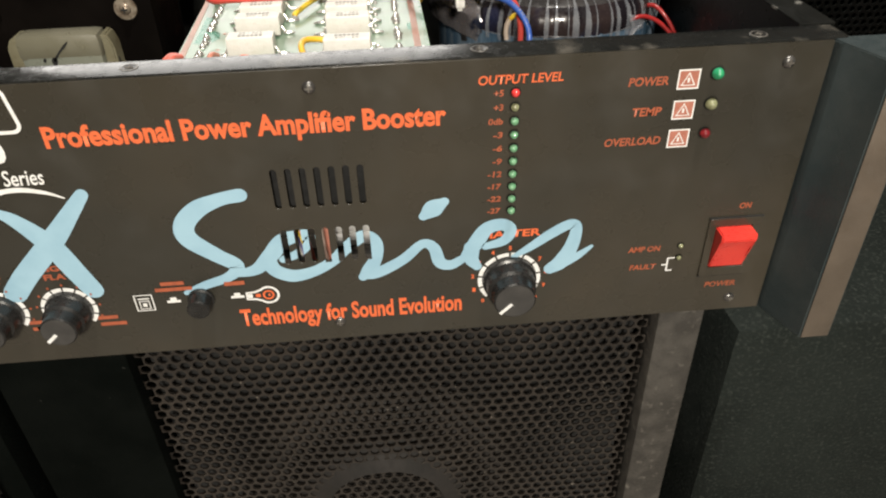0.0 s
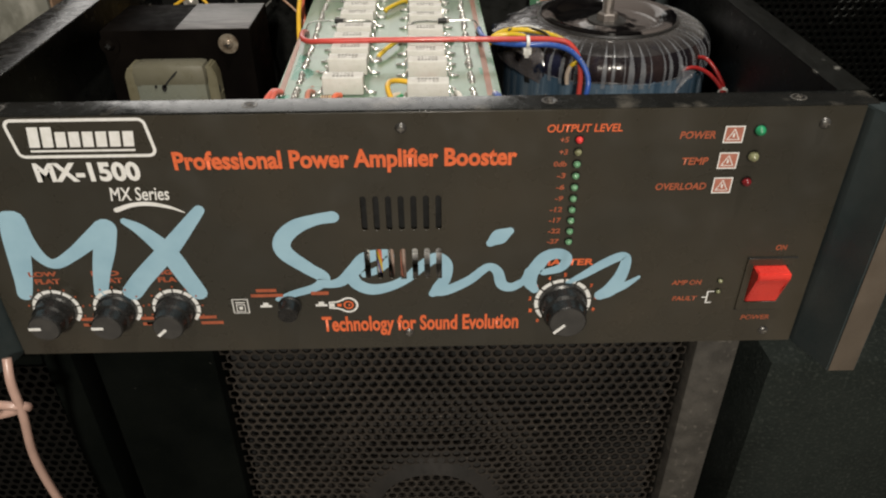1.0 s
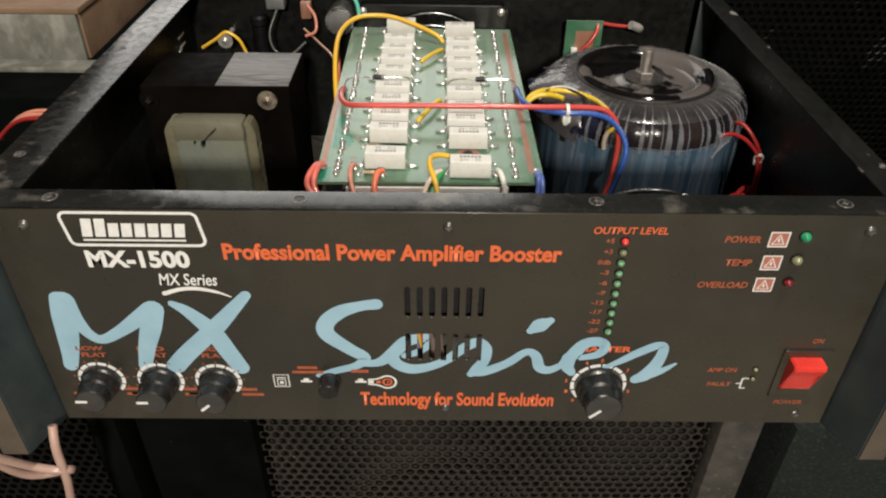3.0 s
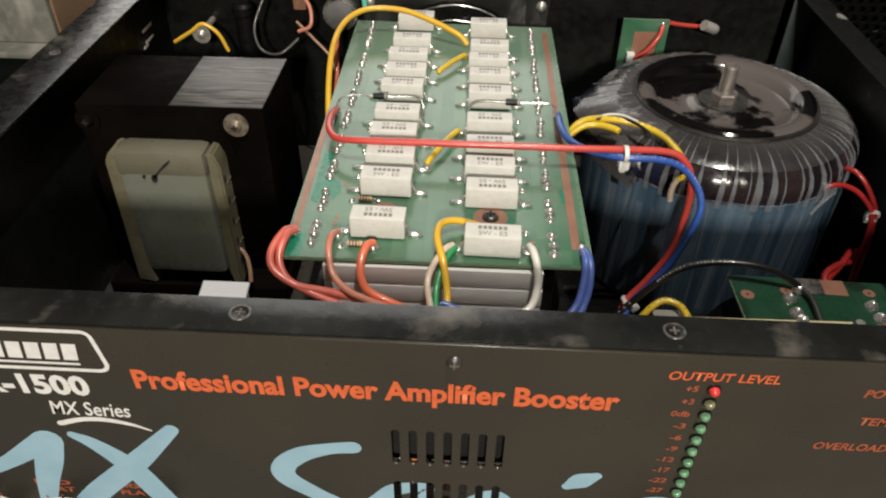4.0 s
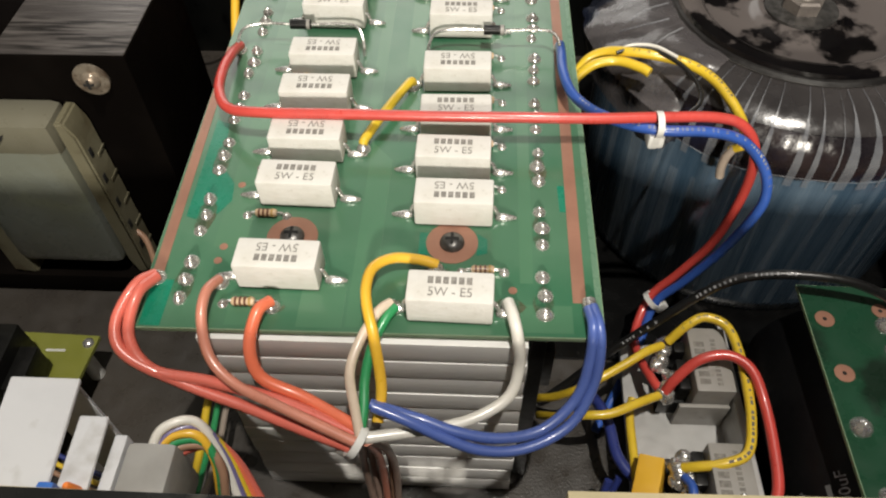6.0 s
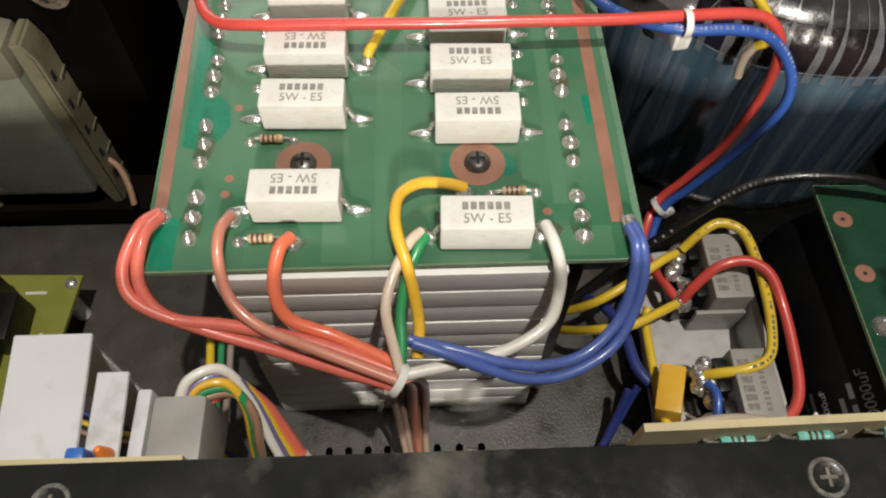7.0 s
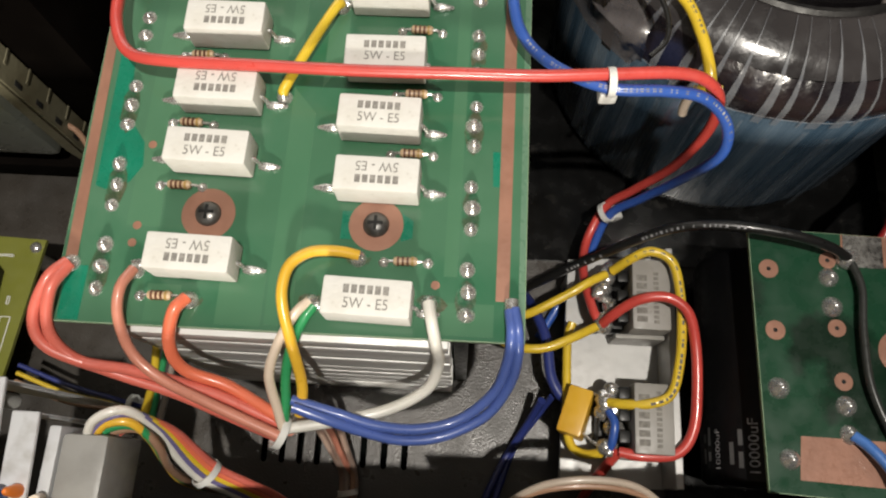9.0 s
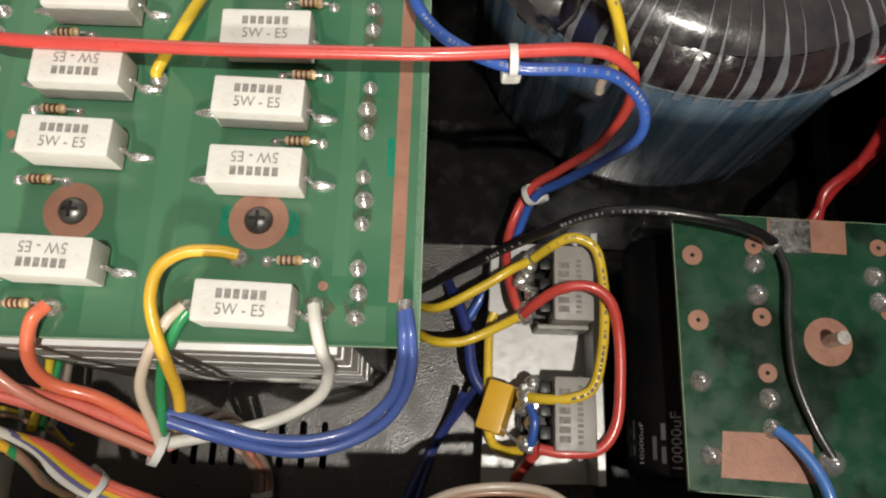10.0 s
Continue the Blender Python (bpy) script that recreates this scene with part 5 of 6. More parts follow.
def rectifier(y0, y1):
    ob = thing("bridge_rectifier", "grey bridge rectifier with soldered lugs, on the plate", "rectifier", group="bridge rectifiers", at=(100, (y0 + y1) / 2, 27))
    part("body", add_box(B(), (94.2, y0, 27.1), (107.3, y1, 50.0), 0.9), GREY_PART, ob, "grey moulded body")
    part("dark_base", add_box(B(), (84.6, y0 + 2.5, 27.1), (94.0, y1 - 2.5, 36.0), 0.7), BLACK_PLASTIC, ob)
    for k in range(3):
        part("dark_step", add_box(B(), (90.2, y0 + 3.4 + 7.2 * k, 36.2), (94.0, y0 + 7.6 + 7.2 * k, 45.0), 0.5), BLACK_PLASTIC, ob)
    part("end_flange", add_box(B(), (90.0, y0 - 1.6, 27.1), (107.2, y0 - 0.1, 41.0), 0.4), GREY_PART, ob)
    # plain bars in place of the printed type
    for k in range(6):
        y = y0 + 2.6 + 2.9 * k
        part("print_bar", slab([(95.6, y), (99.2, y), (99.2, y + 2.1), (95.6, y + 2.1)], 50.02, 50.06), FAINT_INK, ob)
    for k in range(11):
        y = y0 + 2.2 + 1.7 * k
        part("print_bar", slab([(101.4, y), (103.2, y), (103.2, y + 1.15), (101.4, y + 1.15)], 50.02, 50.06), FAINT_INK, ob)
    for k in range(4):
        y = y0 + 2.0 + k * (y1 - y0 - 4) / 3
        part("lug", add_box(B(), (85.2 + (k % 2) * 3, y - 1.4, 37.6), (86.6 + (k % 2) * 3, y + 1.4, 43.6), 0.2), STEEL, ob)
        part("solder_joint", add_dome(B(), (86.0 + (k % 2) * 2.4, y, 41.0), 2.9, 3.6, 12, 4), SOLDER, ob)
    return ob


upper_rect, lower_rect = rectifier(87.5, 112.5), rectifier(46.5, 69.5)
for x, y, z, r in ((86.6, 63.4, 42.0, 3.6), (88.6, 60.6, 41.0, 3.2), (85.4, 60.2, 40.4, 2.8), (87.6, 48.2, 42.2, 2.8), (86.4, 107.2, 43.0, 3.0), (84.4, 101.6, 41.4, 2.8), (88.2, 97.6, 41.0, 2.4), (85.2, 90.6, 42.4, 3.1), (90.6, 54.4, 40.6, 2.3)):
    lump = B()
    bmesh.ops.create_icosphere(lump, subdivisions=3, radius=r * MM, matrix=Matrix.Translation(mv((x, y, z))) @ Matrix.Diagonal((1.0, 1.15, 0.85, 1)))
    for v in lump.verts:
        v.co += (v.co - mv((x, y, z))) * 0.35 * noise.noise(v.co * 420)
    part("solder_lump", lump, SOLDER, upper_rect if y > 80 else lower_rect, "heavy shiny solder lump")
# Black sheet added to darken the floor beside the rectifier plate.
sheet = thing("black_floor_sheet", "glossy black sheet on the floor under the large capacitor", "sheet", bm=slab(round_rect(115, 206.5, 28, 122, 5), 6.1, 7.2), material=BLACK_SHEET)
film_cap = thing("film_capacitor", "yellow box film capacitor soldered across the rectifier", "capacitor", at=(77, 60, 27))
m = Matrix.Translation(mv((77.2, 59.6, 36))) @ pose(0, 0, 0, 0, -14, -17)
part("body", add_box(B(), (-4.2, -8.2, -7), (4.2, 8.2, 6), 0.8, m), surf("yellow_capacitor_case", (0.70, 0.40, 0.03), 0.4, c2=(0.62, 0.34, 0.03), scale=60, coat=0.2), film_cap)
part("lead", add_tube(B(), [(79, 64, 38), (83, 66, 40), (86, 64, 42)], 0.5, 6), SOLDER, film_cap)
part("lead", add_tube(B(), [(78, 54, 38), (82, 50, 40), (86, 48, 42)], 0.5, 6), SOLDER, film_cap)

# ---- supply board on its capacitors ----
supply = thing("supply_board", "dark green supply board with copper rings, on a black capacitor", "circuit board", at=(165, 78, 66))
SZ = 68.0
part("board_core", slab([(129.2, 37.0), (204.6, 34.0), (206.2, 117.5), (128.0, 119.6)], SZ - 1.6, SZ - 0.2), BOARD_EDGE, supply)
part("solder_mask", slab([(129.4, 37.2), (204.4, 34.2), (206.0, 117.3), (128.2, 119.4)], SZ - 0.2, SZ), BOARD_DARK, supply, "dark green solder mask")
for x, y, r in ((133.7, 105.8, 3.1), (134.4, 85.8, 3.1), (153.5, 87.4, 2.8), (153.9, 70.8, 2.8), (152.6, 109.5, 2.7), (172.6, 80.6, 7.2), (191, 110, 2.7), (192, 90, 2.8)):
    ob = part("copper_ring", add_lathe(B(), [(0, 0.02), (r, 0.02), (r, 0.13), (0, 0.14)], (x, y, SZ), 24), COPPER, supply, "bare copper ring")
    if r < 5:
        part("ring_hole", add_lathe(B(), [(0, 0.16), (0.7, 0.16), (0.7, 0.17), (0, 0.18)], (x, y, SZ), 10), VOID, ob)
part("copper_patch", slab([(138.4, 41.0), (165, 40.0), (165.2, 53.5), (139.6, 53.8)], SZ, SZ + 0.12), COPPER, supply, "bare copper pour")
part("copper_patch", slab([(157, 108.5), (181, 107.5), (181.5, 118), (157.5, 118.6)], SZ, SZ + 0.12), COPPER, supply, "bare copper pour")
part("tinned_patch", slab([(157.5, 107.8), (170, 107.4), (170.4, 118), (158, 118.4)], SZ + 0.12, SZ + 0.5), CHROME_DULL, supply)
for x, y, s in ((134.1, 67.8, 1.7), (135.8, 46.8, 1.6), (152.4, 103.8, 1.6), (152.6, 94.2, 1.7), (153.9, 63.4, 1.6), (154.0, 54.9, 1.5), (160.4, 110.6, 1.4), (170.0, 46.0, 2.0), (188.6, 101, 1.6), (189.4, 93.0, 1.6)):
    ob = part("solder_joint", joint, SOLDER, supply)
    ob.location, ob.scale = mv((x, y, SZ)), (s, s, s * 0.9)
sb = part("fixing_bolt", add_cyl(B(), (172.6, 80.6, SZ), (172.6, 80.6, SZ + 9), 2.0), STEEL, supply, "zinc bolt end through the board")
CX, CZ, CR = 148.5, 34.8, 27.4
cap = thing("electrolytic_capacitor", "large black electrolytic capacitor with white print, lying under the supply board", "capacitor", at=(CX, 78, 7.2))
ALONG = Euler((radians(-90), 0, 0)).to_matrix().to_4x4()
part("sleeve", add_lathe(B(), [(22, 0.4), (CR - 1.5, 0), (CR, 1.6), (CR, 76), (CR - 1.2, 78.4), (CR - 5, 79.2), (0, 79.2)], (CX, 38.5, CZ), 56, ALONG), BLACK_SLEEVE, cap)
part("end_disc", add_lathe(B(), [(0, 1.4), (21.6, 1.2), (22, 0.6)], (CX, 38.5, CZ), 40, ALONG), BLACK_PLASTIC, cap, "black end disc with rolled edge")
for s, a0, half, tall, y0 in (("10000uF", 128, 8.4, 3.4, 51.0), ("10000uF", 158, 6.4, 2.2, 50.0)):
    me = text_mesh("print", s, (0, 0, 0), (1, 0, 0), (0, 1, 0), -half, half, 0, tall, WORN_INK, 0.0, 0)
    for p in me.vertices:
        a = radians(a0) + p.co.y / MM / CR
        p.co = mv((CX + (CR + 0.1) * math.cos(a), y0 + p.co.x / MM, CZ + (CR + 0.1) * math.sin(a)))
    part("print", me, WORN_INK, cap, "white capacity print")
for a0, y0, y1 in ((139, 44, 49), (139, 51, 56), (146, 45, 52), (168, 46, 49), (168, 51, 57), (175, 45, 50), (175, 52, 55)):
    bm = B()
    quad = [bm.verts.new(mv((CX + (CR + 0.1) * math.cos(radians(a)), y, CZ + (CR + 0.1) * math.sin(radians(a))))) for a, y in ((a0, y0), (a0, y1), (a0 + 3.4, y1), (a0 + 3.4, y0))]
    bm.faces.new(quad)
    part("print_bar", bm, GREY_DARK, cap)
for x, y in ((196, 40), (197, 112)):
    part("spacer", add_cyl(B(), (x, y, 7.2), (x, y, SZ - 1.7), 3.2), NYLON, supply)

# ---- level meter board behind the panel ----
meter = thing("meter_board", "cream level meter board with turquoise resistors behind the front panel", "circuit board", at=(85, 24, 80))
part("board", slab([(38, 20.5), (128, 22.0), (128, 23.6), (38, 22.1)], 60, 131.0), BOARD_CREAM, meter)
for k, (x, z) in enumerate(((58, 124), (73, 125), (90, 125.5), (100, 123), (66, 117), (108, 125))):
    bm = add_lathe(B(), [(0, -3.4), (1.0, -3.4), (1.4, -2.6), (1.15, -1.6), (1.15, 1.6), (1.4, 2.6), (1.0, 3.4), (0, 3.4)], (x, 19.0 + 0.016 * x, z), 12, Euler((0, radians(90), 0)).to_matrix().to_4x4())
    rs = part("small_resistor", bm, TEAL_RES, meter, "turquoise banded resistor")
    part("lead", add_tube(B(), [(x - 7, 20.6 + 0.016 * x, z), (x - 5, 19.0 + 0.016 * x, z), (x + 5, 19.0 + 0.016 * x, z), (x + 7, 20.6 + 0.016 * x, z)], 0.35, 6), SOLDER, rs)
    for q in (-1.2, 0, 1.2):
        part("colour_band", add_lathe(B(), [(1.1, q - 0.25), (1.45, q - 0.2), (1.45, q + 0.2), (1.1, q + 0.25)], (x, 19.0 + 0.016 * x, z), 12, Euler((0, radians(90), 0)).to_matrix().to_4x4()), BAND_BROWN, rs)
part("small_resistor", add_lathe(B(), [(0, -4), (1.6, -3.8), (2.2, -2.6), (1.8, -1.2), (1.8, 1.2), (2.2, 2.6), (1.6, 3.8), (0, 4)], (88.9, 26.8, 93.5), 12, Euler((0, radians(90), 0)).to_matrix().to_4x4()), TEAL_RES, meter, "turquoise banded resistor")
part("lead", add_tube(B(), [(82.9, 23.4, 91.5), (84.9, 26.6, 93.5), (92.9, 26.6, 93.5), (94.9, 23.6, 91.5)], 0.4, 6), SOLDER, meter)
for k in range(26):
    part("solder_point", add_dome(B(), (44 + 3.2 * k + rng.uniform(-1, 1), 23.3 - 0.016 * (85 - 44 - 3.2 * k), 117 + rng.uniform(-8, 11)), rng.uniform(0.7, 1.3), 1.4, 8, 3, (0, 1, 0)), SOLDER, meter)
part("solder_blob", add_dome(B(), (112, 23.2, 130.8), 2.2, 2.4), SOLDER, meter)

# ---- tone board, pots and screens behind the left of the panel ----
tone = thing("tone_board", "cream tone control board standing behind the front panel", "circuit board", at=(-120, 20, 80))
part("board", slab([(-196, 19.4), (-50, 18.8), (-50, 20.4), (-196, 21.0)], 50, 125.4), BOARD_CREAM, tone)
screen = thing("metal_screen", "white sheet metal screen standing beside the potentiometers", "screen", at=(-88, 35, 100))
part("sheet", slab([(-98.0, 53.6), (-80.0, 53.6), (-77.6, 22.4), (-95.2, 22.4)], 108.6, 110.0, 0.3), WHITE_SHEET, screen)
part("sheet", slab([(-96.0, 52.2), (-81.2, 52.2), (-81.2, 53.2), (-96.0, 53.2)], 40, 108.5, 0.2), WHITE_SHEET, screen)
step = thing("metal_screen", "narrow pale sheet metal screen beside the wider one", "screen", at=(-72, 34, 100))
part("sheet", slab([(-79.0, 45.6), (-71.6, 45.6), (-70.4, 22.4), (-78.0, 22.4)], 104.5, 105.8, 0.3), WHITE_SHEET, step)
part("sheet", slab([(-78.4, 44.4), (-72.4, 44.4), (-72.4, 45.4), (-78.4, 45.4)], 60, 104.4, 0.2), WHITE_SHEET, step)
pot = thing("potentiometer", "grey boxed potentiometer with ribbon wires at its back", "potentiometer", at=(-60, 32, 80))
part("body", add_box(B(), (-66.6, 22.0, 80), (-54.0, 41.0, 102), 1.8), POT_GREY, pot, "light grey moulded box")
for k in range(5):
    part("rib", add_box(B(), (-65.0 + 2.3 * k, 40.6, 86), (-64.0 + 2.3 * k, 41.8, 96), 0.3), POT_GREY, pot)
part("cap", add_box(B(), (-70.4, 22.0, 86), (-67.0, 42.6, 102), 0.8), WHITE_SHEET, pot)
part("pin", add_cyl(B(), (-69.4, 24, 100), (-67.6, 24, 107), 1.9, 1.4), W_CREAM, pot)
blue_comp = thing("box_capacitor", "tiny blue box capacitor beside the screens", "capacitor", at=(-77.7, 26, 98))
part("body", add_box(B(), (-79.0, 23.2, 104.5), (-74.8, 26.4, 113.0), 1.2), surf("blue_dip_coat", (0.03, 0.12, 0.42), 0.35, scale=80, coat=0.3), blue_comp)
part("lead", add_tube(B(), [(-75.0, 24.3, 106), (-75.2, 23, 103), (-75.4, 21.4, 100)], 0.4, 6), SOLDER, blue_comp)
cone_cap = thing("twist_connector", "small orange twist-on connector beside the potentiometer", "connector", bm=add_lathe(B(), [(0, 0), (1.7, 0), (1.8, 1), (1.0, 5.5), (0.6, 6.2), (0, 6.4)], (-72.8, 26, 105.5), 14), material=surf("orange_cap_plastic", (0.75, 0.20, 0.03), 0.4, scale=80))
conn = thing("plug_connector", "orange plug connector on the tone board", "connector", at=(-111, 28, 96))
part("housing", add_box(B(), (-116, 21.2, 92), (-108, 32, 103), 0.8), surf("orange_plastic", (0.75, 0.22, 0.03), 0.45, scale=80), conn)
olive = thing("protection_board", "olive green protection board with a black relay, on the case floor", "circuit board", at=(-160, 80, 20))
part("board", slab([(-199, 48), (-135.5, 48), (-129.5, 115.4), (-197, 117.4)], 24.4, 26.0), BOARD_OLIVE, olive)
for x, y in ((-195, 54), (-140, 54), (-136, 109), (-192, 111)):
    part("spacer", add_cyl(B(), (x, y, 6.1), (x, y, 24.3), 3), NYLON, olive)
part("relay", add_box(B(), (-186, 72, 26.1), (-150, 108, 46), 1.2), BLACK_PLASTIC, olive, "black relay block")
part("relay", add_box(B(), (-150, 84, 26.1), (-143, 102, 40), 1.0), BLACK_PLASTIC, olive, "black relay block")
for pts in ([(-141.5, 70), (-137.6, 70), (-136.6, 84), (-140.4, 84)], [(-139.5, 89), (-138.6, 89), (-138.6, 92), (-139.5, 92)], [(-148.5, 108), (-141, 108), (-141, 108.6), (-148.5, 108.6)]):
    bm = B()
    n = len(pts)
    for k in range(n):
        a, b = Vector((*pts[k], 26.2)), Vector((*pts[(k + 1) % n], 26.2))
        add_tube(bm, [a, b], 0.22, 4, 1, False)
    part("silk_line", bm, WHITE_INK, olive)
part("silk_print", text_mesh("silk_print", "A1", (0, 0, 26.1), (0, 1, 0), (-1, 0, 0), 78.8, 82.8, 142.7, 145.5, WHITE_INK, 0.0, 0.05), WHITE_INK, olive)
for k in range(6):
    part("silk_bar", slab([(-144.9, 58.8 + 2.1 * k), (-142.3, 58.8 + 2.1 * k), (-142.3, 59.9 + 2.1 * k), (-144.9, 59.9 + 2.1 * k)], 26.02, 26.08), WORN_INK, olive)
part("solder_blob", add_dome(B(), (-133, 112, 26), 2.4, 1.6), SOLDER, olive)

# ---- small things at the back ----
fan = thing("cooling_fan", "black square cooling fan on the back wall", "fan", at=(-11, 312, 10))
part("housing", holed_plate("housing", round_rect(-70, 48, 12, 128.6, 6), [ring(-11, 71.5, 54, 40)], 14, Matrix.Translation((0, 317.6 * MM, 0)) @ UPRIGHT, BLACK_PLASTIC), BLACK_PLASTIC, fan)
part("hub", add_lathe(B(), [(0, -8), (19, -6), (20, -5), (20, 5), (0, 6)], (-11, 317.6, 71.5), 32, UPRIGHT), BLACK_PLASTIC, fan)
for k in range(7):
    bm = add_box(B(), (19, -0.8, -7), (52, 0.8, 7), 0.4, Matrix.Translation(mv((-11, 317.6, 71.5))) @ Euler((0, 2 * math.pi * k / 7, 0)).to_matrix().to_4x4() @ Euler((radians(38), 0, 0)).to_matrix().to_4x4())
    part("blade", bm, BLACK_PLASTIC, fan)
for r in (30, 42, 52):
    bm = B()
    add_tube(bm, [(-11 + r * math.cos(2 * math.pi * k / 40), 309.4, 71.5 + r * math.sin(2 * math.pi * k / 40)) for k in range(41)], 0.6, 6, 1, False)
    part("guard_ring", bm, CHROME_DULL, fan, "steel wire guard ring")
for x, z in ((44, 124), (-66, 124)):
    part("screw", add_dome(B(), (x, 310.6, z), 3.2, 2.2, 16, 4, (0, -1, 0)), STEEL, fan)
green_card = thing("small_board", "small upright green board with a red wire, near the back wall", "circuit board", at=(111, 330, 80))
part("board", slab([(96, 304), (125, 304), (125, 305.6), (96, 305.6)], 40, 120), BOARD, green_card)
part("copper_patch", slab([(104, 303.8), (119, 303.8), (119, 304), (104, 304)], 88, 112), COPPER, green_card)
part("white_connector", add_box(B(), (101, 299, 88), (106, 303.7, 99), 0.6), NYLON, green_card)
part("solder_joint", add_dome(B(), (121, 304, 117), 1.8, 1.8, 10, 4, (0, -1, 0)), SOLDER, green_card)
canister = thing("input_socket", "round chrome socket with tangled wires on the back wall", "socket", at=(-84, 300, 110))
part("shell", add_lathe(B(), [(0, 0), (9, 0), (10, 1), (10, 20), (11, 20), (11, 24), (0, 24)], (-84, 324, 119), 28, UPRIGHT), CHROME_DULL, canister)
part("collar", add_lathe(B(), [(6, 24), (9, 24.4), (9, 26), (4, 27), (0, 27)], (-84, 324, 119), 24, UPRIGHT), GREY_DARK, canister)
term = thing("terminal_block", "grey terminal block with copper ends on the back wall", "connector", at=(-120, 310, 110))
part("block", add_box(B(), (-140, 300, 128), (-126, 316, 136), 0.8), GREY_DARK, term)
part("copper_end", add_box(B(), (-114, 302, 120), (-106, 312, 133), 1.0), COPPER, term)
tall_cap = thing("electrolytic_capacitor", "slim black capacitor standing near the back wall", "capacitor", at=(-150, 312, 6))
part("sleeve", add_lathe(B(), [(0, 0), (6, 0), (6.4, 1.5), (6.4, 106), (7.2, 107), (7.2, 112), (5, 114), (0, 114)], (-150, 312, 6), 28), BLACK_SLEEVE, tall_cap)
lug = thing("earth_lug", "round earthing lug with a screw on the back wall", "lug", at=(-176, 300, 95))
part("ring", add_lathe(B(), [(2.2, 0), (6, 0), (6, 1.2), (2.2, 1.2)], (-176, 300, 103), 20, UPRIGHT), STEEL, lug)
part("screw", add_dome(B(), (-176, 299, 103), 3.2, 2.4, 16, 4, (0, -1, 0)), STEEL, lug)
part("post", add_cyl(B(), (-176, 300, 103), (-176, 325, 103), 2.2), STEEL, lug)
# Light from outside through the louvres, drawn as pale bars.
for y0, y1, z in ((283, 297, 110.0), (284, 297, 102.4), (280, 287, 100.4)):
    thing("vent_slot", "bright bar for light seen through a side wall louvre", "vent", kind="structure", bm=add_box(B(), (-207.6, y0, z - 0.9), (-207.0, y1, z + 0.9), 0.2), material=ALU)


# ---- things outside the case ----
crate = thing("metal_box", "pale stained metal box with a brown hardboard side, behind the case", "box", at=(-480, 520, 25))
part("front", add_box(B(), (-760, 450, 25), (-366, 456, 72), 1.5), GALV, crate, "stained pale metal front")
part("lid", add_box(B(), (-760, 450, 72.2), (-362, 800, 78), 1.0), PLYWOOD, crate, "dusty brown top")
part("side", add_box(B(), (-371, 456.2, 25), (-364, 800, 72), 1.0), PLYWOOD, crate, "brown hardboard side")
part("foot_rail", add_box(B(), (-760, 417, 25), (-346, 440, 30), 1.2), GALV, crate, "pale stained rail along the foot")
part("bottom", add_box(B(), (-760, 456.2, 25), (-371.2, 800, 30)), GALV, crate)
thing("equipment_case", "dark metal equipment case beside the amplifier", "case", bm=add_box(B(), (-760, 360, -558), (-345, 810, 24.6), 4), material=CARPET)


# ---- wires ----
def wire(label, pts, r, material, name="wire", group="", seg=10):
    """One insulated wire along points in millimetres."""
    return thing(name, label, "wire", group=group, bm=add_tube(B(), pts, r, seg), material=material)


LOOM = "wires of the front loom"
wire("salmon red wire from the board into the loom", [(-68.8, 84.4, 113), (-72, 79, 115), (-75.2, 69, 112), (-72, 62, 108), (-58, 57.6, 102), (-40, 53.0, 98), (-25, 48, 97), (-10, 43, 97)], 1.6, W_SALMON, group=LOOM)
wire("salmon red wire from the board into the loom", [(-68.2, 83.6, 113), (-70.6, 76, 115), (-71.4, 66, 110), (-65, 59.6, 104.5), (-50, 57.8, 102.6), (-30, 53.6, 100.6), (-10, 46.4, 98)], 1.6, W_SALMON, group=LOOM)
wire("faded pink wire from the board into the loom", [(-50.8, 83.2, 113), (-52.2, 77.4, 115.4), (-52.2, 70, 113.4), (-49.5, 62, 108), (-42, 56, 104.6), (-28, 50.2, 103), (-10, 43.4, 100.4)], 1.45, W_PINK, group=LOOM)
wire("orange red wire from the board into the loom", [(-35.2, 76.2, 113.6), (-37.6, 72, 114.6), (-38.9, 64, 110.4), (-36, 58.6, 104), (-25, 55.4, 100), (-10, 47.8, 99.2)], 1.7, W_ORANGE, group=LOOM)
wire("amber yellow wire arched over the board", [(8.4, 90, 113), (3.5, 90.4, 114.6), (-3.4, 89.4, 116.4), (-8.2, 85.6, 117.4), (-9.6, 80, 117.4), (-9.0, 74, 116.4), (-6.6, 66, 113.4), (-4.4, 56.5, 105), (-5.0, 49, 100.6)], 1.5, W_AMBER, group=LOOM)
wire("cream white wire into the loom", [(-3.2, 77, 113.4), (-6.2, 73.6, 114), (-10, 66, 112.6), (-12.2, 58, 109.4), (-10.4, 50, 103.4), (-9, 45, 100)], 1.35, W_CREAM, group=LOOM)
wire("green wire into the loom", [(-2.0, 76, 113), (-4.4, 72, 112.6), (-7.4, 65, 109.8), (-8.8, 58, 105.6), (-8.6, 51, 102.4), (-9.4, 44, 99)], 1.35, W_GREEN, group=LOOM)
wire("white wire looped into the loom", [(27.6, 78.2, 113.4), (28.8, 73, 114.6), (30.2, 67.2, 112), (30.8, 64, 104), (28, 58, 98.4), (18, 52.2, 96.6), (5, 48.4, 97.4), (-9, 45.4, 98.4)], 1.6, W_WHITE, group=LOOM)
wire("light blue wire looped into the loom", [(48.6, 77.4, 112.6), (49.2, 71, 113.4), (48.6, 64.6, 107.4), (45.6, 57.6, 100.2), (37, 50.6, 96.2), (26, 47.4, 97), (15, 47.6, 99.6), (6, 49.6, 101.8), (-7, 52.6, 103.4)], 1.45, W_LOOMBLUE, group=LOOM)
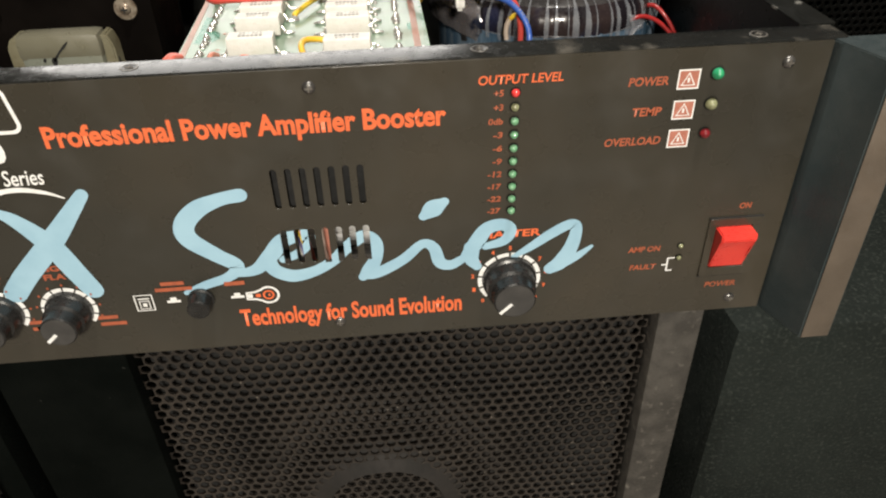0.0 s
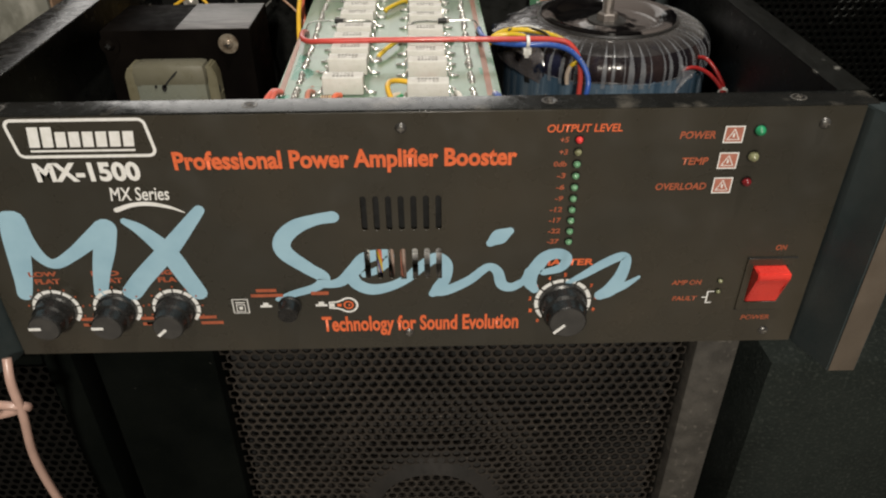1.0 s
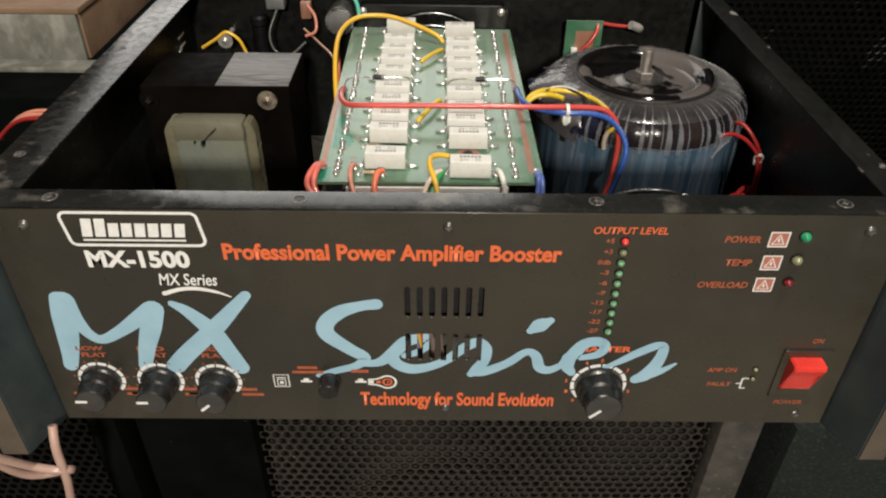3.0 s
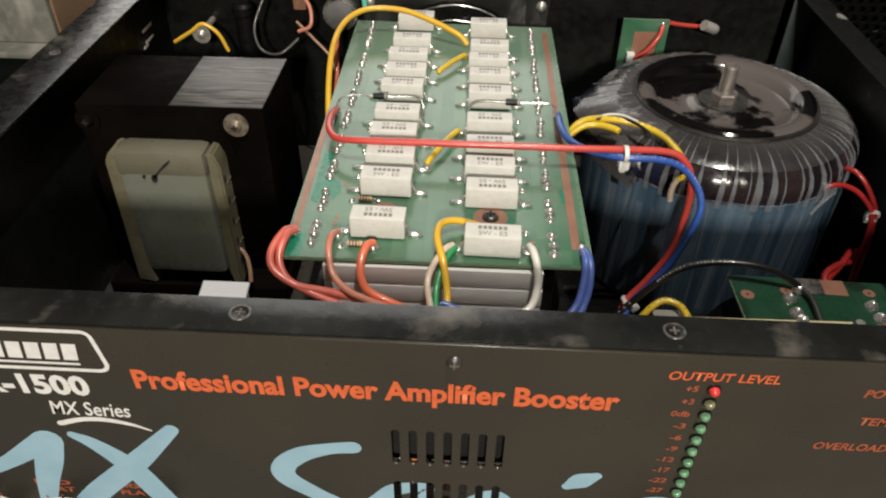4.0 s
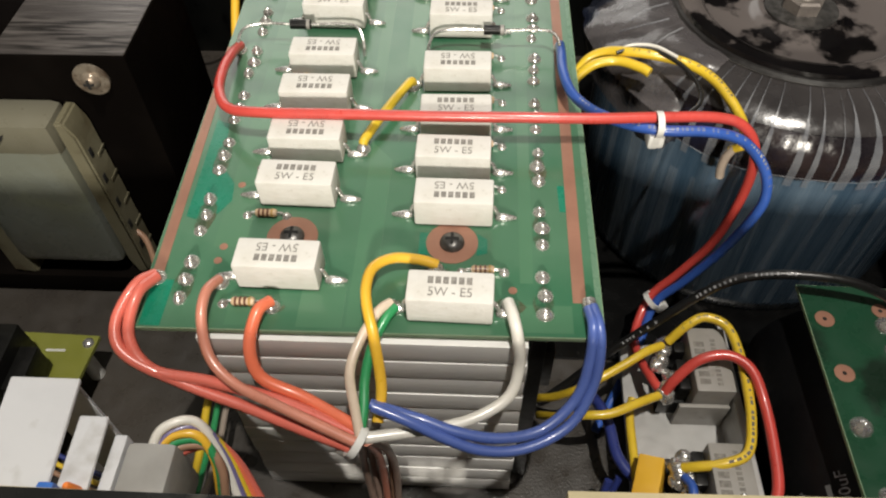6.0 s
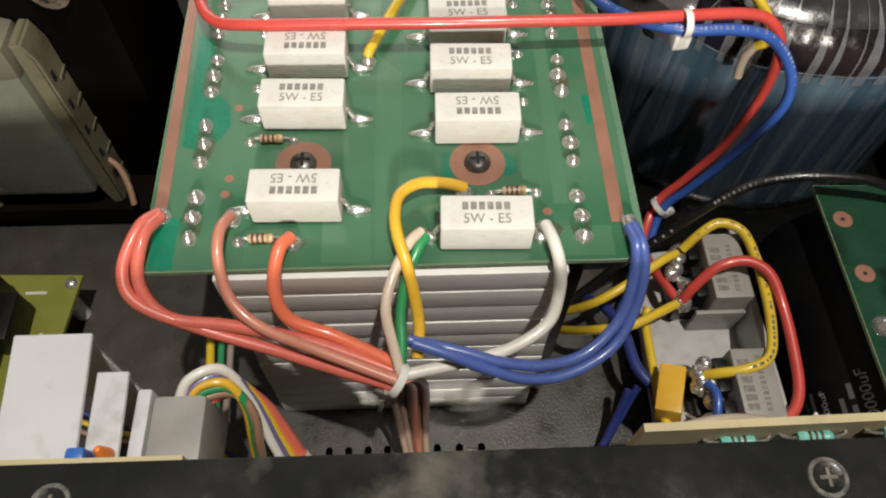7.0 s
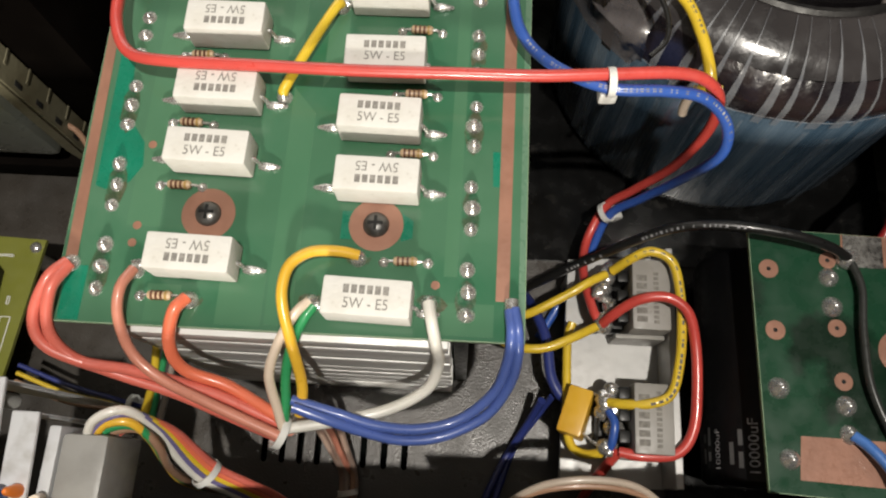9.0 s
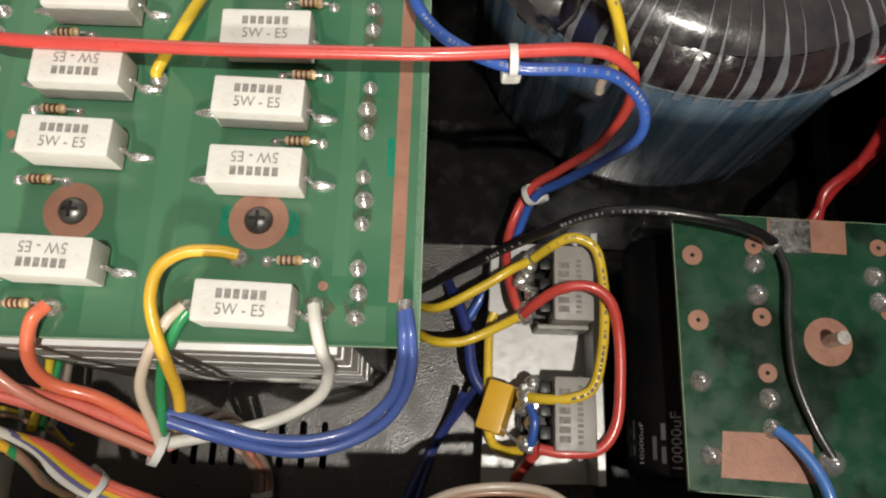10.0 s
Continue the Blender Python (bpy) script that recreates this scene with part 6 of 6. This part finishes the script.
wire("light blue wire looped into the loom", [(49.8, 78, 112.6), (50.8, 72, 113.2), (51.2, 66, 109.4), (49.6, 59.6, 102), (44, 52, 96.2), (33, 46.2, 94.4), (22, 44.4, 96), (12, 45.8, 99.6), (3, 48, 103.8), (-6, 50.6, 106)], 1.45, W_LOOMBLUE, group=LOOM)
part("ferrule", add_tube(B(), [(49, 80.4, 111.8), (49.2, 76, 112.0)], 1.9, 10), SOLDER, board, "tinned end of the blue wires")
for k, (m, dx, dy) in enumerate(((W_TAUPE, 0, 0), (W_BROWN, 1.8, 1.0), (W_TAUPE, -1.6, 0.6), (W_PINK, 0.6, -1.8), (W_TAUPE, 2.8, -0.8), (W_GREY, -0.8, 2.0), (W_TAUPE, -2.8, -1.0))):
    wire("brown loom wire that drops to the case floor", [(-8.0 + dx * 0.5, 45.6 + dy * 0.5, 98), (-7.2 + dx * 1.2, 49.6 + dy, 84), (-7.6 + dx * 1.6, 52.4 + dy * 1.3, 64), (-7.4 + dx * 1.4, 50.4 + dy * 1.2, 44), (-6.2 + dx * 1.1, 44 + dy, 26), (-4 + dx * 0.9, 36 + dy * 0.5, 13 + dy * 0.6), (-3.4 + dx * 0.9, 28, 11 + dy * 0.6), (-6 + dx, 20, 10.6 + dy * 0.6)], 1.15, m, group=LOOM)


def cable_tie(p, rx, way, label="white nylon cable tie round wires"):
    """A cable tie: a flat band, its head and its cut tail."""
    ob = thing("cable_tie", label, "cable tie", at=p)
    q = Vector(way).to_track_quat("Z", "Y").to_matrix().to_4x4()
    band = add_lathe(B(), [(rx, -1.0), (rx + 0.6, -1.0), (rx + 0.6, 1.0), (rx, 1.0), (rx, -1.0)], p, 20, q)
    part("band", band, NYLON, ob)
    m = Matrix.Translation(mv(p)) @ q
    part("head", add_box(B(), (-2.7, -rx - 4.4, -2.6), (2.7, -rx + 0.6, 2.6), 1.1, m), NYLON, ob)
    part("tail", add_box(B(), (-0.55, -rx - 6.4, -1.3), (0.55, -rx - 4.2, 1.3), 0.3, m), NYLON, ob)
    return ob


cable_tie((-10.2, 44.4, 98.6), 3.9, (0.9, -0.3, -0.5))
cable_tie((73.4, 140.4, 120.2), 3.5, (1, 0.05, 0))
cable_tie((88.6, 135.8, 32.5), 3.4, (0.7, 0.2, 0.7))
cable_tie((-38.4, 32.4, 67.6), 4.2, (0.6, -0.6, -0.6))
cable_tie((-3.4, 28, 11.4), 3.2, (-0.2, 1, 0.1))
cable_tie((-84, 54.4, 24.4), 3.0, (1, -0.1, 0.1))

wire("thick red wire across the board to the rectifiers", [(-67.6, 186, 113.4), (-67.6, 176, 117), (-67.2, 164, 119.4), (-65.2, 152, 120.6), (-60, 143.2, 121.4), (-50, 140.2, 122.4), (-25, 139.6, 122.8), (3, 139.2, 122.9), (30, 139.6, 122.7), (54, 140.2, 122.3), (73, 142, 121.6), (91, 144, 120.2), (100.2, 143.6, 117.4), (106.8, 143, 107.5), (108.6, 141.8, 90), (106, 142.5, 62), (97, 141.6, 42), (88.6, 138.6, 31), (82, 125, 26), (80, 110, 34), (82, 96, 41), (84.6, 90.5, 42)], 1.7, W_RED)
wire("thick blue wire from the board past the toroid", [(46.8, 189, 113), (46.4, 180, 116), (46.4, 168, 117.4), (48.8, 157, 117.6), (54.8, 149, 117.6), (64.5, 142.6, 118.2), (75, 139, 119), (89, 139.4, 118.4), (100, 140, 114.6), (108.2, 138.4, 106.6), (112, 135.6, 98), (111.4, 133.6, 88), (107, 137, 62), (98.6, 137.4, 43), (89.8, 135, 31), (84, 122, 20), (74, 104, 12), (66, 90, 10)], 1.7, W_BLUE)
wire("yellow wire curled on the toroid", [(48, 178, 100), (52, 182.6, 104), (57, 186.6, 109), (63, 187, 112), (70, 184.4, 114), (79, 182, 114.4), (90, 179.6, 113), (97.4, 172.6, 112.4), (101, 161, 113), (102.6, 151, 113), (104, 144, 110)], 1.7, W_YELLOW)
wire("yellow wire curled on the toroid", [(48, 176, 99), (53, 180.6, 105), (59, 182.4, 110), (67, 182.6, 111.4), (74, 178.4, 112), (77, 176, 111.6)], 1.7, W_YELLOW)
wire("thin black and white lead on the toroid", [(66, 183.5, 114), (71, 184.6, 115), (78.4, 183, 115.6), (84.6, 177.6, 115.8), (89.2, 170.6, 115.6), (91, 164, 115), (90.4, 158, 114), (86, 153.4, 113)], 0.75, W_BLACK)
wire("thin white lead beside the black one", [(67, 185.4, 114), (72, 186.4, 115.4), (79.2, 184.6, 116.2), (85.8, 178.8, 116.2)], 0.6, W_WHITE)
wire("yellow lead stub bound with clear tape", [(109, 148.5, 104.5), (105.5, 149.4, 103), (102.6, 151, 100)], 1.4, W_YELLOW)
wire("crumpled tape end on the yellow lead", [(103.6, 150.6, 101.4), (101.8, 150, 97.6), (101.2, 149.2, 93.4), (101.6, 148.6, 89.6)], 1.5, W_BEIGE, name="tape_end")
wire("thick black cable arched to the supply board", [(46, 102, 10), (55, 105, 19), (67, 108, 36), (80.6, 112, 50), (99.8, 116.2, 70), (115.4, 116.6, 77), (136, 114, 79), (150, 112, 75), (158, 110, 70.4)], 1.65, W_BLACK)
wire("black cable along the supply board", [(158.6, 110, 70), (161, 100, 71), (160, 86, 71), (160.4, 70, 71), (165, 56, 70.6), (170, 46.4, 70.4)], 1.25, W_CABLE)
part("solder_joint", add_dome(B(), (158.4, 110, 68.5), 3.4, 3.4, 14, 4), SOLDER, supply)
wire("blue wire from the supply board", [(154.2, 54.6, 70), (158, 51, 72), (163, 44, 73.4), (166, 35, 74), (167, 24, 70)], 1.7, W_SKY)
wire("red pair in shade from the toroid film", [(170, 160, 86), (174, 159.4, 90), (180, 158.6, 94.6), (187, 159.6, 95.4), (196, 160, 91.6), (203.6, 158.6, 85), (207, 157.4, 79), (208.4, 156, 68), (207, 152, 52), (204, 144, 34)], 1.3, W_RED_SHADED)
wire("red pair in shade from the toroid film", [(191, 172, 98), (195, 167, 99), (200, 163, 95), (205.6, 160, 87), (209, 158.8, 79.6), (210.6, 157, 68), (209.6, 152, 52), (206, 144, 34)], 1.3, W_RED_SHADED)
wire("twisted red wires in shade behind the supply board", [(205.6, 158, 56), (199.4, 149.6, 60.4), (192, 140, 61.4), (186.6, 134.6, 59.4), (181, 128.4, 59.6), (176.6, 121, 57), (175, 116, 50)], 1.7, W_RED_SHADED)
wire("twisted red wires in shade behind the supply board", [(206.4, 155.4, 57.6), (200.6, 147, 57), (194, 142, 59.6), (187.2, 136.2, 62.4), (180, 130, 61.4), (178.8, 121.6, 57), (178.6, 116, 50)], 1.7, W_RED_SHADED)
cable_tie((208, 158, 79.4), 2.5, (0.2, 0.8, 0.5))

YR = "wires of the rectifiers"
wire("yellow wire to the rectifier lug", [(44, 98, 20), (50, 94, 30), (58, 92, 42), (72, 99, 46), (80, 104, 47), (86, 107.6, 45)], 1.6, W_YELLOW, group=YR)
wire("yellow printed wire looped over the rectifiers", [(88, 108.6, 46), (94, 112, 52), (100, 114, 54.4), (107, 110.6, 54), (109.6, 100, 53), (110, 88, 52), (108.8, 76, 52), (106, 66, 51), (99, 62.6, 50), (91, 62.4, 47), (87, 63, 44)], 1.7, W_YELLOW, group=YR)
wire("yellow wire to the rectifier lug", [(44, 92, 18), (50, 84, 34), (56, 80, 44), (65, 80, 46), (75, 84.4, 46), (83, 89, 43)], 1.6, W_YELLOW, group=YR)
wire("yellow wire along the rectifier plate", [(76, 92, 34), (74.4, 86, 33), (74.2, 70, 33), (74.4, 55, 33), (76, 48.4, 34), (80, 46, 36), (85, 46.4, 40)], 1.6, W_YELLOW, group=YR)
wire("thick red wire looped over the rectifiers", [(84.6, 89.6, 43), (88, 92.4, 49), (95, 96.4, 55), (104, 97.4, 57), (111, 93, 56), (114.4, 83, 52), (115.2, 68, 49), (114, 55, 47), (108.6, 47.4, 46), (98, 46, 46), (90, 47, 45)], 1.8, W_RED, group=YR)
wire("red wire that drops off the rectifier", [(90, 47, 44), (87, 42, 36), (84, 36, 26), (82, 29, 12)], 1.8, W_RED, group=YR)
wire("dark blue wire beside the rectifier plate", [(60, 106, 14), (63, 98, 24), (67, 86, 30), (69, 72, 31), (74, 64.4, 31), (79, 63, 33)], 2.0, W_NAVY, group=YR)
wire("dark blue wire across the case floor", [(66, 64, 28), (62, 56, 16), (56, 46, 9), (50, 34, 8.4), (46, 24, 8.2)], 1.5, W_NAVY, group=YR)
wire("dark blue wire across the case floor", [(70, 66, 26), (66, 60, 16), (58, 48, 8.6), (53, 34, 8.2), (50, 24, 8.2)], 1.3, W_NAVY, group=YR)
wire("short blue wire between the lugs", [(87, 60, 44), (88.4, 56, 46), (88, 51, 45), (87.4, 48, 43)], 1.5, W_BLUE, group=YR)
wire("thin beige wire behind the meter board", [(48, 24, 60), (54, 31, 76), (63, 35.6, 81), (76, 37.4, 82), (88, 36, 80), (98, 30, 74), (104, 25.4, 66)], 1.1, W_BEIGE)

wire("thin brown wire behind the meter board", [(47, 23, 60), (52.6, 29.4, 75), (62, 34, 80), (76, 35.8, 81), (89, 34.2, 79), (99.5, 28.4, 73), (106, 24.6, 66)], 1.0, W_BROWN)
wire("red wire behind the front panel", [(84, 26, 92), (97, 29, 90), (108, 30.2, 90), (121, 29.8, 90), (138, 27.6, 90), (165, 25.5, 88), (188, 24, 82)], 1.7, W_RED)
wire("blue wire behind the front panel", [(100, 27, 84), (108, 30.6, 90), (117, 31.4, 92.4), (127, 32.4, 92.6), (140, 29.6, 92), (165, 27.4, 90), (190, 26, 84)], 1.6, W_BLUE)
cable_tie((109, 30.4, 90.4), 2.6, (1, 0, 0))
RB = "ribbon wires of the potentiometer"
for o, m in enumerate((W_WHITE, W_VIOLET, W_YELLOW, W_ORANGE, W_SALMON)):
    wire("ribbon wire from the potentiometer", [(-62 + o * 1.0, 39, 98 - o * 0.9), (-59 + o * 1.2, 44.6 - o * 0.4, 101.6 - o * 2.0), (-52 + o * 1.0, 47.6 - o * 0.6, 100 - o * 2.2), (-47 + o * 0.9, 43.6 - o * 0.1, 90 - o * 1.4), (-43 + o * 1.0, 35.6 + o * 0.6, 78 - o * 0.8), (-39.4 + o * 1.1, 30.6 + o * 0.8, 68 - o * 0.4), (-32.6 + o * 1.2, 27.4 + o * 0.8, 62), (-25 + o * 1.2, 23.6 + o * 0.9, 56), (-18 + o * 1.1, 19 + o * 0.8, 46), (-14 + o * 1.1, 15 + o * 0.6, 26), (-13 + o * 1.1, 13.6, 8.4)], 1.3, m, group=RB)
for o, m in enumerate((W_AMBER, W_GREEN, W_BROWN)):
    wire("ribbon wire that turns down beside the potentiometer", [(-60 + o, 40, 98 - o), (-57 + o, 43.6 - o * 0.6, 99.4 - o * 1.6), (-51 + o, 44.6 - o * 0.8, 98.4 - o * 1.6), (-47.4 + o, 41 - o, 92 - o), (-47.6 + o, 36 - o, 80), (-48 + o, 30, 62), (-47 + o, 27, 36), (-46 + o, 26, 8.4)], 1.2, m, group=RB)
wire("yellow and green wires between the boards", [(-77, 96, 26), (-77.6, 88, 30), (-76.6, 76, 30), (-74, 62, 34), (-70, 48, 46)], 1.5, W_YELLOW)
wire("yellow and green wires between the boards", [(-73.6, 96, 25), (-74, 88, 29), (-73.4, 76, 29), (-72, 62, 33), (-68, 48, 44)], 1.2, W_GREEN)
wire("grey wire between the boards", [(-70.4, 94, 25), (-71, 86, 28), (-70.4, 74, 28), (-69, 60, 32), (-66, 48, 42)], 1.2, W_GREY)
for k, m in enumerate((W_NAVY, W_YELLOW, W_BROWN)):
    wire("thin loom wire along the case floor", [(-128, 66 - 3 * k, 28), (-110, 60 - 3 * k, 24), (-92, 56 - 2 * k, 22), (-76, 52 - 2 * k, 26), (-64, 44 - k, 30)], 0.9, m)

wire("amber yellow wire arched behind the board", [(-70, 168, 60), (-76, 200, 96), (-80, 240, 116), (-78, 272, 123), (-66, 288, 127), (-45, 290, 127), (-26, 284, 123.5), (-8, 276, 118), (-2, 273, 113)], 1.7, W_AMBER)
wire("red wire at the small green board", [(121, 303, 117), (119, 299, 112), (113, 297, 103), (106, 299, 96)], 1.4, W_RED)
wire("red wire from the small green board to the back wall", [(125, 305, 118), (134, 310, 115), (146, 316, 112), (156, 320, 110)], 1.4, W_RED)
thing("wire_joint", "grey crimped joint on the red wire near the back wall", "connector", bm=add_tube(B(), [(148, 308, 116), (156, 312, 112), (158, 322, 108)], 3.4, 10), material=GREY_PART)
wire("teal and white wires along the back wall", [(-142, 306, 140), (-124, 308, 144), (-104, 308, 145), (-82, 308, 143), (-71, 306, 134), (-68, 304, 120)], 1.6, W_TEAL)
wire("teal and white wires along the back wall", [(-143, 306, 137), (-124, 307, 141), (-104, 307, 142), (-84, 307, 139)], 1.3, W_WHITE)
wire("dark wire hanging by the back wall", [(-132, 300, 128), (-138, 292, 112), (-134, 286, 100), (-122, 284, 98), (-110, 290, 106)], 0.9, W_DUSTY)
wire("pink wire by the terminal block", [(-108, 300, 132), (-102, 296, 124), (-102, 292, 114), (-110, 292, 110)], 1.2, W_PINK)
wire("dark thin wire by the terminal block", [(-112, 298, 114), (-100, 290, 106), (-88, 282, 96), (-82, 270, 80)], 0.9, W_BROWN)
wire("thin yellow wire at the earthing lug", [(-196, 302, 96), (-190, 300, 100), (-182, 299, 105), (-174, 299, 110), (-165, 299, 104), (-160, 299, 92)], 1.3, W_AMBER)
wire("rusty brown wire behind the board", [(-84, 250, 70), (-82, 262, 92), (-84, 282, 108), (-84, 296, 112)], 1.4, W_ORANGE)
wire("pale speaker wire hanging beside the cabinet", [(-207, -14, 10), (-206, -20, -2), (-206, -22, -24), (-212, -20, -60), (-214, -14, -110), (-210, -6, -200), (-206, 0, -330), (-210, 0, -556)], 2.4, W_COPPER)
wire("pale speaker wire looped round another", [(-300, 10, -24), (-262, -8, -18), (-232, -18, -16), (-212, -23, -15), (-204, -20, -19), (-210, -15, -26), (-236, -12, -34), (-270, 2, -36), (-310, 14, -30)], 2.4, W_COPPER)
for k in range(3):
    wire("pink wires beside the case", [(-236 - k, 190 + 3 * k, 40), (-252 - k, 192 + 2 * k, 76 + k), (-276, 188 + 4 * k, 88 + k), (-304, 190 + 4 * k, 80), (-336, 196, 40), (-352, 200, -20)], 1.4, W_PINK if k else W_RED_SHADED)


def wire_print(host, pts, r, a, b, away, material, size=1.5, gap=0.9):
    """Print too small to read along a stretch a..b (0 to 1) of a wire, as plain marks on the side that faces away."""
    line = curve_points(pts, 24)
    lens = [0.0]
    for p, q in zip(line, line[1:]):
        lens.append(lens[-1] + (q - p).length)
    bm, at, stop = B(), a * lens[-1], b * lens[-1]
    k, odd = 0, random.Random(len(pts) + int(a * 100))
    while at < stop:
        w = size * odd.choice((0.5, 0.8, 1.0, 1.0))
        ends = []
        for d in (at, at + w):
            while k < len(lens) - 2 and lens[k + 1] < d:
                k += 1
            t = (d - lens[k]) / max(1e-6, lens[k + 1] - lens[k])
            way = (line[k + 1] - line[k]).normalized()
            out = Vector(away)
            out = (out - way * out.dot(way)).normalized()
            side = way.cross(out)
            c = line[k].lerp(line[k + 1], t) + out * (r * 0.93 + 0.06)
            ends.append((c - side * r * 0.27, c + side * r * 0.27))
        bm.faces.new([bm.verts.new(mv(p)) for p in (ends[0][0], ends[0][1], ends[1][1], ends[1][0])])
        at += w + gap * odd.choice((0.6, 1.0, 2.4))
    ob = part("print_mark", bm, material, host)
    return tagged(ob, kind="stuff")


PRINTED = {}
for ob in [o for o in scene.objects if o.name.startswith("wire") and o.parent is None]:
    PRINTED.setdefault(ob["label"], ob)
YEL_LOOP = [(88, 108.6, 46), (94, 112, 52), (100, 114, 54.4), (107, 110.6, 54), (109.6, 100, 53), (110, 88, 52), (108.8, 76, 52), (106, 66, 51), (99, 62.6, 50), (91, 62.4, 47), (87, 63, 44)]
BLUE_RUN = [(46.8, 189, 113), (46.4, 180, 116), (46.4, 168, 117.4), (48.8, 157, 117.6), (54.8, 149, 117.6), (64.5, 142.6, 118.2), (75, 139, 119), (89, 139.4, 118.4), (100, 140, 114.6), (108.2, 138.4, 106.6), (112, 135.6, 98), (111.4, 133.6, 88)]
BLACK_ARCH = [(46, 102, 10), (55, 105, 19), (67, 108, 36), (80.6, 112, 50), (99.8, 116.2, 70), (115.4, 116.6, 77), (136, 114, 79), (150, 112, 75), (158, 110, 70.4)]
YEL_CURL = [(48, 178, 100), (52, 182.6, 104), (57, 186.6, 109), (63, 187, 112), (70, 184.4, 114), (79, 182, 114.4), (90, 179.6, 113), (97.4, 172.6, 112.4), (101, 161, 113), (102.6, 151, 113), (104, 144, 110)]
wire_print(PRINTED["yellow printed wire looped over the rectifiers"], YEL_LOOP, 1.7, 0.08, 0.30, (0, -0.2, 1), BLACK_INK)
wire_print(PRINTED["yellow printed wire looped over the rectifiers"], YEL_LOOP, 1.7, 0.34, 0.86, (0, -0.2, 1), BLACK_INK)
wire_print(PRINTED["thick blue wire from the board past the toroid"], BLUE_RUN, 1.7, 0.30, 0.97, (0, -0.5, 1), WORN_INK, 0.9, 1.0)
wire_print(PRINTED["thick black cable arched to the supply board"], BLACK_ARCH, 1.8, 0.30, 0.42, (0, -0.5, 1), WORN_INK, 0.8, 1.1)
wire_print(PRINTED["thick black cable arched to the supply board"], BLACK_ARCH, 1.8, 0.52, 0.75, (0, -0.5, 1), WORN_INK, 0.8, 1.1)
wire_print(PRINTED["yellow wire curled on the toroid"], YEL_CURL, 1.7, 0.35, 0.8, (0, -0.4, 1), BLACK_INK, 1.2, 1.0)
